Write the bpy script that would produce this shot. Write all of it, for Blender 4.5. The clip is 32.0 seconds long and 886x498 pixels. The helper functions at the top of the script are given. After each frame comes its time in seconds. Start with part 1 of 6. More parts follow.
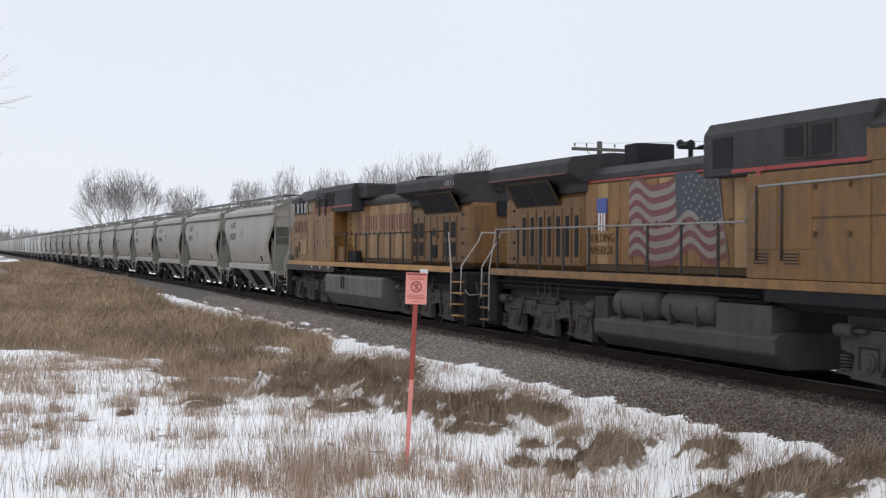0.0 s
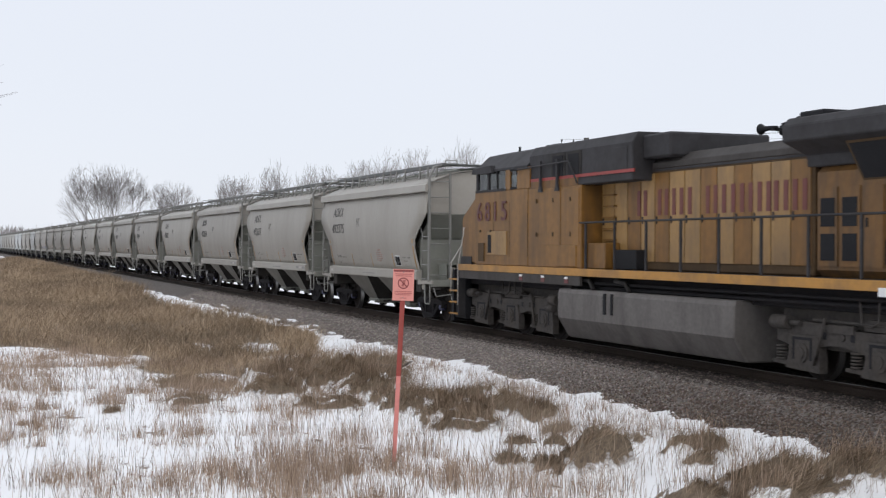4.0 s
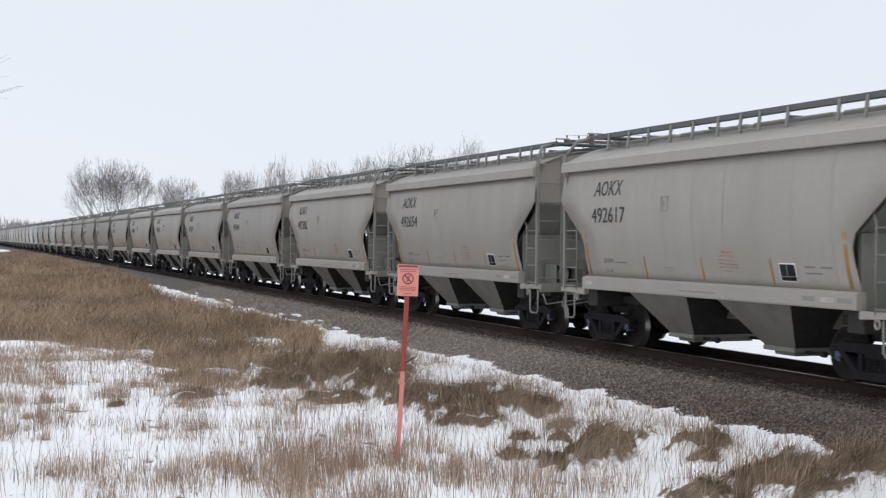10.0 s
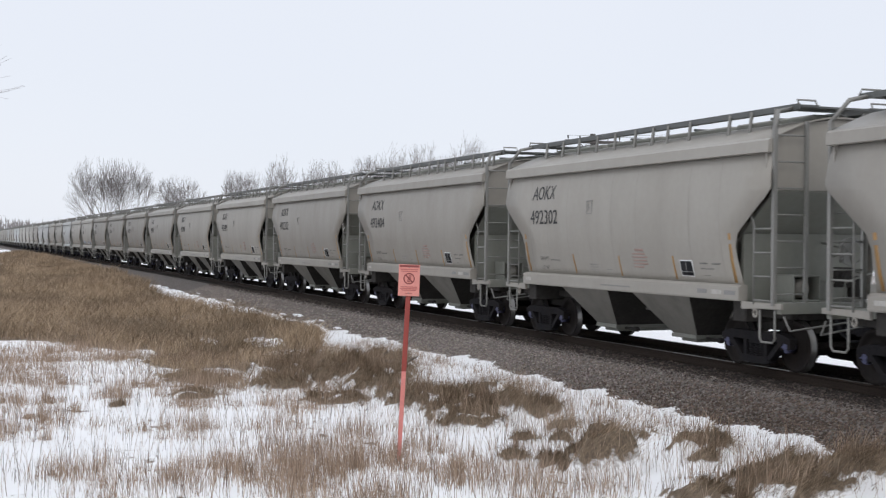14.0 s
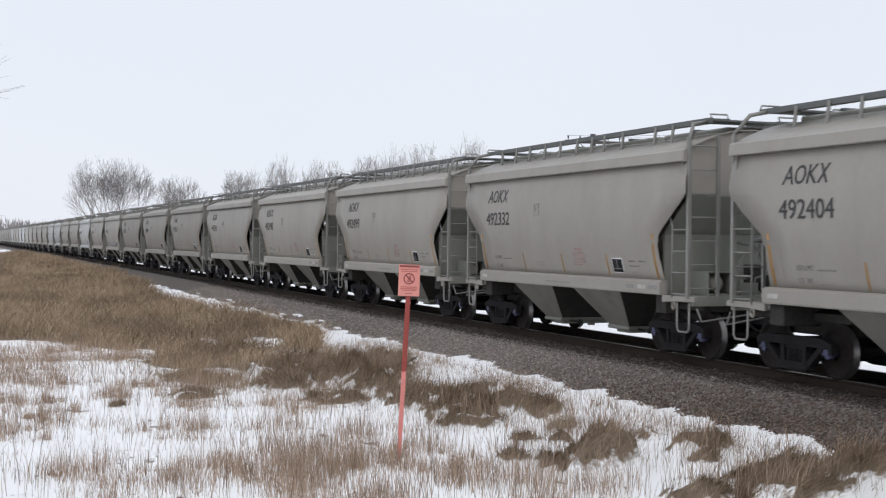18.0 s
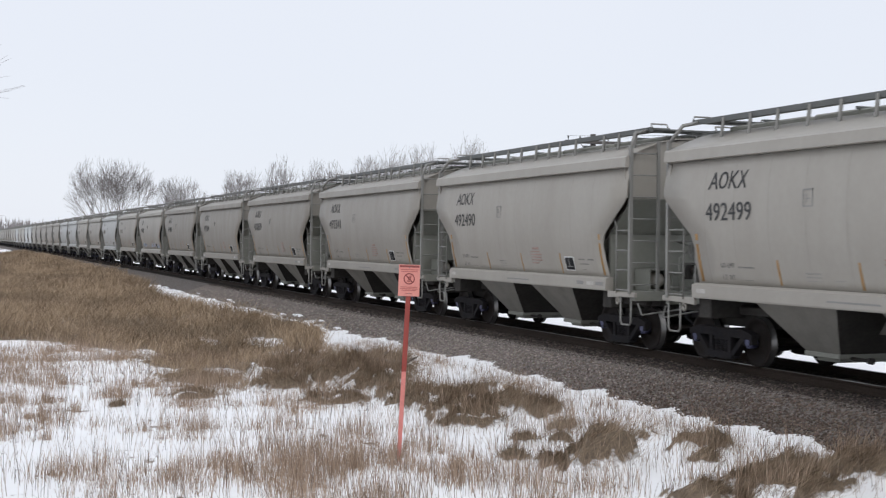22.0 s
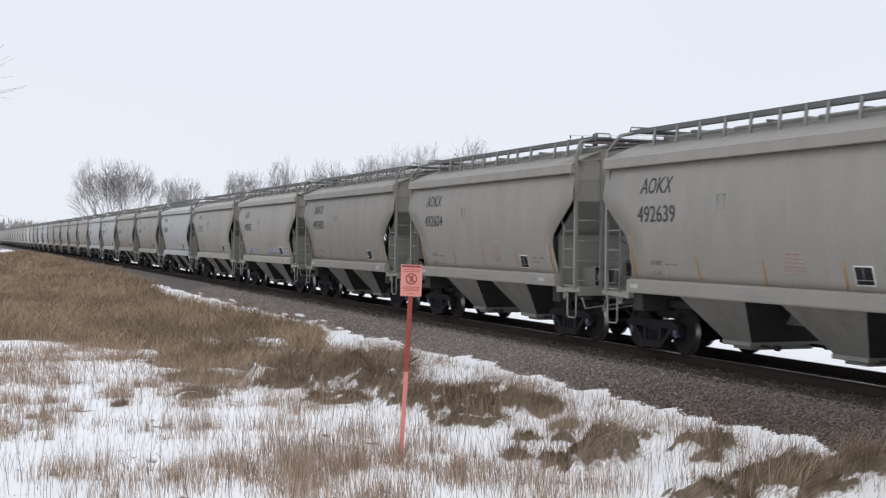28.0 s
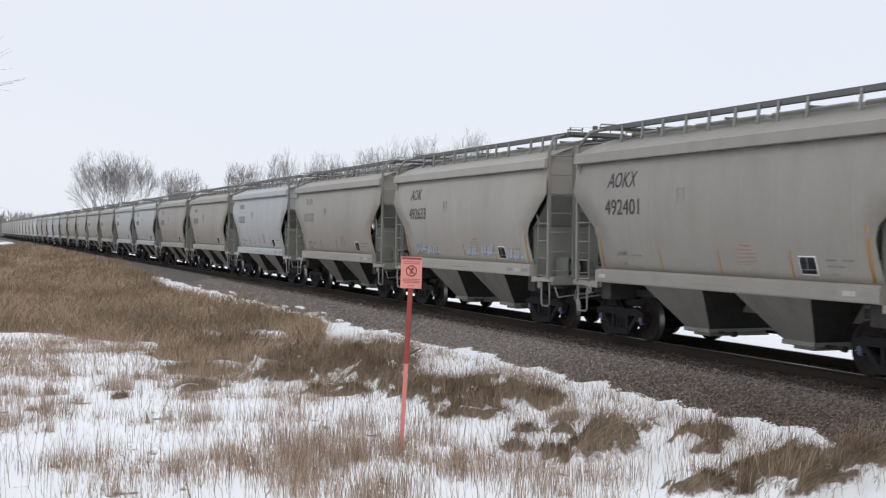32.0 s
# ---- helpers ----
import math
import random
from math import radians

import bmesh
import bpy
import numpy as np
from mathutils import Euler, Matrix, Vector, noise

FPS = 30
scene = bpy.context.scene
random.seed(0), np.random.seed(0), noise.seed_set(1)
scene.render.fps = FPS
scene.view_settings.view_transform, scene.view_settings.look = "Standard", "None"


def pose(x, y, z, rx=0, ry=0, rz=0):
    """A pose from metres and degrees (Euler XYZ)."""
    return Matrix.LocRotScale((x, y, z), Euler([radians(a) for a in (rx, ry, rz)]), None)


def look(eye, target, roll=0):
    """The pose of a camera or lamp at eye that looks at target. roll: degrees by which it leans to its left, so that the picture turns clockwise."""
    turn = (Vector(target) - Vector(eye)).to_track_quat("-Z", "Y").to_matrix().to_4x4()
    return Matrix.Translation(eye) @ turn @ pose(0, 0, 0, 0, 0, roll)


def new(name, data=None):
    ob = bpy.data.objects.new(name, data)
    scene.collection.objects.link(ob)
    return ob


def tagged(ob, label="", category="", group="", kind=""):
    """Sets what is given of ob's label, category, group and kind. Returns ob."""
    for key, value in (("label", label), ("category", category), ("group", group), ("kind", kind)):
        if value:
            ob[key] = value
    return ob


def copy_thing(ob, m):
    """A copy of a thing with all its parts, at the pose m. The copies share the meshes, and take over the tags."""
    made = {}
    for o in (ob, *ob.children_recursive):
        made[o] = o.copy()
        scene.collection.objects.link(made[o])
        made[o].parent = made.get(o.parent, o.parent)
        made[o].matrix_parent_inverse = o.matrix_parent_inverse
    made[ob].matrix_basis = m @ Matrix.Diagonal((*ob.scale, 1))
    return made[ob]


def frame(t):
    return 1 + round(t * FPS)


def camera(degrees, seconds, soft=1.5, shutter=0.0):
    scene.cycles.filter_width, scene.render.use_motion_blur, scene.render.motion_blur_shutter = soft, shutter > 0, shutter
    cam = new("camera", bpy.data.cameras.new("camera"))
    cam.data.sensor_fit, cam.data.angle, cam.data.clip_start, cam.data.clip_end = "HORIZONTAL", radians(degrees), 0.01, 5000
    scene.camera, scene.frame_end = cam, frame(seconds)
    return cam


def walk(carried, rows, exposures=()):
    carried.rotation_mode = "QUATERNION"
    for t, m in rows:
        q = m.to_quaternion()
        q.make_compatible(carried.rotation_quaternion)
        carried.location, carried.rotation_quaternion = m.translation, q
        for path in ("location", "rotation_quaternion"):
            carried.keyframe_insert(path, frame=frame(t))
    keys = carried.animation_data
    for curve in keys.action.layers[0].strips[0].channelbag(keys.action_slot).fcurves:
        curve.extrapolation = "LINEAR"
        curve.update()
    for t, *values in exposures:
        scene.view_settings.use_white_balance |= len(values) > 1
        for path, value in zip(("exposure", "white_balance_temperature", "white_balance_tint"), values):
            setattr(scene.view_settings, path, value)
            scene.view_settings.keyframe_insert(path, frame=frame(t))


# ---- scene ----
# The eye stands still beside the line and only turns a little; y runs along the track, rail heads at z = 0.
cam = camera(38.12, 32.0, soft=1.25, shutter=0.3)
EYE = (0.0, 0.0, 2.277)
TURNS = [  # seconds, turn to the track's far side, tilt, lean (degrees)
    (0, 20.611, 0.002, 0.279), (0.5, 20.776, -0.012, 0.304), (1, 20.839, -0.082, 0.249), (1.5, 20.985, -0.134, 0.278),
    (2, 21.149, -0.161, 0.223), (2.5, 21.262, -0.198, 0.230), (3, 21.300, -0.193, 0.230), (3.5, 21.231, -0.160, 0.234),
    (5.5, 21.149, -0.160, 0.237), (6, 21.032, -0.384, 0.392), (6.5, 21.031, -0.439, 0.415), (7, 20.875, -0.557, 0.452),
    (7.5, 20.946, -0.469, 0.494), (8, 20.980, -0.392, 0.486), (8.5, 20.980, -0.359, 0.481), (10, 20.980, -0.356, 0.481),
    (10.5, 20.945, -0.356, 0.481), (13, 20.943, -0.357, 0.481), (14.5, 20.925, -0.357, 0.475), (17.5, 20.915, -0.355, 0.490),
    (18.5, 20.941, -0.350, 0.520), (20, 20.935, -0.351, 0.510), (22, 20.925, -0.348, 0.525), (24, 20.915, -0.356, 0.490),
    (25.5, 20.930, -0.351, 0.520), (27.5, 20.828, -0.347, 0.520), (29, 20.828, -0.350, 0.519), (29.5, 20.829, -0.618, 0.510),
    (30, 20.831, -0.624, 0.485), (30.5, 20.831, -0.512, 0.480), (31, 20.830, -0.616, 0.490), (31.5, 20.831, -0.665, 0.485),
    (32, 20.831, -0.701, 0.485)]


def aimed(turn, tilt, lean):
    a, b = radians(turn), radians(tilt)
    return look(EYE, Vector(EYE) + 100 * Vector((math.sin(a) * math.cos(b), math.cos(a) * math.cos(b), math.sin(b))), lean)


walk(cam, [(t, aimed(*turn)) for t, *turn in TURNS])

# ---- light: a closed, bright winter overcast ----
SUN_UP, SUN_AZ = 35.0, 200.0
world = bpy.data.worlds.new("overcast_sky")
scene.world = world
world.use_nodes = True
wn, wl = world.node_tree.nodes, world.node_tree.links
sky = wn.new("ShaderNodeTexSky")
sky.sky_type, sky.sun_disc = "NISHITA", False
sky.sun_elevation, sky.sun_rotation = radians(SUN_UP), radians(SUN_AZ)
sky_gain = wn.new("ShaderNodeMix")
sky_gain.data_type, sky_gain.blend_type = "RGBA", "MULTIPLY"
sky_gain.inputs["Factor"].default_value = 1.0
wl.new(sky.outputs["Color"], sky_gain.inputs["A"])
sky_gain.inputs["B"].default_value = (0.1, 0.1, 0.1, 1)
cloud = wn.new("ShaderNodeMix")
cloud.data_type = "RGBA"
cloud.inputs["Factor"].default_value = 0.93
wl.new(sky_gain.outputs["Result"], cloud.inputs["A"])
cloud_noise = wn.new("ShaderNodeTexNoise")
cloud_noise.inputs["Scale"].default_value = 1.6
cloud_noise.inputs["Detail"].default_value = 2.0
cloud_ramp = wn.new("ShaderNodeValToRGB")
cloud_ramp.color_ramp.elements[0].position, cloud_ramp.color_ramp.elements[0].color = 0.3, (0.798, 0.842, 0.938, 1)
cloud_ramp.color_ramp.elements[1].position, cloud_ramp.color_ramp.elements[1].color = 0.7, (0.862, 0.894, 0.973, 1)
wl.new(cloud_noise.outputs["Fac"], cloud_ramp.inputs["Fac"])
wl.new(cloud_ramp.outputs["Color"], cloud.inputs["B"])
# a closed cloud sheet is brighter overhead than towards the horizon
sky_dir, sky_sep, sky_lift, sky_out = wn.new("ShaderNodeTexCoord"), wn.new("ShaderNodeSeparateXYZ"), wn.new("ShaderNodeMapRange"), wn.new("ShaderNodeMix")
wl.new(sky_dir.outputs["Generated"], sky_sep.inputs[0])
wl.new(sky_sep.outputs["Z"], sky_lift.inputs["Value"])
sky_lift.inputs["From Min"].default_value, sky_lift.inputs["From Max"].default_value = 0.2, 1.0
sky_lift.inputs["To Min"].default_value, sky_lift.inputs["To Max"].default_value = 1.0, 1.32
sky_out.data_type, sky_out.blend_type = "RGBA", "MULTIPLY"
sky_out.inputs["Factor"].default_value = 1.0
wl.new(cloud.outputs["Result"], sky_out.inputs["A"])
wl.new(sky_lift.outputs["Result"], sky_out.inputs["B"])
wl.new(sky_out.outputs["Result"], wn["Background"].inputs["Color"])
wn["Background"].inputs["Strength"].default_value = 1.0
sun = new("sun", bpy.data.lights.new("sun", "SUN"))
sun.data.energy, sun.data.angle, sun.data.color = 0.5, radians(30), (1.0, 0.96, 0.9)
sun_dir = Vector((math.sin(radians(SUN_AZ)) * math.cos(radians(SUN_UP)), math.cos(radians(SUN_AZ)) * math.cos(radians(SUN_UP)), math.sin(radians(SUN_UP))))
sun.matrix_world = look(sun_dir * 50, (0, 0, 0))
scene.view_settings.exposure = 0.0


# ---- materials ----
def nodes_of(name):
    m = bpy.data.materials.new(name)
    m.use_nodes = True
    return m, m.node_tree.nodes, m.node_tree.links, m.node_tree.nodes["Principled BSDF"]


def rgba(c):
    return (c[0], c[1], c[2], 1)


def surface(name, base, rough=0.6, metal=0.0, grain=30.0, vary=0.12, stain=None, stain_amount=0.3, stain_scale=1.2, stretch=(1, 1, 1), bump=0.1, rough_vary=0.1, gloss=0.5):
    """Base colour with fine grain, larger stains (stretched where they run down) and a fine relief."""
    m, n, l, b = nodes_of(name)
    tc = n.new("ShaderNodeTexCoord")
    fine = n.new("ShaderNodeTexNoise")
    fine.inputs["Scale"].default_value, fine.inputs["Detail"].default_value = grain, 4
    l.new(tc.outputs["Object"], fine.inputs["Vector"])
    mp = n.new("ShaderNodeMapping")
    mp.inputs["Scale"].default_value = stretch
    l.new(tc.outputs["Object"], mp.inputs["Vector"])
    big = n.new("ShaderNodeTexNoise")
    big.inputs["Scale"].default_value, big.inputs["Detail"].default_value, big.inputs["Roughness"].default_value = stain_scale, 5, 0.6
    l.new(mp.outputs["Vector"], big.inputs["Vector"])
    ramp = n.new("ShaderNodeValToRGB")
    lo, hi = [c * (1 - vary) for c in base], [min(1, c * (1 + vary)) for c in base]
    ramp.color_ramp.elements[0].position, ramp.color_ramp.elements[0].color = 0.3, rgba(lo)
    ramp.color_ramp.elements[1].position, ramp.color_ramp.elements[1].color = 0.7, rgba(hi)
    l.new(fine.outputs["Fac"], ramp.inputs["Fac"])
    mask = n.new("ShaderNodeMapRange")
    mask.inputs["From Min"].default_value, mask.inputs["From Max"].default_value = 0.42, 0.78
    mask.inputs["To Max"].default_value = stain_amount
    l.new(big.outputs["Fac"], mask.inputs["Value"])
    mix = n.new("ShaderNodeMix")
    mix.data_type = "RGBA"
    l.new(mask.outputs["Result"], mix.inputs["Factor"])
    l.new(ramp.outputs["Color"], mix.inputs["A"])
    mix.inputs["B"].default_value = rgba(stain or [c * 0.55 for c in base])
    l.new(mix.outputs["Result"], b.inputs["Base Color"])
    rr = n.new("ShaderNodeMapRange")
    rr.inputs["To Min"].default_value, rr.inputs["To Max"].default_value = max(0.05, rough - rough_vary), min(1, rough + rough_vary)
    l.new(big.outputs["Fac"], rr.inputs["Value"])
    l.new(rr.outputs["Result"], b.inputs["Roughness"])
    b.inputs["Metallic"].default_value = metal
    b.inputs["Specular IOR Level"].default_value = gloss
    if bump:
        bp = n.new("ShaderNodeBump")
        bp.inputs["Strength"].default_value, bp.inputs["Distance"].default_value = bump, 0.01
        l.new(fine.outputs["Fac"], bp.inputs["Height"])
        l.new(bp.outputs["Normal"], b.inputs["Normal"])
    return m


DOWN = (2.6, 2.6, 0.25)
M_CAR = surface("hopper_grey_paint", (0.335, 0.313, 0.276), 0.5, grain=9, vary=0.025, stain=(0.255, 0.232, 0.197), stain_amount=0.42, stain_scale=0.8, stretch=(1.2, 1.2, 0.5), bump=0.03)
M_CAR_PALE = surface("hopper_pale_paint", (0.44, 0.448, 0.44), 0.5, grain=9, vary=0.03, stain=(0.36, 0.36, 0.34), stain_amount=0.35, stain_scale=0.9, stretch=DOWN, bump=0.03)
M_CAR_MID = surface("hopper_worn_paint", (0.305, 0.284, 0.251), 0.5, grain=9, vary=0.03, stain=(0.235, 0.213, 0.18), stain_amount=0.45, stain_scale=0.9, stretch=(1.3, 1.3, 0.5), bump=0.03)
M_CAR_DULL = surface("hopper_dull_paint", (0.275, 0.255, 0.224), 0.55, grain=9, vary=0.03, stain=(0.21, 0.19, 0.16), stain_amount=0.5, stain_scale=0.9, stretch=(1.4, 1.4, 0.5), bump=0.03)
# body grey darkened for the shade in the end recesses; also on fittings
M_CAR_END = surface("hopper_end_shade_paint", (0.225, 0.228, 0.198), 0.6, grain=9, vary=0.05, stain=(0.22, 0.21, 0.18), stain_amount=0.6, stain_scale=1.1, stretch=DOWN, bump=0.04)
M_CAR_SEAM = surface("hopper_seam_dirt", (0.315, 0.294, 0.259), 0.55, grain=9, vary=0.06, bump=0.0)
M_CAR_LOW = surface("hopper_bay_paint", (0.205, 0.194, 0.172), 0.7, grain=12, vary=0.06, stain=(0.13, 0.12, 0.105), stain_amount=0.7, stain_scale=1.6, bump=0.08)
# brake grime, and the painted shade of the bays' sloping plates
M_GRIME_SHADE = surface("grime_and_shade_dark", (0.055, 0.051, 0.047), 0.85, grain=14, vary=0.15, stain=(0.03, 0.028, 0.026), stain_amount=0.6, stain_scale=2, bump=0.1, gloss=0.15)
M_SHADE_GRIT = surface("shade_dark_grit", (0.035, 0.03, 0.027), 0.9, grain=35, vary=0.35, stain=(0.07, 0.06, 0.052), stain_amount=0.5, stain_scale=2, bump=0.6, gloss=0.1)
M_RAILING = surface("galvanised_steel", (0.235, 0.229, 0.212), 0.5, 0.2, grain=40, vary=0.08, bump=0.03)
M_WALK = surface("roof_walk_grating", (0.12, 0.125, 0.12), 0.6, 0.3, grain=60, vary=0.2, bump=0.2)
M_TRUCK = surface("cast_steel_dusty", (0.018, 0.017, 0.019), 0.85, 0.0, grain=25, vary=0.25, stain=(0.036, 0.03, 0.026), stain_amount=0.5, stain_scale=3, bump=0.2, gloss=0.12)
M_WHEEL = surface("wheel_steel", (0.016, 0.013, 0.012), 0.7, 0.0, grain=25, vary=0.2, stain=(0.034, 0.025, 0.02), stain_amount=0.5, stain_scale=3, bump=0.1, gloss=0.15)
M_TREAD = surface("worn_tread_steel", (0.24, 0.235, 0.23), 0.35, 0.9, grain=40, vary=0.1, bump=0.02)
M_CAP = surface("bearing_cap_blue", (0.085, 0.09, 0.17), 0.5, 0.3, grain=30, vary=0.15, bump=0.05)
M_ORANGE = surface("reflective_orange_tape", (0.33, 0.18, 0.05), 0.45, grain=60, vary=0.12, stain=(0.26, 0.17, 0.10), stain_amount=0.7, bump=0.02)
M_BLACK = surface("black_lettering", (0.055, 0.055, 0.056), 0.6, grain=50, vary=0.2, bump=0.02, gloss=0.2)
M_FAINT = surface("faded_grey_lettering", (0.24, 0.235, 0.225), 0.6, grain=70, vary=0.2, bump=0.02)
M_STENCIL = surface("grey_stencil_paint", (0.15, 0.146, 0.138), 0.6, grain=70, vary=0.2, bump=0.02)
M_FAINTER = surface("faint_grey_lettering", (0.275, 0.262, 0.24), 0.6, grain=70, vary=0.1, bump=0.0)
M_FAINT_RED = surface("faded_red_lettering", (0.365, 0.25, 0.218), 0.6, grain=70, vary=0.15, bump=0.02)
M_WHITE = surface("white_paint", (0.76, 0.76, 0.75), 0.5, grain=40, vary=0.05, bump=0.02)
M_PALE = surface("dirty_white_rail_paint", (0.45, 0.43, 0.40), 0.5, grain=40, vary=0.1, stain=(0.2, 0.17, 0.14), stain_amount=0.6, stain_scale=3, bump=0.02)
M_TAG_BLUE = surface("faded_blue_spray", (0.36, 0.40, 0.49), 0.6, grain=20, vary=0.1, bump=0.0)
M_YELLOW = surface("weathered_yellow_paint", (0.2, 0.094, 0.018), 0.5, grain=6, vary=0.12, stain=(0.085, 0.05, 0.025), stain_amount=0.85, stain_scale=1.6, stretch=(2.0, 2.0, 0.35), bump=0.03, gloss=0.4)
M_YELLOW_OLD = surface("grimy_yellow_paint", (0.168, 0.085, 0.027), 0.55, grain=8, vary=0.1, stain=(0.062, 0.047, 0.035), stain_amount=0.9, stain_scale=1.9, stretch=(2.2, 2.2, 0.35), bump=0.03, gloss=0.3)
M_SEAM = surface("grime_and_shade_brown", (0.085, 0.052, 0.026), 0.7, grain=12, vary=0.15, stain=(0.04, 0.028, 0.018), stain_amount=0.7, stain_scale=1.5, bump=0.05, gloss=0.2)
M_LAMP = surface("dull_lamp_lens", (0.16, 0.16, 0.16), 0.25, grain=30, vary=0.1, bump=0.0)
M_YELLOW_FADED = surface("faded_yellow_doors", (0.30, 0.172, 0.056), 0.5, grain=8, vary=0.08, stain=(0.11, 0.072, 0.042), stain_amount=0.8, stain_scale=1.6, stretch=(1.6, 1.6, 0.4), bump=0.03)
M_STRIPE_OLD = surface("dirty_sill_stripe", (0.20, 0.097, 0.024), 0.55, grain=12, vary=0.12, stain=(0.05, 0.033, 0.022), stain_amount=0.9, stain_scale=2.5, bump=0.03)
M_YELLOW_CLEAN = surface("yellow_sill_stripe", (0.40, 0.19, 0.028), 0.45, grain=12, vary=0.08, stain=(0.12, 0.07, 0.035), stain_amount=0.8, stain_scale=1.6, bump=0.03)
M_GREY = surface("dark_grey_roof_paint", (0.040, 0.038, 0.040), 0.65, grain=10, vary=0.12, stain=(0.02, 0.018, 0.017), stain_amount=0.7, stain_scale=1.5, bump=0.05, gloss=0.22)
M_GEAR = surface("grimy_truck_casting", (0.06, 0.054, 0.05), 0.8, grain=14, vary=0.25, stain=(0.085, 0.072, 0.06), stain_amount=0.7, stain_scale=2.2, bump=0.1, gloss=0.15)
M_TANK = surface("dusty_grey_underframe", (0.029, 0.027, 0.026), 0.75, grain=14, vary=0.12, stain=(0.075, 0.064, 0.055), stain_amount=0.7, stain_scale=1.8, stretch=(1.5, 1.5, 0.5), bump=0.08, gloss=0.2)
M_DUSTY = surface("dusty_grey_paint", (0.06, 0.054, 0.05), 0.75, grain=12, vary=0.12, stain=(0.035, 0.03, 0.027), stain_amount=0.7, stain_scale=1.6, stretch=(1.5, 1.5, 0.5), bump=0.05, gloss=0.25)
M_TANK_PALE = surface("pale_dusty_tank", (0.135, 0.123, 0.115), 0.7, grain=12, vary=0.12, stain=(0.05, 0.044, 0.04), stain_amount=0.7, stain_scale=1.4, stretch=(1.5, 1.5, 0.5), bump=0.05, gloss=0.3)
M_DARK = surface("sooty_black_grille", (0.018, 0.018, 0.02), 0.7, grain=60, vary=0.3, bump=0.2, gloss=0.15)
M_RED = surface("signal_red_paint", (0.26, 0.028, 0.022), 0.5, grain=20, vary=0.1, stain=(0.13, 0.04, 0.03), stain_amount=0.5, bump=0.02)
M_LETTER_RED = surface("faded_red_letters", (0.12, 0.024, 0.02), 0.55, grain=25, vary=0.1, stain=(0.12, 0.055, 0.035), stain_amount=0.4, bump=0.02)
M_NUMBER = surface("dark_red_numerals", (0.085, 0.014, 0.013), 0.5, grain=25, vary=0.1, bump=0.02)
M_FLAG_BLUE = surface("faded_flag_blue", (0.022, 0.033, 0.05), 0.55, grain=20, vary=0.1, stain=(0.08, 0.065, 0.05), stain_amount=0.5, bump=0.02)
M_FLAG_RED = surface("faded_flag_red", (0.12, 0.024, 0.024), 0.55, grain=20, vary=0.1, stain=(0.14, 0.08, 0.045), stain_amount=0.5, bump=0.02)
M_FLAG_WHITE = surface("faded_flag_white", (0.20, 0.172, 0.15), 0.55, grain=20, vary=0.06, stain=(0.14, 0.105, 0.075), stain_amount=0.6, bump=0.02)
M_SHIELD_BLUE = surface("shield_blue", (0.03, 0.06, 0.25), 0.5, grain=20, vary=0.1, bump=0.02)
M_SIGN = surface("faded_red_sign_sheet", (0.68, 0.27, 0.225), 0.5, grain=30, vary=0.05, stain=(0.66, 0.24, 0.20), stain_amount=0.4, stain_scale=5, bump=0.02)
M_POST_DARK = surface("red_post", (0.29, 0.045, 0.032), 0.5, grain=30, vary=0.08, stain=(0.28, 0.05, 0.04), stain_scale=4, bump=0.04)
M_POST_PALE = surface("faded_pink_post", (0.70, 0.24, 0.21), 0.5, grain=30, vary=0.08, stain=(0.5, 0.16, 0.13), stain_scale=4, bump=0.04)
M_SIGN_PRINT = surface("sign_faded_print", (0.46, 0.13, 0.11), 0.6, grain=40, vary=0.1, bump=0.0)
M_SIGN_INK = surface("sign_dark_red_ink", (0.24, 0.05, 0.045), 0.6, grain=40, vary=0.1, bump=0.0)
M_RAIL = surface("rusty_rail_web", (0.035, 0.026, 0.021), 0.85, 0.0, grain=30, vary=0.2, stain=(0.02, 0.016, 0.014), bump=0.15, gloss=0.12)
M_TIE = surface("creosoted_tie", (0.028, 0.024, 0.021), 0.9, grain=25, vary=0.3, stain=(0.05, 0.045, 0.04), bump=0.4, gloss=0.12)
M_BARK = surface("grey_brown_bark", (0.20, 0.175, 0.155), 0.9, grain=14, vary=0.25, stain=(0.12, 0.10, 0.09), stain_amount=0.6, bump=0.4)
M_TWIG = surface("winter_twigs", (0.19, 0.17, 0.163), 0.9, grain=10, vary=0.2, bump=0.0)
# paler than the near twigs: distance haze is put into the colour
M_FARWOOD = surface("haze_paled_wood", (0.30, 0.28, 0.275), 0.9, grain=0.8, vary=0.2, bump=0.0)
M_POLE = surface("weathered_pole_wood", (0.085, 0.076, 0.07), 0.9, grain=20, vary=0.2, stretch=(3, 3, 0.3), bump=0.3)
M_WIRE = surface("line_wire", (0.12, 0.12, 0.12), 0.6, 0.3, grain=20, vary=0.1, bump=0.0)
M_WOOD_GREY = surface("grey_dead_wood", (0.14, 0.115, 0.095), 0.9, grain=18, vary=0.3, bump=0.4)


def glass_mat():
    m, n, l, b = nodes_of("cab_glass")
    b.inputs["Base Color"].default_value = (0.3, 0.33, 0.33, 1)
    b.inputs["Roughness"].default_value = 0.04
    b.inputs["Transmission Weight"].default_value = 1.0
    b.inputs["IOR"].default_value = 1.3
    return m


M_GLASS = glass_mat()


# ---- mesh helpers ----
def box(bm, x0, x1, y0, y1, z0, z1, m=None):
    v = [bm.verts.new((x, y, z)) for x in (x0, x1) for y in (y0, y1) for z in (z0, z1)]
    for f in ((0, 1, 3, 2), (4, 6, 7, 5), (0, 4, 5, 1), (2, 3, 7, 6), (0, 2, 6, 4), (1, 5, 7, 3)):
        bm.faces.new([v[i] for i in f])
    if m is not None:
        for a in v:
            a.co = m @ a.co
    return v


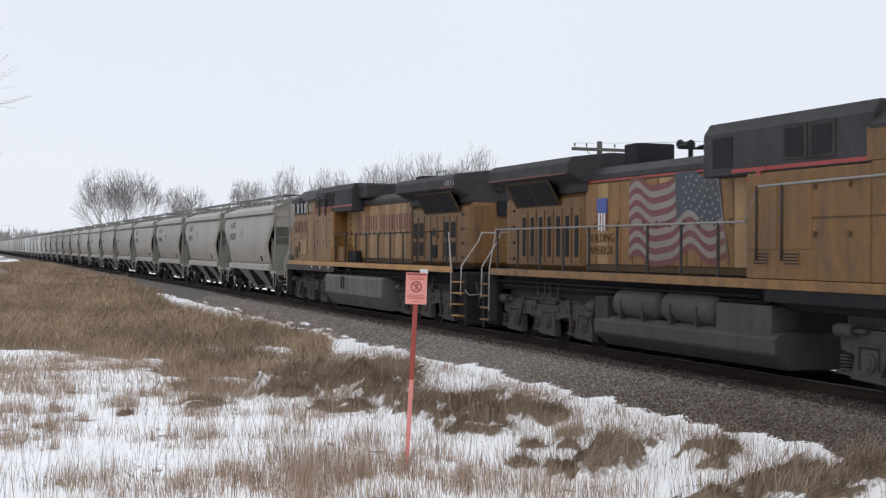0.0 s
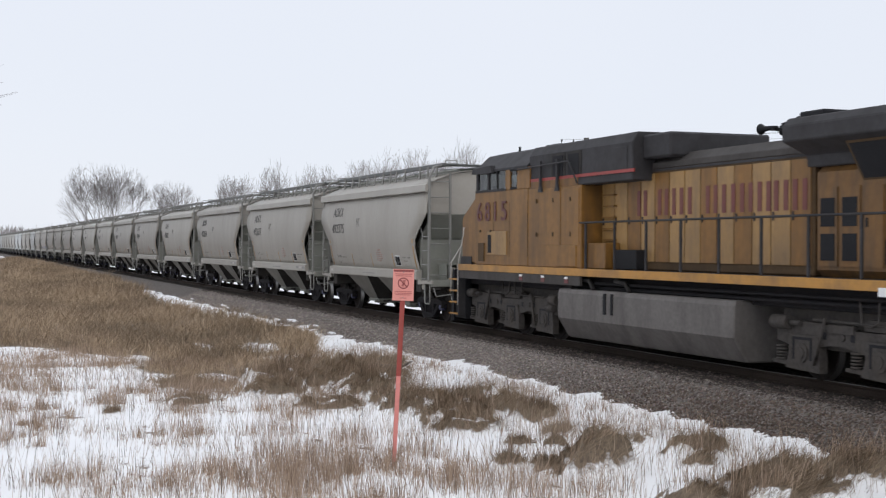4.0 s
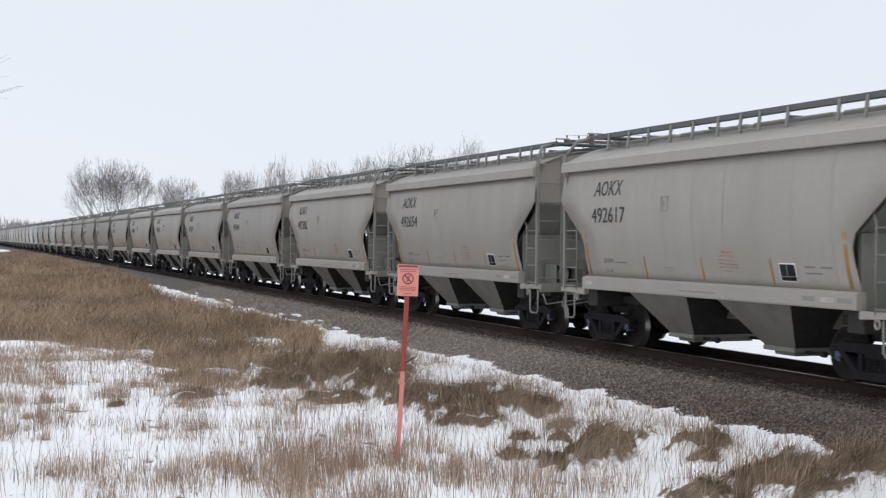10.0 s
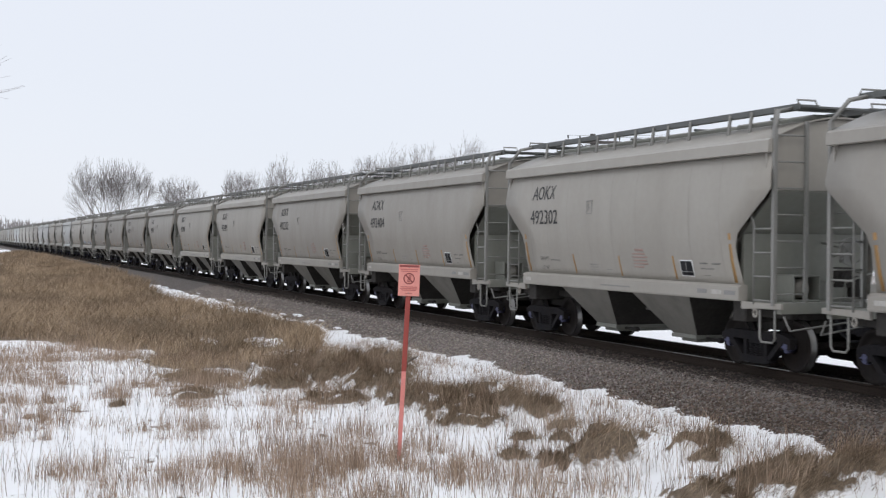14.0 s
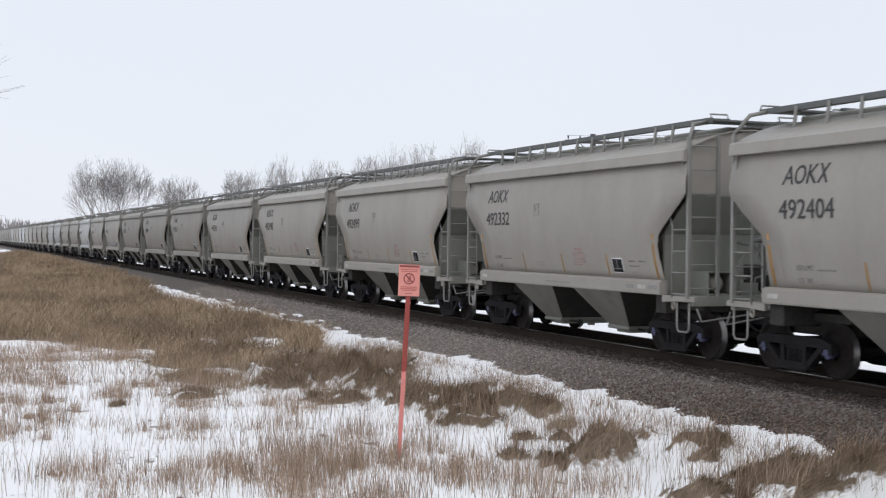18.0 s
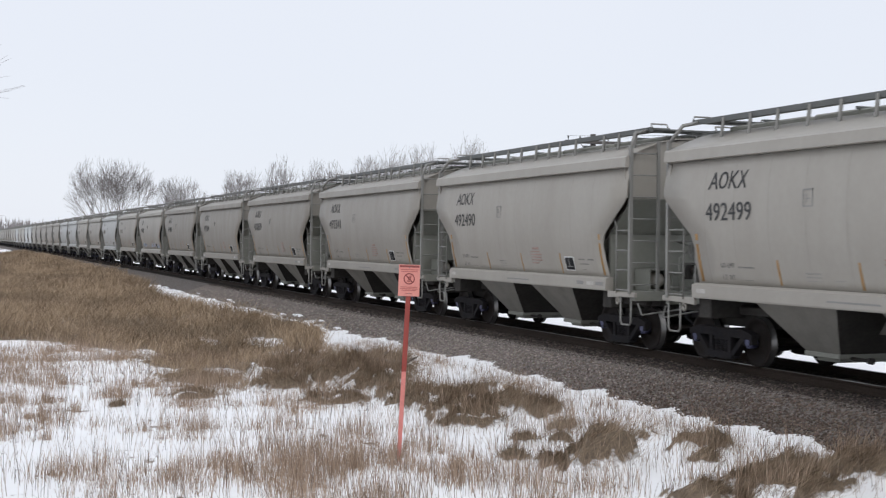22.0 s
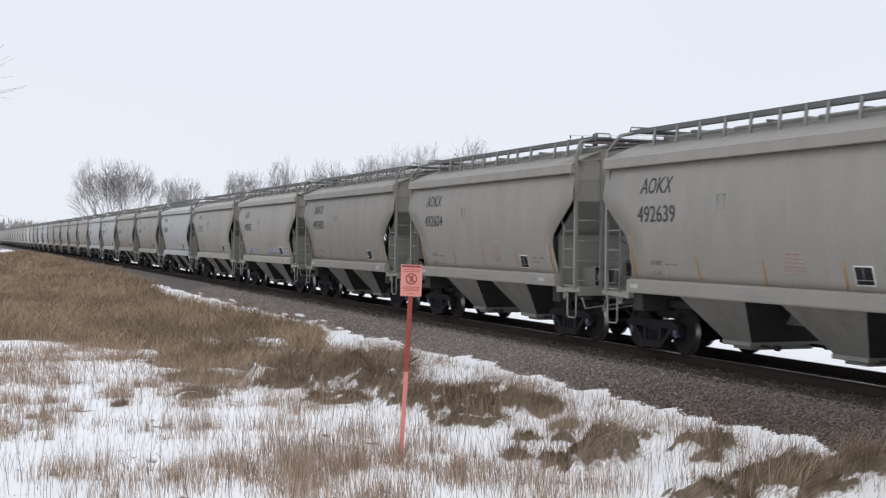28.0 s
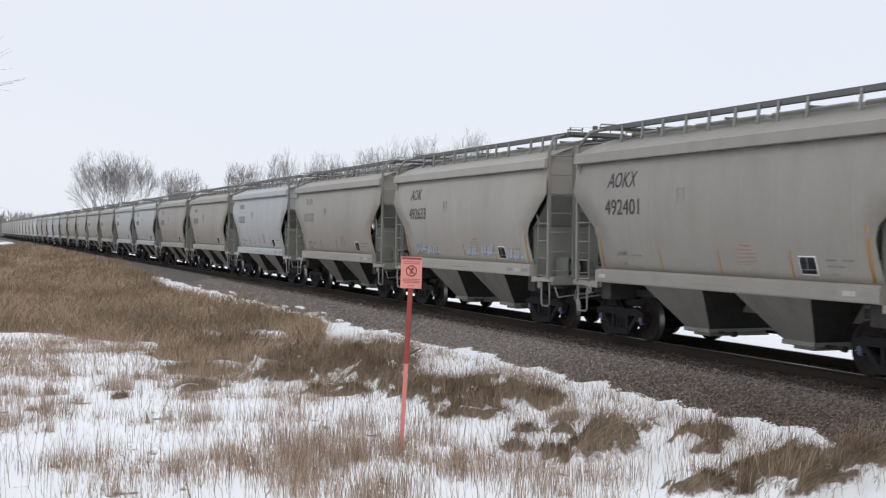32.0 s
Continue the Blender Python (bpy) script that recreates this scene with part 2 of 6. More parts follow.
def tube(bm, path, r, n=8, cap=True, smooth=True):
    """A round bar along a list of points; r is one radius or one for each point."""
    pts = [Vector(p) for p in path]
    rings = []
    for i, p in enumerate(pts):
        d = (pts[min(i + 1, len(pts) - 1)] - pts[max(i - 1, 0)]).normalized()
        a = d.orthogonal().normalized() if i == 0 else (side - d * side.dot(d)).normalized()
        side, b = a, d.cross(a)
        rad = r[i] if isinstance(r, (list, tuple)) else r
        rings.append([bm.verts.new(p + rad * (a * math.cos(2 * math.pi * k / n) + b * math.sin(2 * math.pi * k / n))) for k in range(n)])
    for r0, r1 in zip(rings, rings[1:]):
        for k in range(n):
            f = bm.faces.new((r0[k], r0[(k + 1) % n], r1[(k + 1) % n], r1[k]))
            f.smooth = smooth and n > 5
    if cap:
        bm.faces.new(rings[0][::-1])
        bm.faces.new(rings[-1])


def prism(bm, outline, lo, hi, axis="x", m=None):
    """A polygon pushed along an axis: outline in the two other axes, in the order y,z / x,z / x,y."""
    def at(p, h):
        return (h, p[0], p[1]) if axis == "x" else (p[0], h, p[1]) if axis == "y" else (p[0], p[1], h)
    a = [bm.verts.new(at(p, lo)) for p in outline]
    b = [bm.verts.new(at(p, hi)) for p in outline]
    k = len(outline)
    for i in range(k):
        bm.faces.new((a[i], a[(i + 1) % k], b[(i + 1) % k], b[i]))
    bm.faces.new(a[::-1])
    bm.faces.new(b)
    if m is not None:
        for v in a + b:
            v.co = m @ v.co


def sheet(bm, rows, push, smooth=True):
    """A thick plate over a grid of points, its back pushed off by a vector."""
    push = Vector(push)
    f0 = [[bm.verts.new(p) for p in row] for row in rows]
    f1 = [[bm.verts.new(Vector(p) + push) for p in row] for row in rows]
    for g in (f0, f1):
        for r0, r1 in zip(g, g[1:]):
            for i in range(len(r0) - 1):
                bm.faces.new((r0[i], r0[i + 1], r1[i + 1], r1[i])).smooth = smooth
    for a, b in ((f0[0], f1[0]), (f0[-1], f1[-1]), ([r[0] for r in f0], [r[0] for r in f1]), ([r[-1] for r in f0], [r[-1] for r in f1])):
        for i in range(len(a) - 1):
            bm.faces.new((a[i], a[i + 1], b[i + 1], b[i]))


def finish(name, bm, mat):
    bmesh.ops.recalc_face_normals(bm, faces=bm.faces)
    me = bpy.data.meshes.new(name)
    bm.to_mesh(me)
    bm.free()
    for one in mat if isinstance(mat, (list, tuple)) else [mat]:
        me.materials.append(one)
    return me


def part(name, bm, mat, parent, label="", bevel=0.0):
    if bevel:
        bmesh.ops.recalc_face_normals(bm, faces=bm.faces)
        bmesh.ops.bevel(bm, geom=[e for e in bm.edges if e.is_manifold and e.calc_face_angle(0) > 0.6], offset=bevel, segments=1, affect="EDGES", clamp_overlap=True)
    ob = new(name, finish(name, bm, mat))
    ob.parent = parent
    return tagged(ob, label)


def piece(name, mesh, parent, m=None, label=""):
    ob = new(name, mesh)
    ob.parent = parent
    if m is not None:
        ob.matrix_basis = m
    return tagged(ob, label)


def boxes(name, spans, mat, parent, label="", bevel=0.0):
    bm = bmesh.new()
    for s in spans:
        box(bm, *s)
    return part(name, bm, mat, parent, label, bevel)


def tubes(name, paths, r, mat, parent, label="", n=8):
    bm = bmesh.new()
    for p in paths:
        tube(bm, p, r, n)
    return part(name, bm, mat, parent, label)


def empty(name, label, category, group="", kind="", m=None):
    ob = new(name)
    ob.empty_display_size = 0.5
    if m is not None:
        ob.matrix_basis = m
    return tagged(ob, label, category, group, kind)


def letters(name, text, width, height, mat, parent, x, y, z, label="", lean=0.0, fat=0.0, depth=0.006, wall=None, bold=0.0):
    """Text on a wall that faces -x: it begins at y, stands on z and runs towards -y, fitted to a width and a height."""
    cu = bpy.data.curves.new(name, "FONT")
    cu.body, cu.extrude, cu.offset, cu.shear, cu.resolution_u = text, depth / 2, fat, lean, 3
    ob = bpy.data.objects.new(name, cu)
    me = bpy.data.meshes.new_from_object(ob)
    bpy.data.objects.remove(ob)
    co = np.array([v.co[:] for v in me.vertices])
    lo, hi = co.min(0), co.max(0)
    for v in me.vertices:
        v.co = (x - v.co.z, y - (v.co.x - lo[0]) / (hi[0] - lo[0]) * width, z + (v.co.y - lo[1]) / (hi[1] - lo[1]) * height)
    if wall is not None:
        for v in me.vertices:
            v.co.x = -wall(v.co.z) - 0.006 + 0.5 * (v.co.x - x)
    if bold:
        bm = bmesh.new()
        bm.from_mesh(me)
        twin = bmesh.ops.duplicate(bm, geom=bm.verts[:] + bm.edges[:] + bm.faces[:])["geom"]
        bmesh.ops.translate(bm, verts=[g for g in twin if isinstance(g, bmesh.types.BMVert)], vec=(-0.0015, -bold, 0))
        bm.to_mesh(me)
        bm.free()
    me.materials.clear()
    me.materials.append(mat)
    out = new(name, me)
    out.parent = parent
    return tagged(out, label)


def rough(x, y, scale, seed=0.0):
    """Smooth noise from -1 to 1 over the plan."""
    return noise.noise((x * scale + seed, y * scale - seed, seed))


# ---- ground ----
TRACK_X = 14.766
TOE = 11.62
VIEW = radians(20.95)
# brown hummocks of dead grass: x, y, half width, half depth (along the line of sight), height
PATCHES = [(7.84, 28.73, 1.5, 1.9, 0.3), (8.79, 27.03, 0.9, 1.6, 0.22), (6.99, 27.88, 0.9, 1.6, 0.18), (7.18, 24.95, 0.8, 0.9, 0.08), (8.42, 23.56, 0.9, 1.3, 0.22), (9.26, 22.07, 1, 1.4, 0.24),
           (8.6, 20.94, 0.7, 0.8, 0.12), (10, 21.13, 0.45, 0.8, 0.14), (9.54, 19.26, 0.35, 0.5, 0.1), (8.7, 16.2, 0.62, 0.6, 0.3), (8.18, 16.74, 0.35, 0.45, 0.12), (10.29, 16.27, 0.55, 0.55, 0.18),
           (10, 15.71, 0.3, 0.3, 0.1), (10.95, 13.4, 0.75, 0.6, 0.2), (10, 13.4, 0.7, 0.6, 0.18), (9.6, 13.8, 0.6, 0.5, 0.17), (8.7, 13.74, 0.5, 0.45, 0.13), (9.35, 13.09, 0.5, 0.4, 0.15), (7.85, 17.39, 0.26, 0.3, 0.13),
           (9.07, 18.51, 0.38, 0.3, 0.1), (8.7, 18.98, 0.25, 0.25, 0.08), (3.02, 25.42, 0.2, 0.4, 0.05), (4.63, 26.37, 0.6, 0.9, 0.08), (9.6, 29.2, 0.75, 1.3, 0.18), (10.2, 31.5, 0.5, 1.0, 0.1), (10.29, 17.86, 0.2, 0.3, 0.08)]
CS, SN = math.cos(VIEW), math.sin(VIEW)


def patch_sum(x, y):
    """How far a spot lies inside the hummocks (0 to 1), and how high they lift it."""
    c = h = 0.0
    for px, py, rx, ry, hill in PATCHES:
        dx, dy = x - px, y - py
        if abs(dx) > 3.2 or abs(dy) > 3.6:
            continue
        u, v = dx * CS - dy * SN, dx * SN + dy * CS
        r = math.hypot(u / rx, v / ry)
        if r < 1.8:
            r += 0.38 * rough(x, y, 1.5 / max(0.5, rx), px) + 0.22 * rough(x, y, 4.5, py)
            hole = rough(x, y, 1.9, 77.0) + 0.5 * rough(x, y, 4.0, 78.0)
            c = max(c, min(1.0, max(0.0, (1.12 - r) / 0.5)) * (1.0 if hole < 0.28 or hill > 0.23 and rx < 0.8 else 0.35))
            h = max(h, 1.3 * hill * max(0.0, 1 - r * r) ** 0.6 * (1.35 + 0.9 * rough(x, y, 2.6, 6.0) + 0.5 * rough(x, y, 5.5, 8.0)))
    return c, h


HOLES = ((9.8, 32.6, 0.8, 1.1), (9.2, 39.5, 0.6, 1.8), (7.7, 41.0, 0.35, 1.4), (6.3, 31.2, 0.5, 1.0), (8.4, 33.6, 0.35, 0.9), (5.2, 37.5, 0.3, 1.2))


def band_at(x, y):
    """The broad strip of standing grass between the open snow and the bank, 0 to 1."""
    w = 4.5 * rough(x, y * 0.15, 0.4, 91.0) + 2.0 * rough(x, y, 0.9, 92.0)
    lo = float(np.interp(y + (w if y > 34 else 0.0), [25.5, 28, 30, 33.5, 40, 43, 46, 49], [6.6, 4.9, 3.7, 3.3, 3.5, 2.2, -1.5, -9.0]))
    hi = float(np.interp(y, [26, 31, 38, 41, 49, 54, 68, 80, 100, 215, 245, 320], [9.2, 9.8, 10.7, 11.8, 11.8, 10.6, 10.3, 11.2, 12.2, 12.4, 11.4, 10.8]))
    w = 0.9 * rough(x, y, 0.35, 13.0) + 0.5 * rough(x, y, 1.1, 17.0)
    k = min((x - lo) / 1.6 + 1.4 * w, (hi - x) / 0.5 + w, (y - 27) / 1.8 + w)
    k = max(0.0, min(1.0, k))
    if y < 37:
        k *= max(0.0, min(1.0, 0.95 + 1.3 * rough(x, y, 0.5, 23.0)))
    if y < 45:
        for hx, hy, rx, ry in HOLES:
            r = math.hypot((x - hx) / rx, (y - hy) / ry) + 0.5 * rough(x, y, 1.3, 33.0)
            k *= min(1.0, max(0.0, (r - 0.75) * 3.0))
    if y > 225:
        k *= max(0.0, 1 - (y - 225) / 30)
    if y > 100:
        k *= 0.25 if rough(x, y, 0.03, 11.0) > 0.3 else 1.0
    return k


def cover_at(x, y):
    c, h = patch_sum(x, y)
    if x > TOE + 2:
        return (0.25 if rough(x, y, 0.05, 7.0) > 0.25 and x > 40 else 0.0), 0.0
    c = max(c, band_at(x, y) * 0.9)
    if y > 50:
        far = min(1.0, max(0.0, (y - 85) / 50)) * min(1.0, max(0.0, (250 - y) / 40))
        h = max(h, 0.12 * band_at(x, y) * (1 + rough(x, y, 0.12, 4.0)) + 0.32 * far * max(0.0, 1 - abs(x - 9.6) / 2.2) * (1 + 0.6 * rough(x, y, 0.05, 14.0)))
    if 13 < y < 44 and c < 0.5:
        tuft = rough(x, y, 1.3, 21.0) + 0.6 * rough(x, y, 3.4, 4.0) + (0.0 if x < 8.5 else -0.25)
        c = max(c, min(0.6, max(0.0, (tuft - 0.42) * 2.2)))
    return c, h


def edge_at(y):
    """Where the snow ends on the foot of the stone bank: a wandering line."""
    return TOE + 0.2 + 0.32 * rough(3.0, y, 0.33, 51.0) + 0.22 * rough(9.0, y, 1.1, 52.0) + 0.1 * rough(5.0, y, 3.0, 53.0)


def base_z(x, y):
    if x >= TOE + 6.3:
        z = -0.78 - 0.12 * min(1.0, (x - TOE - 6.3) / 6)
    elif x >= TOE - 0.5:
        bank = -0.78 + 0.3473 * (x - TOE + 0.25)
        z = min(-0.35, max(-0.78, bank) + max(-0.2, min(0.055, 0.22 * (edge_at(y) - x))))
    elif x > 8.2:
        z = -0.99 + 0.265 * ((x - 8.2) / (TOE - 0.5 - 8.2)) ** 1.3
    else:
        z = -1.0
    near = max(0.0, 1 - max(0.0, abs(x - 6) - 14) / 60)
    return z + near * (0.05 * rough(x, y, 0.6, 2.0) + 0.022 * rough(x, y, 1.9, 3.0) + 0.05 * rough(x, y, 0.16, 9.0)) * (1 if x < TOE - 0.9 else 0.2)


def ground_z(x, y):
    return base_z(x, y) + patch_sum(x, y)[1]


def ground_mat():
    m, n, l, b = nodes_of("snow_and_thatch")
    tc = n.new("ShaderNodeTexCoord")
    at = n.new("ShaderNodeAttribute")
    at.attribute_name = "cover"
    def tex(scale, detail=5):
        t = n.new("ShaderNodeTexNoise")
        t.inputs["Scale"].default_value, t.inputs["Detail"].default_value, t.inputs["Roughness"].default_value = scale, detail, 0.65
        l.new(tc.outputs["Object"], t.inputs["Vector"])
        return t
    edge, fine, soil, drift = tex(7, 6), tex(45, 4), tex(22, 6), tex(1.3, 4)
    add = n.new("ShaderNodeMath")
    add.operation = "MULTIPLY_ADD"
    l.new(edge.outputs["Fac"], add.inputs[0])
    add.inputs[1].default_value = 0.9
    l.new(at.outputs["Fac"], add.inputs[2])
    step = n.new("ShaderNodeMapRange")
    step.inputs["From Min"].default_value, step.inputs["From Max"].default_value = 0.86, 1.04
    l.new(add.outputs[0], step.inputs["Value"])
    snow = n.new("ShaderNodeValToRGB")
    snow.color_ramp.elements[0].position, snow.color_ramp.elements[0].color = 0.3, (0.89, 0.885, 0.885, 1)
    snow.color_ramp.elements[1].position, snow.color_ramp.elements[1].color = 0.7, (0.955, 0.95, 0.945, 1)
    l.new(drift.outputs["Fac"], snow.inputs["Fac"])
    thatch = n.new("ShaderNodeValToRGB")
    thatch.color_ramp.elements[0].position, thatch.color_ramp.elements[0].color = 0.32, (0.09, 0.066, 0.046, 1)
    thatch.color_ramp.elements[1].position, thatch.color_ramp.elements[1].color = 0.72, (0.26, 0.194, 0.13, 1)
    l.new(soil.outputs["Fac"], thatch.inputs["Fac"])
    mix = n.new("ShaderNodeMix")
    mix.data_type = "RGBA"
    l.new(step.outputs["Result"], mix.inputs["Factor"])
    l.new(snow.outputs["Color"], mix.inputs["A"])
    l.new(thatch.outputs["Color"], mix.inputs["B"])
    l.new(mix.outputs["Result"], b.inputs["Base Color"])
    b.inputs["Roughness"].default_value = 0.85
    bp = n.new("ShaderNodeBump")
    bp.inputs["Strength"].default_value, bp.inputs["Distance"].default_value = 0.5, 0.04
    hm = n.new("ShaderNodeMath")
    l.new(edge.outputs["Fac"], hm.inputs[0])
    l.new(fine.outputs["Fac"], hm.inputs[1])
    l.new(hm.outputs[0], bp.inputs["Height"])
    l.new(bp.outputs["Normal"], b.inputs["Normal"])
    return m


def spread(lo, hi, step, out_lo, out_hi, grow):
    a = list(np.arange(lo, hi, step))
    d, p = step, a[-1]
    while p < out_hi:
        d = d * grow
        p = p + d
        a.append(p)
    d, p = step, lo
    while p > out_lo:
        d = d * grow
        p = p - d
        a.insert(0, p)
    return a


def build_ground():
    xs = spread(-3.0, 12.2, 0.12, -3500, 3500, 1.13)
    ys = spread(12.5, 36.0, 0.12, -2500, 4500, 1.045)
    nx, verts, cover = len(xs), [], []
    for y in ys:
        for x in xs:
            near = -60 < x < 60 and -10 < y < 320
            c, h = cover_at(x, y) if near else ((0.55 if rough(x, y, 0.01, 5.0) > 0.1 else 0.1), 0.0)
            verts.append((x, y, base_z(x, y) + h))
            cover.append(c)
    faces = [(j * nx + i, j * nx + i + 1, (j + 1) * nx + i + 1, (j + 1) * nx + i) for j in range(len(ys) - 1) for i in range(nx - 1)]
    me = bpy.data.meshes.new("ground")
    me.from_pydata(verts, [], faces)
    me.attributes.new("cover", "FLOAT", "POINT").data.foreach_set("value", cover)
    me.polygons.foreach_set("use_smooth", [True] * len(faces))
    me.materials.append(ground_mat())
    tagged(new("ground", me), "old crusted snow over flattened brown winter grass", "ground", kind="structure")


build_ground()


# ---- track ----
def stone_mat(name, lo, mid, hi):
    m, n, l, b = nodes_of(name)
    g = n.new("ShaderNodeNewGeometry")
    ramp = n.new("ShaderNodeValToRGB")
    ramp.color_ramp.elements[0].color, ramp.color_ramp.elements[1].color = rgba(lo), rgba(hi)
    ramp.color_ramp.elements.new(0.55).color = rgba(mid)
    l.new(g.outputs["Random Per Island"], ramp.inputs["Fac"])
    tc, t = n.new("ShaderNodeTexCoord"), n.new("ShaderNodeTexNoise")
    t.inputs["Scale"].default_value, t.inputs["Detail"].default_value = 40, 4
    l.new(tc.outputs["Object"], t.inputs["Vector"])
    mix = n.new("ShaderNodeMix")
    mix.data_type, mix.blend_type = "RGBA", "OVERLAY"
    mix.inputs["Factor"].default_value = 0.35
    l.new(ramp.outputs["Color"], mix.inputs["A"])
    l.new(t.outputs["Color"], mix.inputs["B"])
    l.new(mix.outputs["Result"], b.inputs["Base Color"])
    b.inputs["Roughness"].default_value = 0.9
    b.inputs["Specular IOR Level"].default_value = 0.25
    return m


M_STONE = stone_mat("ballast_stones", (0.155, 0.133, 0.12), (0.235, 0.203, 0.181), (0.38, 0.333, 0.296))

M_STONE_BROWN = stone_mat("brown_ballast_stones", (0.062, 0.046, 0.037), (0.105, 0.079, 0.064), (0.19, 0.145, 0.118))
M_STONE_DARK = stone_mat("shade_dark_stones", (0.022, 0.018, 0.016), (0.048, 0.038, 0.033), (0.12, 0.097, 0.083))


def bed_mat():
    m, n, l, b = nodes_of("ballast_bed")
    tc, v, t = n.new("ShaderNodeTexCoord"), n.new("ShaderNodeTexVoronoi"), n.new("ShaderNodeTexNoise")
    v.inputs["Scale"].default_value, t.inputs["Scale"].default_value = 24, 1.5
    for k in (v, t):
        l.new(tc.outputs["Object"], k.inputs["Vector"])
    sep = n.new("ShaderNodeSeparateColor")
    l.new(v.outputs["Color"], sep.inputs[0])
    ramp = n.new("ShaderNodeValToRGB")
    ramp.color_ramp.elements[0].color, ramp.color_ramp.elements[1].color = (0.075, 0.064, 0.057, 1), (0.225, 0.195, 0.174, 1)
    l.new(sep.outputs[0], ramp.inputs["Fac"])
    l.new(ramp.outputs["Color"], b.inputs["Base Color"])
    b.inputs["Roughness"].default_value = 0.92
    bp = n.new("ShaderNodeBump")
    bp.inputs["Strength"].default_value, bp.inputs["Distance"].default_value, bp.invert = 1.0, 0.05, True
    l.new(v.outputs["Distance"], bp.inputs["Height"])
    l.new(bp.outputs["Normal"], b.inputs["Normal"])
    return m


def build_track():
    # the bed: a long low bank of crushed stone
    bm = bmesh.new()
    prism(bm, [(TOE - 0.25, -0.78), (TOE + 1.42, -0.2), (TRACK_X + 1.72, -0.2), (TRACK_X + 3.4, -0.95), (TRACK_X, -1.3)], -60, 1400, "y")
    tagged(new("ballast_bed", finish("ballast_bed", bm, bed_mat())), "bank of grey-brown crushed stone under the rails", "ballast", kind="structure")
    # a thin sheet on top whose dark colour paints in the train's shade
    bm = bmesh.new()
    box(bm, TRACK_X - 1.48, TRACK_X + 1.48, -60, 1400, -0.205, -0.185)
    tagged(new("fouled_bed", finish("fouled_bed", bm, M_SHADE_GRIT)), "fine grit between and beside the rails, darkened for the train's shade", "ballast", kind="structure")
    # loose stones on the slope, joined
    rng = np.random.default_rng(3)
    spots = []
    for y0, y1, count, size in ((11, 34, 30000, 0.0225), (34, 70, 15000, 0.032)):
        y = rng.uniform(y0, y1, count)
        u = rng.uniform(-0.16, 1.05, count)
        for a, b in zip(u, y):
            x = TOE + 1.75 * a + 0.12 * rough(a * 3, b, 0.8, 1.0)
            z = -0.68 + 0.48 * min(1.0, max(-0.05, (x - TOE) / 1.45))
            if x < edge_at(b) - 0.1 and rng.random() < 0.93:
                continue
            if a < 0:
                if rng.random() < 0.9:
                    continue
                z = ground_z(x, b)
            spots.append((x, b, z, size * rng.uniform(0.55, 1.5)))
    def strew(name, spots, mat, label):
        k = len(spots)
        sp = np.array(spots)
        oct_v = np.array([(1, 0, 0), (-1, 0, 0), (0, 1, 0), (0, -1, 0), (0, 0, 1), (0, 0, -1), (0.6, 0.6, 0.6), (-0.6, -0.5, 0.65)])
        oct_f = np.array([(6, 0, 2), (6, 2, 4), (6, 4, 0), (7, 1, 3), (7, 3, 4), (7, 4, 1), (4, 2, 1), (4, 3, 0), (0, 5, 2), (2, 5, 1), (1, 5, 3), (3, 5, 0)])
        v = oct_v[None] * (1 + rng.uniform(-0.35, 0.35, (k, 8, 3)))
        ang = rng.uniform(0, 6.28, k)
        c, s = np.cos(ang)[:, None], np.sin(ang)[:, None]
        vx, vy, vz = v[..., 0] * c - v[..., 1] * s, v[..., 0] * s + v[..., 1] * c, v[..., 2] * 0.75
        pts = np.stack([sp[:, 0:1] + vx * sp[:, 3:], sp[:, 1:2] + vy * sp[:, 3:], sp[:, 2:3] + vz * sp[:, 3:]], -1).reshape(-1, 3)
        fac = (oct_f[None] + (np.arange(k) * 8)[:, None, None]).reshape(-1, 3)
        me = bpy.data.meshes.new(name)
        me.from_pydata(pts.tolist(), [], fac.tolist())
        me.materials.append(mat)
        tagged(new(name, me), label, "gravel", kind="stuff")

    near = [p for p in spots if p[0] < TOE + 1.25 + 0.3 * rng.random() and p[1] < 17 + 11 * rng.random()]
    grey = [p for p in spots if p[0] < TOE + 1.25 + 0.3 * rng.random() and p[1] >= 17 + 11 * rng.random()]
    high = [p for p in spots if p[0] >= TOE + 1.3]
    strew("brown_ballast_stones", near, M_STONE_BROWN, "loose brown crushed stones on the track bank")
    strew("ballast_stones", grey, M_STONE, "loose angular crushed stones on the track bank")
    # fouled stones by the rails, the shade under the train added to their colour
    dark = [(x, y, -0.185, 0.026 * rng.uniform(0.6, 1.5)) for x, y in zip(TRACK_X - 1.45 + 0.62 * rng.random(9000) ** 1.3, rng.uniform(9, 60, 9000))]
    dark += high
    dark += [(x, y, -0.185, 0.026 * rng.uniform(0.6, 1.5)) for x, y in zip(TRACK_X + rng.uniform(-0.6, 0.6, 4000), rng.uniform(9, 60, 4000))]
    strew("fouled_stones", dark, M_STONE_DARK, "fouled stones beside the rails, darkened for the train's shade")
    # rails and ties
    track = empty("railway_track", "rusty steel rails on dark creosoted timber ties", "track", kind="structure")
    rail = [(-0.07, -0.17), (0.07, -0.17), (0.07, -0.155), (0.012, -0.135), (0.012, -0.045), (0.036, -0.03), (0.036, 0.0), (-0.036, 0.0), (-0.036, -0.03), (-0.012, -0.045), (-0.012, -0.135), (-0.07, -0.155)]
    for sx in (-0.755, 0.755):
        bm = bmesh.new()
        prism(bm, [(TRACK_X + sx + a, b) for a, b in rail], -60, 1400, "y")
        part("rail", bm, M_RAIL, track)
        bm = bmesh.new()
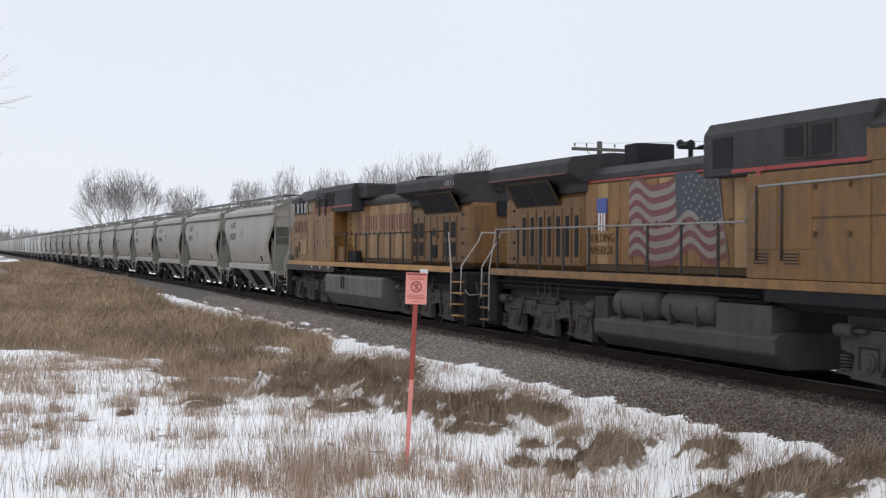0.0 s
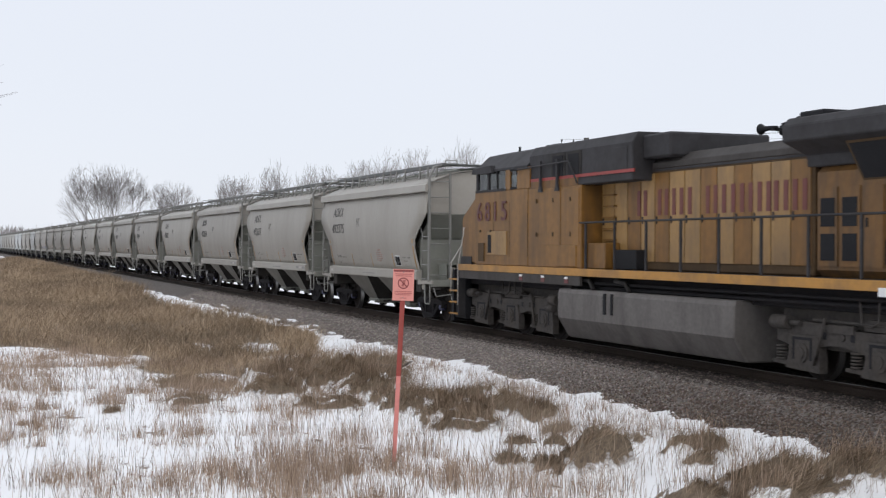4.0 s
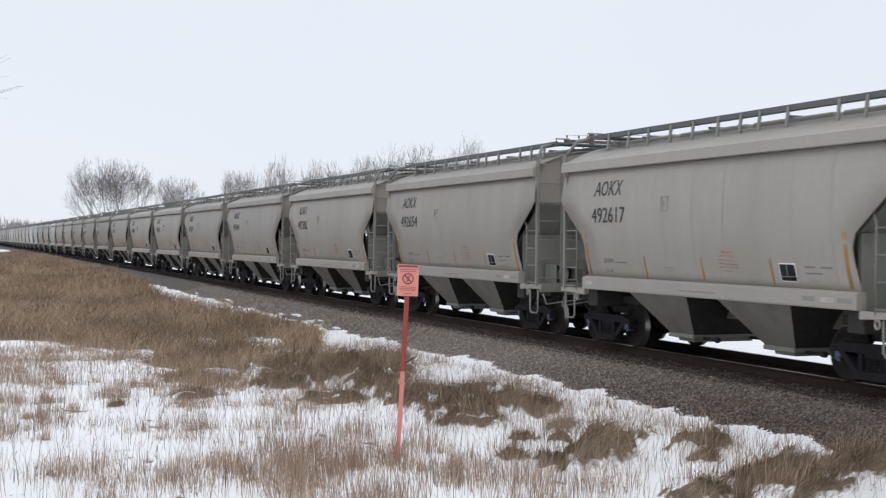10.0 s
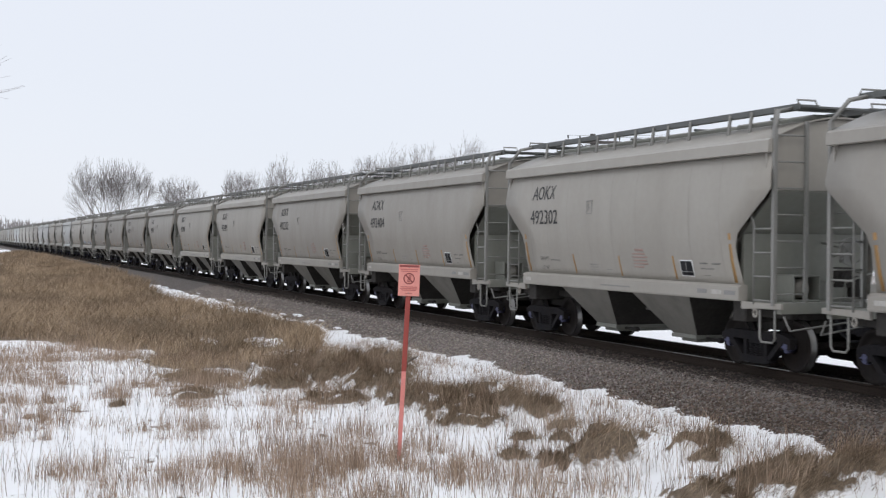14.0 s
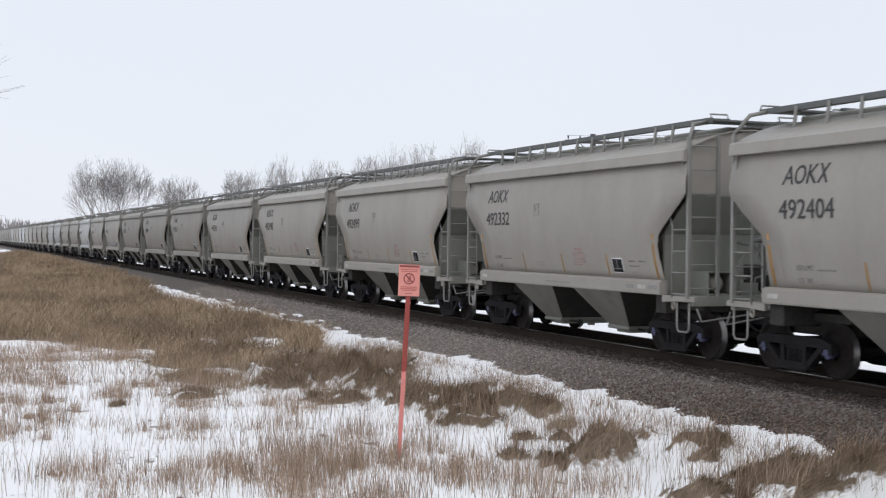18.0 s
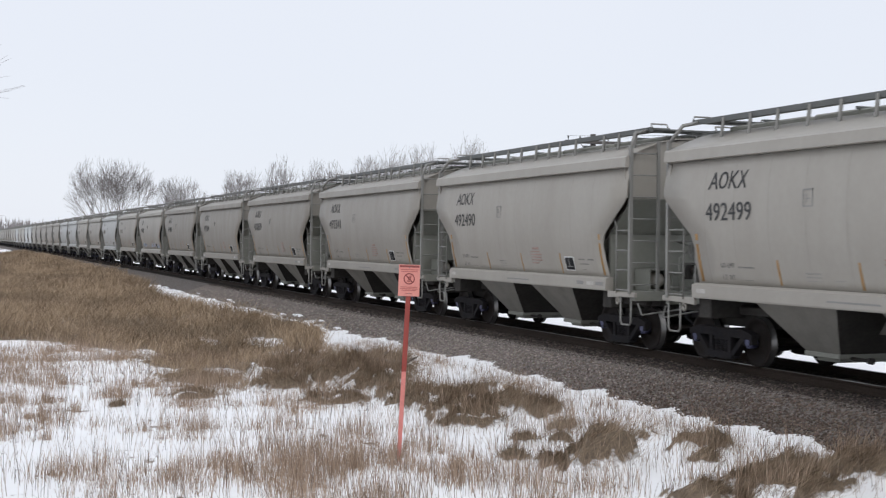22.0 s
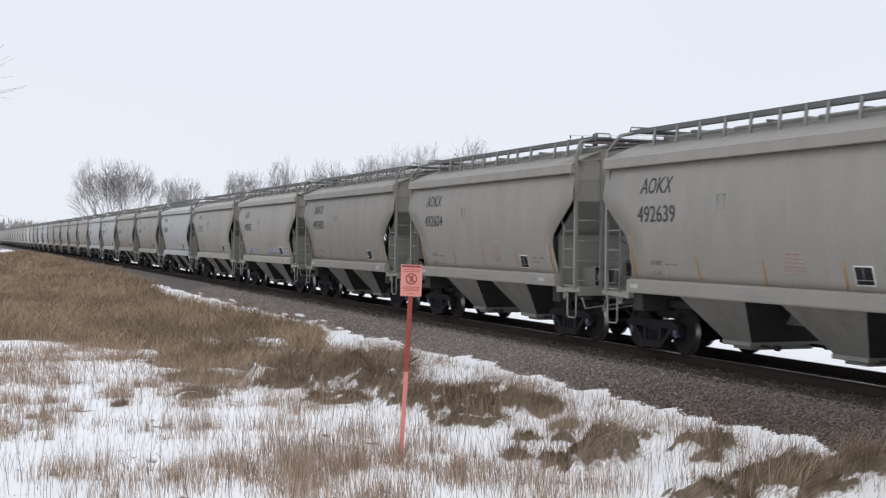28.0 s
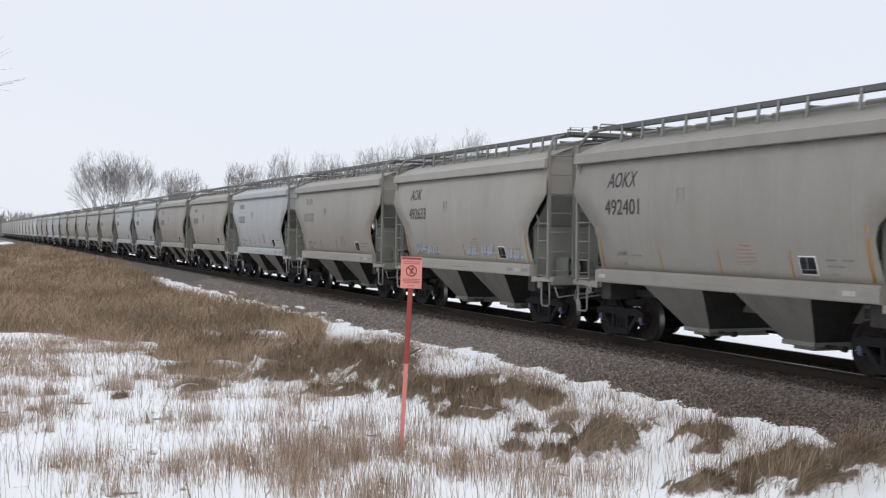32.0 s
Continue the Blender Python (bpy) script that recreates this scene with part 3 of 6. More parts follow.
        box(bm, TRACK_X + sx - 0.03, TRACK_X + sx + 0.03, -60, 1400, 0.0005, 0.004)
        part("rail_head", bm, M_TREAD, track, "polished running surface of the rail")
    bm = bmesh.new()
    box(bm, -1.3, 1.3, -0.115, 0.115, -0.36, -0.17)
    bmesh.ops.bevel(bm, geom=list(bm.edges), offset=0.015, segments=1, affect="EDGES")
    tie = finish("tie", bm, M_TIE)
    for i in range(230):
        piece("tie", tie, track, pose(TRACK_X + random.uniform(-0.03, 0.03), 4 + i * 0.52, random.uniform(-0.012, 0.0), 0, 0, random.uniform(-0.6, 0.6)))
    bm = bmesh.new()
    for i in range(500):
        box(bm, TRACK_X - 1.3, TRACK_X + 1.3, 123.7 + i * 0.52, 123.93 + i * 0.52, -0.36, -0.17)
    tagged(new("far_ties", finish("far_ties", bm, M_TIE)), "row of distant dark timber ties", "ties", kind="stuff")


build_track()


# ---- covered hopper ----
def wheelset_mesh(gauge=0.755, r=0.457, journal=1.0, n=28, cap=0.115):
    """Two wheels on one axle, on its own centre; the bearing caps and their bolts turn with it."""
    bm = bmesh.new()
    for s in (-1, 1):
        prof = [(gauge + 0.07, r * 0.84), (gauge + 0.075, r * 0.99), (gauge + 0.07, r), (gauge - 0.02, r + 0.003), (gauge - 0.035, r + 0.026), (gauge - 0.06, r + 0.026), (gauge - 0.066, r * 0.84), (gauge - 0.02, r * 0.8), (gauge + 0.0, r * 0.42), (gauge - 0.05, r * 0.3), (gauge + 0.10, r * 0.3), (gauge + 0.055, r * 0.42), (gauge + 0.03, r * 0.8)]
        rings = [[bm.verts.new((s * a, b * math.cos(2 * math.pi * k / n), b * math.sin(2 * math.pi * k / n))) for k in range(n)] for a, b in prof]
        for i in range(len(rings)):
            r0, r1 = rings[i], rings[(i + 1) % len(rings)]
            if i == 9:
                continue
            for k in range(n):
                f = bm.faces.new((r0[k], r0[(k + 1) % n], r1[(k + 1) % n], r1[k]))
                f.smooth = True
                f.material_index = 1 if i in (2, 3) else 0
    tube(bm, [(-journal, 0, 0), (journal, 0, 0)], 0.075, 12)
    k0 = len(bm.faces)
    for s in (-1, 1):
        tube(bm, [(s * (journal - 0.13), 0, 0), (s * (journal + 0.02), 0, 0)], cap, 14)
        tube(bm, [(s * (journal + 0.02), 0, 0), (s * (journal + 0.045), 0, 0)], cap * 0.55, 12)
        for a in range(3):
            w = a * 2.094
            tube(bm, [(s * (journal + 0.02), cap * 0.72 * math.cos(w), cap * 0.72 * math.sin(w)), (s * (journal + 0.05), cap * 0.72 * math.cos(w), cap * 0.72 * math.sin(w))], 0.016, 6)
    bm.faces.ensure_lookup_table()
    for f in bm.faces[k0:]:
        f.material_index = 2
    return finish("wheelset", bm, [M_WHEEL, M_TREAD, M_CAP])


CAR_WHEELS = wheelset_mesh()


def side_frame_mesh():
    """Three-piece truck side frame seen from the side, with its window, springs and sloping ends."""
    bm = bmesh.new()
    x0, x1 = -1.06, -0.9
    prism(bm, [(-1.06, 0.50), (-1.06, 0.60), (-0.78, 0.68), (0.78, 0.68), (1.06, 0.60), (1.06, 0.50), (0.74, 0.52), (-0.74, 0.52)], x0, x1)
    for s in (-1, 1):
        prism(bm, [(s * 0.90, 0.56), (s * 0.74, 0.56), (s * 0.34, 0.20), (s * 0.42, 0.14)], x0, x1)
        prism(bm, [(s * 0.36, 0.53), (s * 0.27, 0.53), (s * 0.25, 0.22), (s * 0.36, 0.22)], x0 + 0.01, x1)
        prism(bm, [(s * 1.06, 0.60), (s * 0.78, 0.62), (s * 0.76, 0.40), (s * 0.83, 0.36), (s * 0.83, 0.53), (s * 0.95, 0.53), (s * 0.95, 0.40), (s * 1.04, 0.42)], x0 + 0.02, x1 - 0.02)
    prism(bm, [(-0.46, 0.13), (-0.40, 0.24), (0.40, 0.24), (0.46, 0.13), (0.30, 0.10), (-0.30, 0.10)], x0 - 0.02, x1)
    box(bm, -1.03, -0.85, -0.24, 0.24, 0.455, 0.52)
    bmesh.ops.recalc_face_normals(bm, faces=bm.faces)
    return finish("side_frame", bm, M_TRUCK)


def spring_mesh():
    bm = bmesh.new()
    zs = [0.245 + 0.0105 * k for k in range(21)]
    tube(bm, [(-0.98, 0, z) for z in zs], [0.072 if k % 4 in (1, 2) else 0.05 for k in range(21)], 9)
    return finish("spring", bm, M_TRUCK)


SIDE_FRAME, SPRING = side_frame_mesh(), spring_mesh()
FLIP = pose(0, 0, 0, 0, 0, 180)
SPINNERS = []


def freight_truck(car, y):
    bm = bmesh.new()
    box(bm, -0.95, 0.95, -0.17, 0.17, 0.40, 0.66)
    box(bm, -0.3, 0.3, -0.3, 0.3, 0.64, 0.80)
    for e in (-1, 1):
        prism(bm, [(-0.68, 0.56), (-0.68, 0.34), (-0.2, 0.24), (0.2, 0.24), (0.68, 0.34), (0.68, 0.56)], e * 0.42, e * 0.46, "y")
        box(bm, -0.68, 0.68, e * 0.38, e * 0.58, 0.36, 0.46)
    for e in (-1, 1):
        box(bm, e * 0.7, e * 0.62, -0.5, -0.36, 0.3, 0.62)
        box(bm, e * 0.7, e * 0.62, 0.36, 0.5, 0.3, 0.62)
        tube(bm, [(e * 0.28, -0.55, 0.42), (e * 0.28, 0.55, 0.42)], 0.03, 6)
    truck = part("truck", bm, M_TRUCK, car, "dusty cast steel two-axle truck", 0.015)
    truck.location.y = y
    for m in (Matrix(), FLIP):
        piece("side_frame", SIDE_FRAME, truck, m)
        for dy in (-0.16, 0.0, 0.16):
            piece("spring", SPRING, truck, m @ pose(0, dy, 0))
    for dy in (-0.89, 0.89):
        piece("wheelset", CAR_WHEELS, truck, pose(0, dy, 0.457))
    return truck


def lat(z):
    return float(np.interp(z, [1.5, 1.9, 2.35, 2.75, 3.05, 3.5, 3.9], [1.40, 1.51, 1.59, 1.62, 1.62, 1.58, 1.50]))


def half(z):
    return float(np.interp(z, [1.5, 2.2, 2.45, 3.12, 3.25, 3.9], [4.62, 4.56, 4.66, 5.56, 5.66, 5.60]))


def build_hopper():
    car = empty("covered_hopper_car", "light grey two-bay covered hopper car with black lettering", "freight car", "train of covered hopper cars")
    # curved side sheets, trimmed in towards the trucks
    zs = [1.48, 1.7, 1.95, 2.2, 2.3, 2.45, 2.65, 2.9, 3.12, 3.25, 3.5, 3.7, 3.9]
    for s in (-1, 1):
        bm = bmesh.new()
        sheet(bm, [[(s * lat(z), half(z) * f, z) for f in np.linspace(-1, 1, 13)] for z in zs], (-s * 0.015, 0, 0))
        part("side_sheet", bm, M_CAR, car)
        if s < 0:
            bm = bmesh.new()
            for z0, z1 in zip(zs, zs[1:]):
                bm.faces.new([bm.verts.new((s * (lat(z) + 0.003), w, z)) for z, w in ((z0, -0.01), (z0, 0.01), (z1, 0.01), (z1, -0.01))])
            seam = finish("weld_seam", bm, M_CAR_SEAM)
            for y in (-4.1, -3.05, -2.0, -1.0, 0.05, 1.1, 2.15, 3.2, 4.15):
                piece("weld_seam", seam, car, pose(0, y, 0))
        bm = bmesh.new()
        prism(bm, [(s * 1.54, 3.86), (s * 1.63, 3.87), (s * 1.63, 3.90), (s * 1.615, 4.07), (s * 1.56, 4.11), (s * 1.52, 4.10)], -5.62, 5.62, "y")
        part("eave_angle", bm, M_CAR, car)
        bm = bmesh.new()
        prism(bm, [(s * 1.36, 1.24), (s * 1.545, 1.24), (s * 1.555, 1.27), (s * 1.555, 1.49), (s * 1.48, 1.53), (s * 1.36, 1.53)], -4.66, 4.66, "y")
        part("side_sill", bm, M_CAR, car)
    # roof
    prof = [(-1.58, 4.09), (-1.40, 4.17), (-1.1, 4.30), (-0.75, 4.43), (-0.35, 4.51), (0, 4.525), (0.35, 4.51), (0.75, 4.43), (1.1, 4.30), (1.40, 4.17), (1.58, 4.09)]
    bm = bmesh.new()
    sheet(bm, [[(a, y, b) for a, b in prof] for y in np.linspace(-5.6, 5.6, 9)], (0, 0, -0.02))
    part("roof", bm, M_CAR, car)
    # ends: upper sheet, slope sheet, deck; below the upper sheet the recess shade is in the colour
    for s in (-1, 1):
        bm = bmesh.new()
        prism(bm, [(-1.55, 3.22), (1.55, 3.22), (1.57, 3.9), (1.56, 4.08), (1.1, 4.285), (0.75, 4.41), (0.0, 4.50), (-0.75, 4.41), (-1.1, 4.285), (-1.56, 4.08), (-1.57, 3.9)], s * 5.5, s * 5.47, "y")
        part("end_sheet", bm, M_CAR, car)
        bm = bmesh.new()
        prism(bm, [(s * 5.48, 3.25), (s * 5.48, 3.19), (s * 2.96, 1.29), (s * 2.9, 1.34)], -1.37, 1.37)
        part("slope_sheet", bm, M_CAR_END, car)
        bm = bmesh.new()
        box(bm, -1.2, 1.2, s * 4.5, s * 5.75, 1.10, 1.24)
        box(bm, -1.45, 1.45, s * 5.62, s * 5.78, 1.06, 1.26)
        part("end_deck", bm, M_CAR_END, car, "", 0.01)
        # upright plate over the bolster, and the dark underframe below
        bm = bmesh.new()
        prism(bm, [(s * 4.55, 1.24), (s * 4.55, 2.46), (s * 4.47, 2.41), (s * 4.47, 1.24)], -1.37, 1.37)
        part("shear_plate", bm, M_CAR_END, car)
        bm = bmesh.new()
        box(bm, -1.40, 1.40, s * 4.25, s * 4.66, 0.86, 1.235)
        box(bm, -0.75, 0.75, s * 3.3, s * 5.6, 0.93, 1.09)
        box(bm, -0.62, 0.62, s * 3.5, s * 5.5, 0.69, 0.94)
        box(bm, -1.1, -0.95, s * 4.6, s * 5.6, 0.95, 1.09)
        box(bm, 0.95, 1.1, s * 4.6, s * 5.6, 0.95, 1.09)
        part("body_bolster", bm, M_GRIME_SHADE, car, "grimy bolster beam over the truck", 0.02)
        # reservoir in an open box on the end deck
        bm = bmesh.new()
        for b in ((-0.80, -0.22, s * 4.6, s * 5.25, 1.245, 1.28), (-0.80, -0.22, s * 4.6, s * 5.25, 1.69, 1.72), (-0.80, -0.77, s * 4.6, s * 5.25, 1.28, 1.69), (-0.25, -0.22, s * 4.6, s * 5.25, 1.28, 1.69), (-0.77, -0.25, s * 4.6, s * 4.64, 1.28, 1.69)):
            box(bm, *b)
        frame_box = part("reservoir_box", bm, M_CAR_END, car, "open grimy box round the air tank", 0.006)
        bm = bmesh.new()
        tube(bm, [(-0.51, s * 4.66, 1.48), (-0.51, s * 5.06, 1.48), (-0.51, s * 5.13, 1.48), (-0.51, s * 5.16, 1.48)], [0.175, 0.175, 0.14, 0.06], 14)
        part("air_tank", bm, M_CAR, frame_box)
        # brake valves, rods and pipes
        tubes("brake_pipe", [[(-0.1, s * 5.3, 1.24), (-0.1, s * 5.3, 1.95), (0.3, s * 5.2, 2.2), (0.3, s * 4.6, 2.3)], [(0.15, s * 5.4, 1.24), (0.2, s * 5.4, 1.6), (0.75, s * 5.4, 1.75), (0.75, s * 4.6, 1.8)], [(-0.2, s * 5.2, 1.62), (0.65, s * 5.2, 1.5), (0.7, s * 5.2, 1.24)]], 0.022, M_CAR_END, car, "", 6)
        if s < 0:
            bm = bmesh.new()
            box(bm, 0.1, 0.42, -5.32, -5.12, 1.5, 1.86)
            tube(bm, [(0.26, -5.30, 1.68), (0.26, -5.40, 1.68)], 0.09, 12)
            tube(bm, [(0.55, -5.2, 1.3), (0.55, -5.2, 1.7)], 0.12, 12)
            part("brake_valve", bm, M_GRIME_SHADE, car, "grimy brake valve block", 0.015)
            bm = bmesh.new()
            ring = [(0.26 + 0.25 * math.cos(a * math.pi / 8), -5.46, 2.15 + 0.25 * math.sin(a * math.pi / 8)) for a in range(17)]
            tube(bm, ring, 0.016, 5, False)
            for a in range(5):
                w = a * 1.2566
                tube(bm, [(0.26, -5.44, 2.15), (0.26 + 0.25 * math.cos(w), -5.46, 2.15 + 0.25 * math.sin(w))], 0.012, 4)
            box(bm, 0.14, 0.38, -5.43, -5.3, 1.95, 2.35)
            part("hand_brake", bm, M_RAILING, car, "galvanised hand brake wheel")
            for k, (w, red) in enumerate(((0.34, 0), (0.42, 1), (0.46, 1), (0.40, 1), (0.46, 1), (0.3, 0))):
                boxes("end_stencil_bar", [(0.25 - w / 2, 0.25 + w / 2, -5.505, -5.498, 3.72 - k * 0.075, 3.755 - k * 0.075)], M_FAINT_RED if red else M_FAINT, car, "worn stencilled notes too small to read")
        for e in (-1, 1):
            tubes("uncoupling_lever", [[(e * 1.42, s * 5.83, 1.02), (e * 1.40, s * 5.98, 0.78), (e * 1.1, s * 6.0, 0.82), (e * 0.3, s * 6.08, 0.92)]], 0.018, M_RAILING, car, "", 5)
        # draft gear and coupler
        bm = bmesh.new()
        box(bm, -0.2, 0.2, s * 4.4, s * 5.85, 0.72, 1.10)
        prism(bm, [(-0.13, 0.70), (0.13, 0.70), (0.13, 1.0), (-0.13, 1.0)], s * 5.8, s * 6.25, "y")
        box(bm, -0.2, 0.2, s * 6.18, s * 6.395, 0.68, 1.02)
        part("coupler", bm, M_TRUCK, car, "dark cast knuckle coupler", 0.02)
        tubes("brake_hose", [[(-0.3, s * 5.8, 0.95), (-0.35, s * 6.0, 0.72), (-0.3, s * 6.2, 0.6), (-0.2, s * 6.38, 0.62)]], 0.025, M_DARK, car, "", 6)
        for e in (-1, 1):
            # side ladder, end ladder, stirrup and corner plate
            x = e * 1.50
            y0, y1 = s * 5.05, s * 5.64
            bm = bmesh.new()
            tube(bm, [(x, y0, 1.2), (x, y0, 2.62), (e * 1.56, s * 4.98, 2.86)], 0.02, 6)
            tube(bm, [(x, y1, 1.2), (x, y1, 2.7)], 0.02, 6)
            for k in range(4):
                tube(bm, [(x, y0, 1.28 + k * 0.42), (x, y1, 1.28 + k * 0.42)], 0.018, 6)
            part("side_ladder", bm, M_RAILING, car)
            bm = bmesh.new()
            box(bm, x - 0.035, x + 0.035, y1 - 0.04, y1 + 0.04, 1.2, 4.28)
            xi = e * 0.84
            box(bm, xi - 0.03, xi + 0.03, y1 - 0.03, y1 + 0.03, 1.2, 4.42)
            tube(bm, [(x, y1, 4.26), (e * 1.30, s * 5.45, 4.60), (e * 0.92, s * 5.40, 4.68)], 0.04, 6)
            for k in range(7):
                tube(bm, [(x, y1, 1.40 + k * 0.46), (xi, y1, 1.40 + k * 0.46)], 0.016, 6)
            part("end_ladder", bm, M_RAILING, car)
            bm = bmesh.new()
            prism(bm, [(s * 4.66, 1.10), (s * 4.66, 1.24), (s * 5.85, 1.24), (s * 5.85, 1.14), (s * 5.2, 1.13)], e * 1.44, e * 1.50)
            part("corner_plate", bm, M_CAR, car, "", 0.008)
            eye = [(e * 1.47, s * 5.06 + 0.055 * math.cos(0.7854 * k), 1.05 + 0.075 * math.sin(0.7854 * k)) for k in range(9)]
            tubes("jacking_eye", [eye], 0.022, M_CAR, car, "pale steel pulling eye", 6)
            tubes("stirrup_step", [[(e * 1.47, s * 5.2, 1.12), (e * 1.47, s * 5.2, 0.62), (e * 1.47, s * 5.26, 0.55), (e * 1.47, s * 5.58, 0.55), (e * 1.47, s * 5.64, 0.62), (e * 1.47, s * 5.64, 1.12)]], 0.022, M_RAILING, car, "", 6)
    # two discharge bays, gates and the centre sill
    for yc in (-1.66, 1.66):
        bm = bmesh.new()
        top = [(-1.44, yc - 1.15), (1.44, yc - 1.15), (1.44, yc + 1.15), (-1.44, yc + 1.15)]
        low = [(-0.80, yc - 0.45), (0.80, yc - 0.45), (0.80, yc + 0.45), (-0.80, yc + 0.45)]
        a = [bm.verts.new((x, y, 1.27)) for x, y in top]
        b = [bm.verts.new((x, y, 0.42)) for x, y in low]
        # plates facing along the track take the dark material: their shade is painted in
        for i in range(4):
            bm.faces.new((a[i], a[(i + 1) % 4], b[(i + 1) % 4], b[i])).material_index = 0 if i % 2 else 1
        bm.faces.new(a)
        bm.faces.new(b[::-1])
        bay = part("discharge_bay", bm, [M_CAR_LOW, M_GRIME_SHADE], car, "grey discharge bay with sloping plates darkened for shade")
        bm = bmesh.new()
        box(bm, -0.84, 0.84, yc - 0.47, yc + 0.47, 0.345, 0.43)
        box(bm, -0.7, 0.7, yc - 0.3, yc + 0.3, 0.27, 0.35)
        gate = part("outlet_gate", bm, M_CAR_END, car, "", 0.01)
        for x in (-0.6, 0.5):
            bm = bmesh.new()
            tube(bm, [(x, yc - 0.5, 0.36), (x, yc - 0.92, 0.36), (x, yc - 0.93, 0.36), (x, yc - 1.03, 0.36)], [0.03, 0.03, 0.055, 0.055], 10)
            part("gate_shaft", bm, M_GRIME_SHADE, gate)
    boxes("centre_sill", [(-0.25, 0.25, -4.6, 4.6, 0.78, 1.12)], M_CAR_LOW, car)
    # roof walks, their posts, hatches
    for e in (-1, 1):
        bm = bmesh.new()
        box(bm, e * 0.56, e * 0.98, -5.62, 5.62, 4.675, 4.715)
        part("roof_walk", bm, M_WALK, car)
        bm = bmesh.new()
        box(bm, e * 0.965, e * 0.985, -5.62, 5.62, 4.63, 4.735)
        part("walk_edge", bm, M_WALK, car)
        for y in (-4.95, -4.2, -3.5, -2.1, -1.25, -0.65, 0.1, 1.0, 1.85, 2.75, 3.6, 4.5):
            tubes("walk_post", [[(e * 1.04, y, 4.29), (e * 0.99, y, 4.70)]], 0.036, M_RAILING, car, "", 5)
        for y in (-5.6, 5.6):
            tubes("grab_rail", [[(e * 0.98, y, 4.71), (e * 0.98, y * 0.991, 4.80), (e * 0.6, y * 0.991, 4.80), (e * 0.6, y, 4.71)]], 0.018, M_RAILING, car, "", 6)
    for s in (-1, 1):
        boxes("cross_walk", [(-0.98, 0.98, s * 5.3 - 0.3, s * 5.3 + 0.3, 4.665, 4.70)], M_WALK, car)
    for y in (-4.0, -1.33, 1.33, 4.0):
        bm = bmesh.new()
        box(bm, -0.38, 0.38, y - 1.22, y + 1.22, 4.48, 4.60)
        part("roof_hatch", bm, M_CAR_END, car, "grey hatch covers along the roof", 0.03)
        boxes("hatch_bar", [(-0.42, 0.42, y - 0.03, y + 0.03, 4.595, 4.64)], M_WALK, car)
    # markings on the side towards the road
    def plate(name, y, z, w, h, mat, label="", lift=0.004):
        bm = bmesh.new()
        sheet(bm, [[(-lat(zz) - lift, y, zz), (-lat(zz) - lift, y - w, zz)] for zz in np.linspace(z, z + h, 4)], (0.003, 0, 0))
        return part(name, bm, mat, car, label)
    for y, z, h in ((4.50, 1.56, 0.9), (2.02, 1.56, 0.44), (-0.12, 1.56, 0.44), (-2.32, 1.56, 0.46), (-4.36, 1.56, 0.9)):
        plate("reflector_tape", y, z, 0.09 if h > 0.5 else 0.06, h, M_ORANGE, "faded orange reflective tape")
    plate("notice_panel", -2.575, 1.63, 0.47, 0.32, M_WHITE)
    plate("notice_panel_field", -2.60, 1.65, 0.42, 0.28, M_DARK, "", 0.007)
    plate("notice_panel_line", -2.79, 1.73, 0.014, 0.2, M_FAINT, "", 0.010)
    plate("notice_panel_line", -2.60, 1.715, 0.42, 0.012, M_FAINT, "", 0.010)
    for y, z, w, h in ((3.2, 1.84, 0.5, 0.09), (3.2, 1.62, 0.42, 0.09), (2.62, 1.6, 0.3, 0.2), (1.25, 1.66, 0.42, 0.03), (1.25, 1.72, 0.42, 0.03), (1.25, 1.78, 0.42, 0.03), (0.5, 1.68, 0.26, 0.05), (0.5, 1.6, 0.26, 0.05), (-3.3, 1.88, 0.28, 0.05), (-3.72, 1.88, 0.3, 0.05), (-3.3, 1.78, 0.45, 0.05), (-3.4, 1.66, 0.2, 0.04)):
        bm = bmesh.new()
        count = max(2, int(w / (0.055 if h > 0.06 else 0.04)))
        for k in range(count):
            y0 = y - k * w / count
            tall = h if h < 0.1 else 0.07
            box(bm, -lat(z) - 0.005, -lat(z) + 0.01, y0 - 0.6 * w / count, y0, z, z + tall)
            if h > 0.1:
                box(bm, -lat(z) - 0.005, -lat(z) + 0.01, y0 - 0.6 * w / count, y0, z + 0.11, z + 0.18)
        part("stencil_bar", bm, M_STENCIL if z > 1.6 and y > 2.5 or y < -3.2 else M_FAINT, car, "worn stencilled notes too small to read")
    for word, y, z, w in (("LD", 3.74, 1.84, 0.15), ("LMT", 3.53, 1.84, 0.24), ("LT", 3.74, 1.62, 0.14), ("WT", 3.53, 1.62, 0.17)):
        letters("small_stencil", word, w, 0.09, M_STENCIL, car, -lat(z) - 0.004, y, z, "small grey stencilled letters", 0.0, 0.0, 0.004, lat)
    for k, w in enumerate((0.34, 0.52, 0.60, 0.56, 0.6, 0.4)):
        plate("red_stencil_bar", -1.05 + (w / 2 if k % 3 == 0 else 0.3), 2.10 - k * 0.068, w, 0.03 if k else 0.05, M_FAINT_RED, "faded red stencilled warning")
    bm = bmesh.new()
    for y0, y1, z0, z1 in ((1.15, 1.17, 2.90, 3.20), (0.91, 0.93, 2.90, 3.20), (0.91, 1.17, 2.90, 2.92), (0.91, 1.17, 3.18, 3.20), (1.07, 1.09, 2.97, 3.12), (0.99, 1.07, 3.03, 3.05)):
        box(bm, -lat(3.1) - 0.008, -lat(3.1) + 0.01, y0, y1, z0, z1)
    part("class_box_mark", bm, M_FAINT, car, "thin grey outlined stencil box")
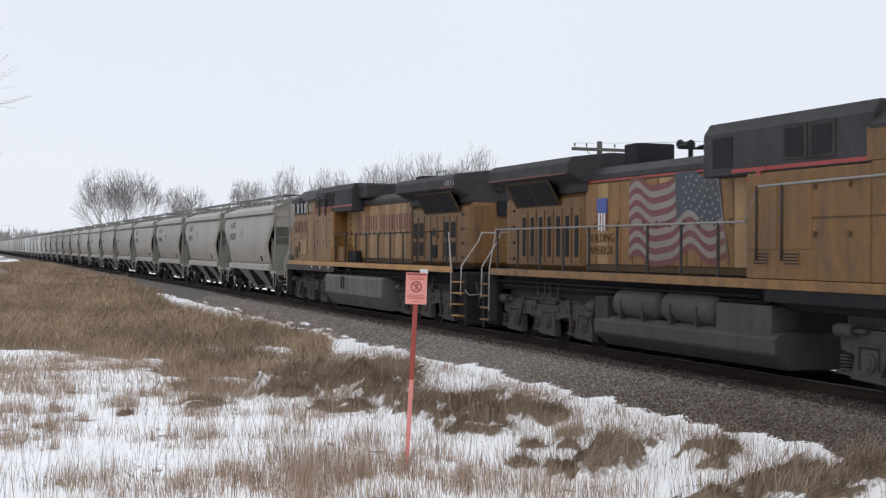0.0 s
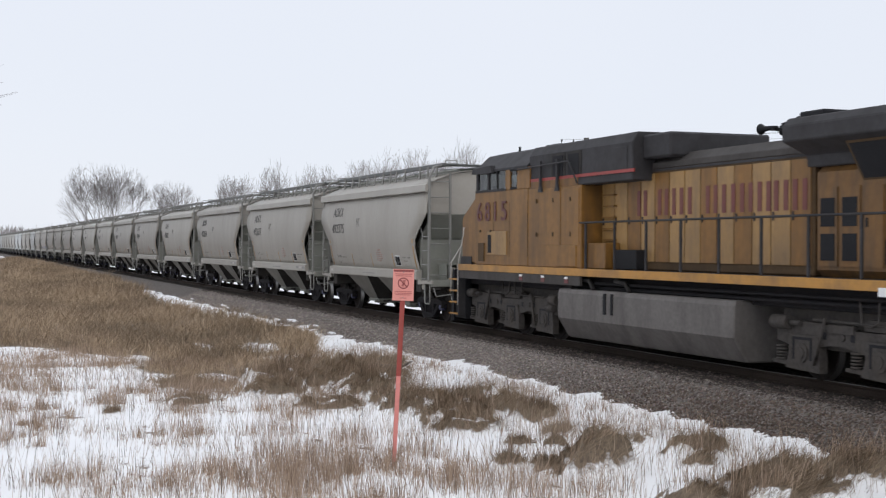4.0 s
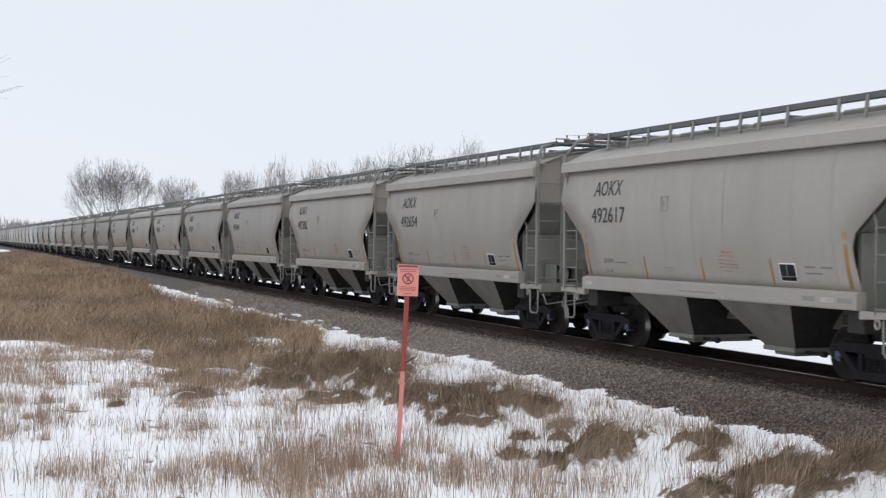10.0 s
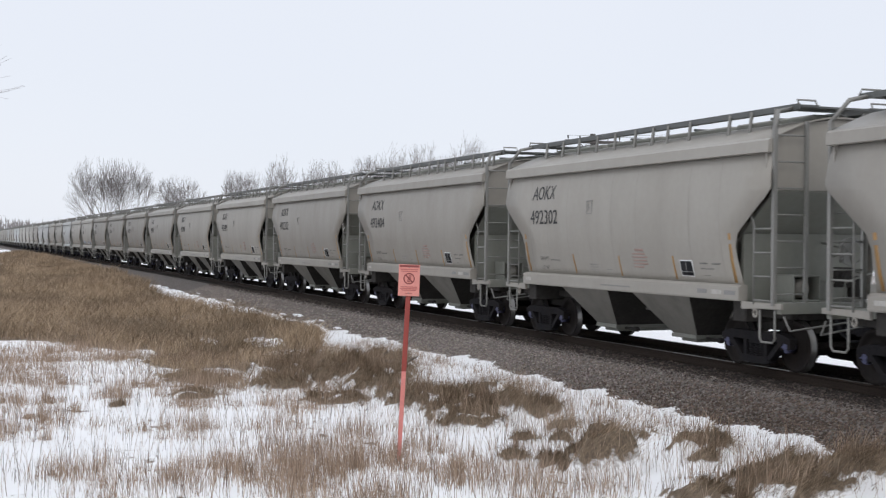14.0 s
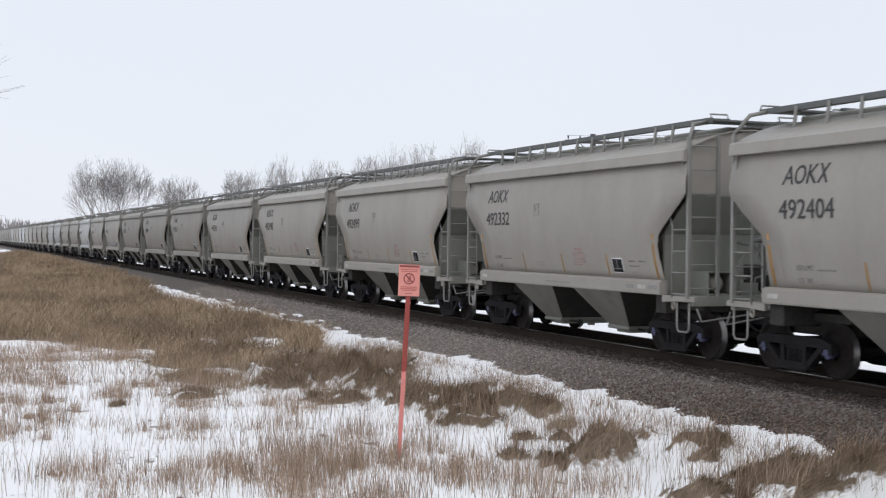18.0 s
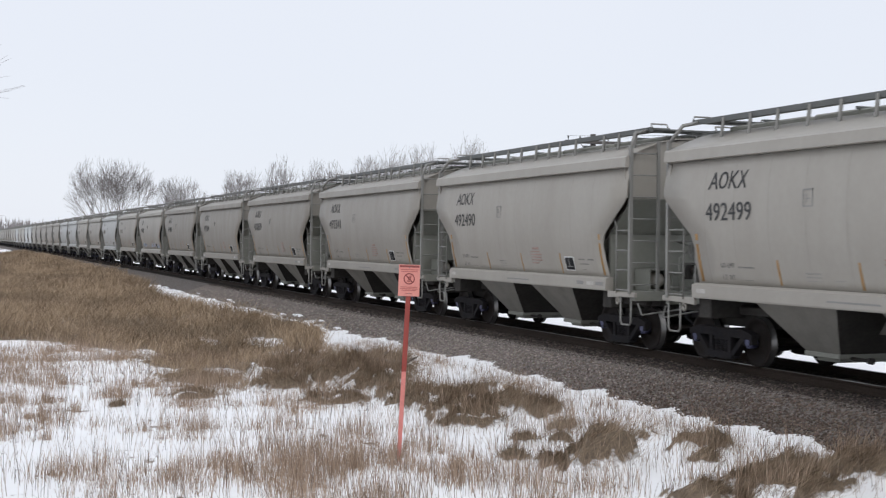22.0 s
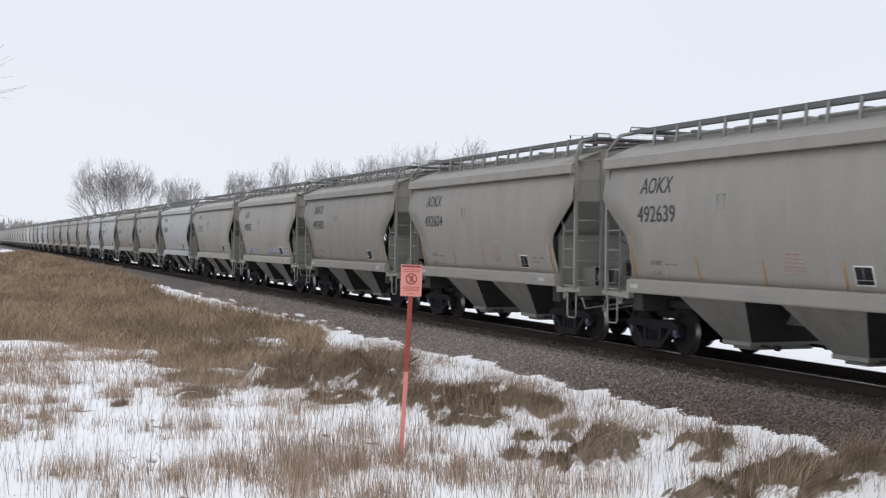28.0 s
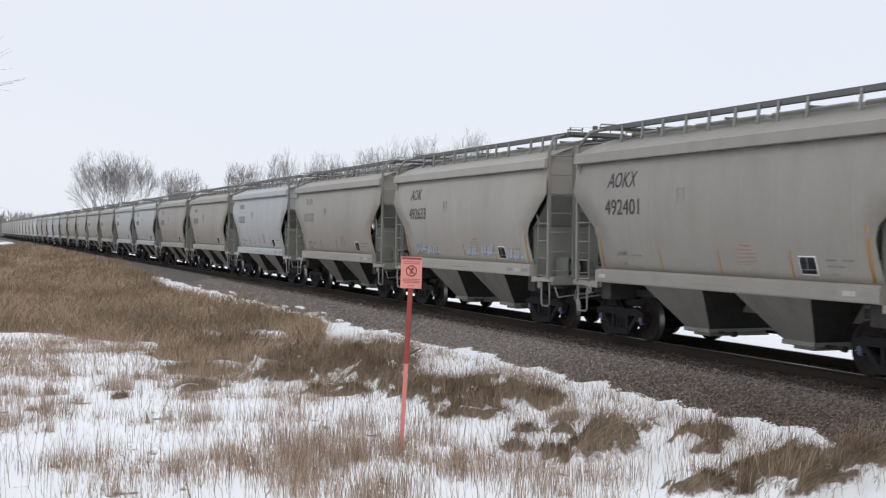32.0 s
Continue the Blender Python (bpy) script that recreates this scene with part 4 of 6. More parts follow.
    for y, w in ((4.5, 0.30), (-3.3, 0.32), (-3.78, 0.32), (-4.2, 0.36), (0.6, 1.3)):
        bm = bmesh.new()
        box(bm, -1.560, -1.552, y - w, y, 1.34, 1.42 if abs(y) > 1 else 1.37)
        part("sill_label", bm, M_PALE if y in (-3.78, 4.5) else M_FAINT, car)
    for y in (-4.4534, 4.4534):
        freight_truck(car, y)
    return car


HOPPER = build_hopper()
CAR_LENGTH = 12.8
NUMBERS = ["492375", "492617", "492654", "492302", "492404", "492332", "492499", "492490", "492341", "492639", "492604", "492401", "492633"]
VEHICLES = []  # each with its place along the train


def mark_car(car, i):
    if i < len(NUMBERS):
        for k, (sign, off, w) in enumerate((("A", 0.0, 0.31), ("O", 0.35, 0.29), ("K", 0.66, 0.30), ("X", 0.95, 0.31))):
            if i != 12 or k < 3:
                letters("reporting_letter", sign, w, 0.32, M_BLACK, car, -lat(3.45) - 0.012, 4.06 - off, 3.28, "black italic reporting letter", 0.2, 0.0, 0.004, lat, 0.012)
        letters("car_number", NUMBERS[i], 1.46, 0.33, M_BLACK, car, -lat(2.85) - 0.008, 4.10, 2.70, "black six-digit car number", 0.0, 0.0, 0.004, lat, 0.008)
    else:
        bm = bmesh.new()
        for z, y, w in ((3.28, 3.9, 0.98), (2.70, 4.10, 1.46)):
            for k in range(8 if w < 1 else 12):
                a = y - k * w / (8 if w < 1 else 12)
                box(bm, -lat(z + 0.16) - 0.008, -lat(z) + 0.01, a - 0.045, a, z, z + 0.32)
        part("number_bars", bm, M_FAINTER, car, "faint grey car number too far to read")


def recolour(car, old, fresh):
    for o in car.children:
        for slot in o.material_slots:
            if slot.material == old:
                slot.link = "OBJECT"
                slot.material = fresh


CAR_COUNT = 42
for i in range(CAR_COUNT):
    car = HOPPER if i == 0 else copy_thing(HOPPER, Matrix())
    VEHICLES.append((car, (i + 1) * CAR_LENGTH - 4.0))
SMALL_NOTES = ("small_stencil", "end_stencil", "weld_seam", "stencil_bar", "red_stencil_bar", "sill_label", "notice_panel_line", "class_box", "hatch_bar", "brake_hose")
for i, (car, place) in enumerate(VEHICLES):
    mark_car(car, i)
    if i >= 18:
        for o in list(car.children):
            if o.name.startswith(SMALL_NOTES):
                bpy.data.objects.remove(o)
    if i in (14, 17, 18, 24, 25, 28):
        recolour(car, M_CAR, M_CAR_PALE)
        tagged(car, "clean pale grey two-bay covered hopper car")
    elif i in (2, 4, 5, 8, 9, 10, 11):
        recolour(car, M_CAR, M_CAR_DULL if i > 8 else M_CAR_MID)
        tagged(car, "dull grey two-bay covered hopper car numbered " + NUMBERS[i])
    elif i == 12:
        tagged(car, "grey two-bay covered hopper car with faint blue spray-painted scrawl")
        bm = bmesh.new()
        for y0, z0, w, h, a in ((3.6, 1.72, 0.7, 0.34, 8), (2.7, 1.66, 0.9, 0.42, -10), (-0.4, 1.66, 0.8, 0.5, 12), (-1.5, 1.7, 0.9, 0.45, -6), (-3.2, 1.62, 0.9, 0.42, 9)):
            for k in range(4):
                y, z = y0 - k * w / 4, z0 + 0.06 * (k % 2)
                box(bm, -lat(z + 0.2) - 0.006, -lat(z + 0.2) + 0.02, y - 0.05, y, z, z + h * (0.6 + 0.1 * k), pose(0, 0, 0))
            box(bm, -lat(z0 + 0.1) - 0.006, -lat(z0 + 0.1) + 0.02, y0 - w, y0, z0 + 0.05, z0 + 0.1)
        part("spray_scrawl", bm, M_TAG_BLUE, car, "faint blue spray-painted scrawl")
    elif i < 13:
        tagged(car, "light grey two-bay covered hopper car numbered " + NUMBERS[i])


# ---- the train's way ----
def run(t):
    """Where the train's zero stands along the track: it rolls towards the eye and gathers a little speed."""
    return 53.6249 - 5.337912 * t - 0.00369176 * t ** 2 - 4.9992e-4 * t ** 3 + 7.963e-6 * t ** 4


def motions():
    for thing, place in VEHICLES:
        if place < 15 * CAR_LENGTH:
            for truck in thing.children:
                for o in truck.children:
                    if o.name.startswith("wheelset"):
                        SPINNERS.append((o, o.matrix_basis.translation.z, o.matrix_basis.translation.copy()))
    rows = [i * 1.0 for i in range(33)]
    for thing, place in VEHICLES:
        walk(thing, [(t, pose(TRACK_X, run(t) + place, 0)) for t in rows])
    for wheel, radius, spot in SPINNERS:
        step = 0.1
        walk(wheel, [(i * step, Matrix.Translation(spot) @ Matrix.Rotation((run(0) - run(i * step)) / radius, 4, "X")) for i in range(321)])


# ---- locomotives ----
LOCO_WHEELS = wheelset_mesh(0.755, 0.53, 1.02, 30, 0.12)


def loco_frame_mesh():
    """Six-wheel truck side: a deep cast beam, arched between three broad pedestals, with coil springs beside them."""
    bm = bmesh.new()
    prism(bm, [(-2.72, 0.66), (-2.72, 0.92), (-2.45, 1.02), (-1.5, 1.0), (-0.9, 0.92), (0.9, 0.92), (1.5, 1.0), (2.45, 1.02), (2.72, 0.92), (2.72, 0.66), (2.3, 0.58), (1.6, 0.58), (1.3, 0.64), (0.9, 0.64), (0.5, 0.56), (-0.5, 0.56), (-0.9, 0.64), (-1.3, 0.64), (-1.6, 0.58), (-2.3, 0.58)], -1.16, -1.0)
    for y in (-1.97, 0.0, 1.97):
        prism(bm, [(y - 0.42, 0.78), (y + 0.36, 0.78), (y + 0.36, 0.48), (y + 0.46, 0.20), (y - 0.48, 0.16), (y - 0.48, 0.46)], -1.20, -1.04)
        prism(bm, [(y + 0.42, 0.24), (y + 0.86, 0.26), (y + 0.86, 0.32), (y + 0.42, 0.32)], -1.18, -1.05)
        for k in range(5):
            tube(bm, [(-1.13, y + 0.62, 0.33 + k * 0.055), (-1.13, y + 0.62, 0.362 + k * 0.055)], 0.11, 12)
    for y in (-1.0, 1.0):
        tube(bm, [(-1.19, y - 0.05, 0.80), (-1.04, y - 0.05, 0.80)], 0.06, 10)
        box(bm, -1.19, -1.1, y - 0.34, y + 0.3, 0.86, 1.0)
    k0 = len(bm.faces)
    for y in (-1.97, 0.0, 1.97):
        for y0, y1, z0, z1 in ((y - 0.27, y - 0.215, 0.36, 0.70), (y + 0.205, y + 0.26, 0.36, 0.70), (y - 0.27, y + 0.26, 0.70, 0.745)):
            box(bm, -1.206, -1.19, y0, y1, z0, z1)
    for y in (-0.62, 0.7, -1.3, 1.42):
        box(bm, -1.166, -1.15, y - 0.05, y + 0.05, 0.74, 0.86)
    bm.faces.ensure_lookup_table()
    for f in bm.faces[k0:]:
        f.material_index = 1
    return finish("truck_side", bm, [M_GEAR, M_DARK])


def brake_mesh():
    bm = bmesh.new()
    tube(bm, [(-1.2, 2.3, 0.98), (-1.2, 2.75, 0.98)], 0.12, 12)
    tube(bm, [(-1.2, 2.0, 0.98), (-1.2, 2.3, 0.98)], 0.05, 8)
    tube(bm, [(-1.22, -2.6, 0.78), (-1.22, -2.2, 0.78)], 0.09, 12)
    tube(bm, [(-1.17, -1.9, 1.02), (-1.17, 1.7, 1.06)], 0.025, 6)
    tube(bm, [(-1.2, -2.75, 0.98), (-1.2, -2.35, 0.98)], 0.13, 12)
    box(bm, -1.18, -1.0, -0.5, 0.4, 0.94, 1.12)
    for y in (-0.5, 0.25):
        tube(bm, [(-1.26, y - 0.3, 1.45), (-1.26, y - 0.28, 1.1), (-1.26, y - 0.1, 1.02), (-1.26, y + 0.12, 1.05), (-1.26, y + 0.16, 1.45)], 0.022, 6)
    tube(bm, [(-1.24, 1.3, 1.1), (-1.24, 1.45, 0.7), (-1.24, 1.6, 0.3)], 0.03, 6)
    tube(bm, [(-1.24, -1.3, 1.1), (-1.24, -1.4, 0.7), (-1.24, -1.5, 0.3)], 0.03, 6)
    return finish("brake_gear", bm, M_GEAR)


LOCO_FRAME, LOCO_BRAKE = loco_frame_mesh(), brake_mesh()


def loco_truck(loco, y):
    bm = bmesh.new()
    box(bm, -1.0, 1.0, -2.6, 2.6, 0.55, 0.85)
    for at in (-1.35, 0.55, 2.3):
        box(bm, -0.62, 0.62, at - 0.62, at + 0.5, 0.16, 0.7)
    box(bm, -0.9, 0.9, -2.9, 2.9, 0.9, 1.22)
    box(bm, -0.5, 0.5, -0.5, 0.5, 0.8, 1.3)
    truck = part("truck", bm, M_GEAR, loco, "dusty grey six-wheel truck", 0.02)
    truck.location.y = y
    for m in (Matrix(), FLIP):
        piece("truck_side", LOCO_FRAME, truck, m)
        piece("brake_gear", LOCO_BRAKE, truck, m)
    for dy in (-1.97, 0.0, 1.97):
        piece("wheelset", LOCO_WHEELS, truck, pose(0, dy, 0.53))
        for s in (-1, 1):
            bm = bmesh.new()
            tube(bm, [(s * 1.18, dy, 0.48), (s * 1.23, dy, 0.48)], 0.17, 18)
            tube(bm, [(s * 1.23, dy, 0.48), (s * 1.25, dy, 0.48)], 0.10, 12)
            part("journal_cover", bm, M_GEAR, truck)


def build_loco(d, label, cab_at, rad_at, lead):
    """A six-axle diesel. d: +1 with the cab towards +y, -1 with it towards -y; all y below run towards the cab."""
    M_BODY = M_YELLOW_OLD if lead else M_YELLOW
    loco = empty("diesel_locomotive", label, "locomotive", "locomotives of the train")

    def B(name, spans, mat, lab="", bevel=0.0, parent=None):
        return boxes(name, [(x0, x1, min(d * y0, d * y1), max(d * y0, d * y1), z0, z1) for x0, x1, y0, y1, z0, z1 in spans], mat, parent or loco, lab, bevel)

    def P(name, outline, x0, x1, mat, lab="", bevel=0.0, parent=None):
        bm = bmesh.new()
        prism(bm, [(d * y, z) for y, z in outline], x0, x1)
        return part(name, bm, mat, parent or loco, lab, bevel)

    def L(name, outline, y0, y1, mat, lab="", bevel=0.0, parent=None):
        bm = bmesh.new()
        prism(bm, outline, d * y0, d * y1, "y")
        return part(name, bm, mat, parent or loco, lab, bevel)

    def T(name, paths, r, mat, lab="", n=8, parent=None):
        return tubes(name, [[(x, d * y, z) for x, y, z in p] for p in paths], r, mat, parent or loco, lab, n)

    # frame, walkway, stripe, pilots
    B("underframe", [(-1.1, 1.1, -10.6, 10.55, 1.22, 1.62)], M_TRUCK, "sooty steel underframe", 0.02)
    for s in (-1, 1):
        T("air_pipe", [[(s * 1.3, -9.8, 1.45), (s * 1.3, 2.2, 1.45)]], 0.03, M_TRUCK)
        T("cable_conduit", [[(s * 1.22, -9.6, 1.34), (s * 1.22, 2.4, 1.34)]], 0.04, M_TRUCK)
    for s in (-1, 1):
        B("sill_stripe", [(s * 1.505, s * 1.42, -9.9, 9.9, 1.60, 1.77)], M_STRIPE_OLD if lead else M_YELLOW_CLEAN, "yellow reflective sill stripe", 0.005)
        B("sill_skirt", [(s * 1.49, s * 1.43, 2.6, 9.9, 1.38, 1.595)], M_TRUCK if lead else M_DUSTY)
    B("walkway", [(-1.49, 1.49, -9.9, 9.9, 1.70, 1.765)], M_GREY)
    for e in (-1, 1):
        y = 10.6 if e > 0 else -10.65
        P("pilot_plate", [(y, 0.16), (y + e * 0.18, 0.13), (y + e * 0.12, 1.60), (y, 1.60)], -1.35, 1.35, M_DARK, "sooty pilot plate", 0.01)
        B("coupler", [(-0.16, 0.16, y, y + e * 0.45, 0.72, 1.0), (-0.22, 0.22, y + e * 0.36, y + e * 0.58, 0.68, 1.04)], M_TRUCK, "dark cast knuckle coupler", 0.02)
        T("hose", [[(-0.5, y + e * 0.1, 1.0), (-0.55, y + e * 0.3, 0.7), (-0.45, y + e * 0.5, 0.6)], [(0.5, y + e * 0.1, 1.0), (0.55, y + e * 0.3, 0.7), (0.45, y + e * 0.5, 0.6)]], 0.03, M_DARK, "", 6)
        for k, x in enumerate((-1.05, -0.85, -0.7, 0.7, 0.85, 1.05)):
            T("air_hose", [[(x, y + e * 0.15, 1.35), (x, y + e * 0.26, 1.1), (x + 0.05, y + e * 0.3, 0.8), (x + 0.02, y + e * 0.2, 0.62 + 0.05 * (k % 3))]], 0.022, M_TRUCK if k % 2 else M_DUSTY, "", 6)
        T("cut_lever", [[(-1.4, y + e * 0.16, 1.12), (-1.3, y + e * 0.24, 0.98), (-0.3, y + e * 0.26, 1.05), (0.3, y + e * 0.26, 1.05), (1.3, y + e * 0.24, 0.98), (1.4, y + e * 0.16, 1.12)]], 0.018, M_RAILING, "", 6)
        B("anti_climber", [(-0.9, 0.9, y + e * 0.02, y + e * 0.2, 1.42, 1.60)], M_GREY, "", 0.02)
        for s in (-1, 1):
            well = B("step_well", [(s * 1.30, s * 1.12, y - e * 0.75, y + e * 0.06, 0.25, 1.62)], M_DARK, "", 0.01)
            for k in range(4):
                B("step", [(s * 1.50, s * 1.14, y - e * 0.62, y - e * 0.02, 0.36 + k * 0.32, 0.395 + k * 0.32)], M_STRIPE_OLD if lead else M_YELLOW_CLEAN, "yellow-edged step", 0, well)
            B("step_side", [(s * 1.50, s * 1.14, y - e * 0.72, y - e * 0.66, 0.36, 1.6)], M_GREY, "", 0, well)
            T("step_handrail", [[(s * 1.50, y - e * 0.68, 0.62), (s * 1.50, y - e * 0.68, 1.75), (s * 1.46, y - e * 0.95, 2.55), (s * 1.46, y - e * 1.0, 2.78)]], 0.018, M_PALE, "pale-painted grab rail")
            T("end_handrail", [[(s * 1.46, y - e * 0.02, 0.95), (s * 1.44, y - e * 0.02, 1.8), (s * 0.95, y + e * 0.05, 2.5), (s * 0.85, y + e * 0.05, 2.75), (s * 0.45, y + e * 0.05, 2.75)]], 0.018, M_PALE, "pale-painted grab rail")
    # tank
    ta, tb = (-3.9, 2.9) if lead else (-3.45, 3.7)
    if lead:
        B("tank_back", [(-0.86, 0.86, ta + 0.1, tb - 0.1, 0.7, 1.3)], M_TANK)
        L("fuel_tank", [(-1.36, 0.84), (-1.50, 0.74), (-1.50, 0.45), (-1.15, 0.16), (1.15, 0.16), (1.50, 0.45), (1.50, 0.74), (1.36, 0.84)], ta, tb, M_DUSTY, "dusty grey fuel tank", 0.03)
        for y0, y1 in ((-3.15, -1.25), (-1.1, 0.85)):
            bm = bmesh.new()
            y0, y1 = d * y0, d * y1
            tube(bm, [(-1.19, y0, 1.12), (-1.19, y0 + 0.05 * d, 1.12), (-1.19, y0 + 0.14 * d, 1.12), (-1.19, y1 - 0.14 * d, 1.12), (-1.19, y1 - 0.05 * d, 1.12), (-1.19, y1, 1.12)], [0.14, 0.25, 0.31, 0.31, 0.25, 0.14], 20)
            tank = part("air_reservoir", bm, M_DUSTY, loco, "dusty grey cylindrical air tank")
            boxes("strap", [(-1.515, -0.9, y0 + f * (y1 - y0) - 0.03, y0 + f * (y1 - y0) + 0.03, 0.80, 1.2) for f in (0.25,)], M_GREY, tank)
            boxes("strap", [(-1.515, -0.9, y0 + f * (y1 - y0) - 0.03, y0 + f * (y1 - y0) + 0.03, 0.80, 1.2) for f in (0.75,)], M_GREY, tank)
        B("equipment_box", [(-1.47, 1.0, 1.0, 2.75, 0.7, 1.3)], M_DUSTY, "", 0.03)
        B("filler_box", [(-1.47, -1.0, -3.9, -3.3, 0.7, 1.25)], M_TANK, "", 0.02)
    else:
        L("fuel_tank", [(-1.46, 1.30), (-1.50, 1.2), (-1.50, 0.62), (-1.20, 0.16), (1.20, 0.16), (1.50, 0.62), (1.50, 1.2), (1.46, 1.30)], ta, tb, M_TANK_PALE, "dusty grey fuel tank", 0.03)
        B("tank_gauge", [(-1.53, -1.49, 1.35, 1.45, 0.8, 1.25)], M_DARK)
        B("tank_gauge", [(-1.53, -1.49, 1.05, 1.12, 0.8, 1.25)], M_DARK)
        for y in (3.2, 2.2, 0.6):
            T("pipe", [[(-1.35, y, 1.3), (-1.35, y + 0.2, 1.5), (-1.3, y + 0.7, 1.52)]], 0.05, M_TANK)
    # nose and cab
    f = cab_at
    P("nose", [(f + 1.35, 1.77), (f + 1.35, 2.98), (f + 1.27, 3.12), (f + 0.05, 3.80), (f + 0.05, 1.77)], -1.34, 1.34, M_BODY, "", 0.06)
    P("nose_skirt", [(f + 1.37, 1.77), (f + 1.37, 1.98), (f + 0.6, 1.98), (f + 0.6, 1.77)], -1.36, 1.36, M_GREY)
    P("nose_door", [(f + 1.39, 1.85), (f + 1.39, 2.95), (f + 1.34, 2.95), (f + 1.34, 1.85)], -0.3, 0.3, M_BODY, "", 0.01)
    c0 = f - 3.3
    B("cab_wall", [(-1.48, 1.48, c0, f + 0.06, 1.77, 3.70)], M_BODY, "", 0.02)
    for s in (-1, 1):
        B("toilet_door", [(s * 1.505, s * 1.47, f - 0.81, f - 2.06, 2.04, 2.65)], M_YELLOW_FADED, "", 0.01)
        B("louvre", [(s * 1.51, s * 1.47, f - 0.23, f - 0.61, 1.86, 2.35)], M_SEAM)
        B("door_louvre", [(s * 1.512, s * 1.47, f - 0.88, f - 1.10, 2.09, 2.56)], M_DARK)
        for y, w in ((f - 0.02, 0.13), (f - 0.78, 0.10), (f - 1.95, 0.28), (f - 2.65, 0.75)):
            B("cab_pillar", [(s * 1.48, s * 1.40, y - w, y, 3.70, 4.22)], M_BODY if y < f - 1 else M_GREY)
        B("window_sill", [(s * 1.50, s * 1.40, f - 2.0, f, 3.68, 3.74)], M_GREY)
        for y0, y1 in ((f - 0.15, f - 0.78), (f - 0.88, f - 1.95), (f - 2.23, f - 2.65)):
            pane = B("cab_window", [(s * 1.455, s * 1.448, y1, y0, 3.72, 4.20)], M_GLASS, "clear cab side window")
            pane.visible_shadow = False
        B("window_frame", [(s * 1.475, s * 1.44, f - 1.40, f - 1.36, 3.72, 4.2)], M_GREY)
        B("window_rim", [(s * 1.485, s * 1.44, f - 2.24, f - 2.64, 3.70, 3.75), (s * 1.485, s * 1.44, f - 2.24, f - 2.64, 4.16, 4.22)], M_DARK)
        P("awning", [(f + 0.05, 4.18), (f - 1.25, 4.16), (f - 1.2, 4.36), (f + 0.02, 4.32)], s * 1.58, s * 1.45, M_GREY)
    B("windscreen_pillar", [(-1.40, -1.25, f - 0.08, f + 0.05, 3.70, 4.30), (-0.1, 0.1, f - 0.08, f + 0.05, 3.70, 4.30), (1.25, 1.40, f - 0.08, f + 0.05, 3.70, 4.30)], M_GREY)
    for x0, x1 in ((-1.25, -0.1), (0.1, 1.25)):
        pane = B("windscreen", [(x0, x1, f, f + 0.008, 3.72, 4.28)], M_GLASS, "clear front cab window")
        pane.visible_shadow = False
    B("cab_back_wall", [(-1.45, 1.45, c0, c0 + 0.06, 3.70, 4.3)], M_GREY)
    B("cab_locker", [(-0.2, 1.2, f - 2.1, f - 0.95, 3.68, 4.24)], M_DARK)
    B("cab_desk", [(-1.2, 0.2, f - 0.8, f - 0.1, 3.6, 3.86)], M_DARK)
    L("cab_roof", [(-1.50, 4.20), (-1.50, 4.26), (-1.05, 4.68), (-0.5, 4.80), (0.5, 4.80), (1.05, 4.68), (1.50, 4.26), (1.50, 4.20)], c0, f + 0.1, M_GREY, "dark grey chamfered cab roof")
    B("roof_antenna", [(-0.2, 0.2, f - 2.4, f - 1.6, 4.79, 4.90)], M_GREY, "", 0.03)
    T("antenna_stub", [[(-0.6, f - 0.9, 4.74), (-0.6, f - 0.9, 4.90)]], 0.035, M_DARK)
    # equipment cabinets behind the cab
    c1 = 2.0 if lead else 2.6
    B("cabinet_wall", [(-1.47, 1.47, c1, c0, 1.77, 3.66)], M_BODY, "", 0.02)
    for s in (-1, 1):
        B("cabinet_door", [(s * 1.485, s * 1.46, c1 + 0.08, c1 + 0.95, 2.3, 3.6)], M_BODY, "", 0.008)
        B("cabinet_door", [(s * 1.485, s * 1.46, c1 + 1.02, c1 + 1.92, 2.3, 3.6)], M_BODY, "", 0.008)
        if lead:
            for y in (c1 + 0.25, c1 + 1.15):
                vent = B("vent_frame", [(s * 1.49, s * 1.46, y, y + 0.42, 2.02, 2.26)], M_BODY)
                for k in range(4):
                    B("vent_slat", [(s * 1.495, s * 1.47, y + 0.02, y + 0.40, 2.04 + k * 0.055, 2.065 + k * 0.055)], M_DARK, "", 0, vent)
    b0 = 0.5 if lead else -0.75
    L("blower_housing", [(-1.44, 3.66), (-1.44, 4.46), (-1.30, 4.68), (1.30, 4.68), (1.44, 4.46), (1.44, 3.66)], b0 + (0.0 if lead else 1.1), c0, M_GREY, "dark grey roof housing", 0.02)
    for s in (-1, 1):
        rz = 3.70 if lead else 3.83
        B("red_line", [(s * 1.462, s * 1.43, b0 + 1.0, c0, rz, rz + 0.07)], M_RED, "red dividing line")
        for y in ((c0 - 0.95, c0 - 1.7) if lead else (c0 - 1.3, c0 - 2.1)):
            grille = B("grille_frame", [(s * 1.46, s * 1.42, y - 0.66, y + 0.04, 3.84, 4.44)], M_TANK)
            B("grille", [(s * 1.472, s * 1.45, y - 0.57, y - 0.05, 3.9, 4.38)], M_DARK, "black air grille", 0, grille)
        B("housing_hatch", [(s * 1.455, s * 1.43, b0 + (0.35 if lead else 1.3), b0 + (1.0 if lead else 2.0), 3.82, 4.38)], M_DARK if lead else M_GREY, "", 0.005)
    if not lead:
        B("rear_housing", [(-1.2, 1.2, b0, b0 + 1.1, 4.1, 4.60)], M_GREY, "", 0.04)
    # long hood with its doors
    h0 = rad_at
    B("hood", [(-0.94, 0.94, h0, c1, 1.77, 3.92)], M_SEAM, "", 0.03)
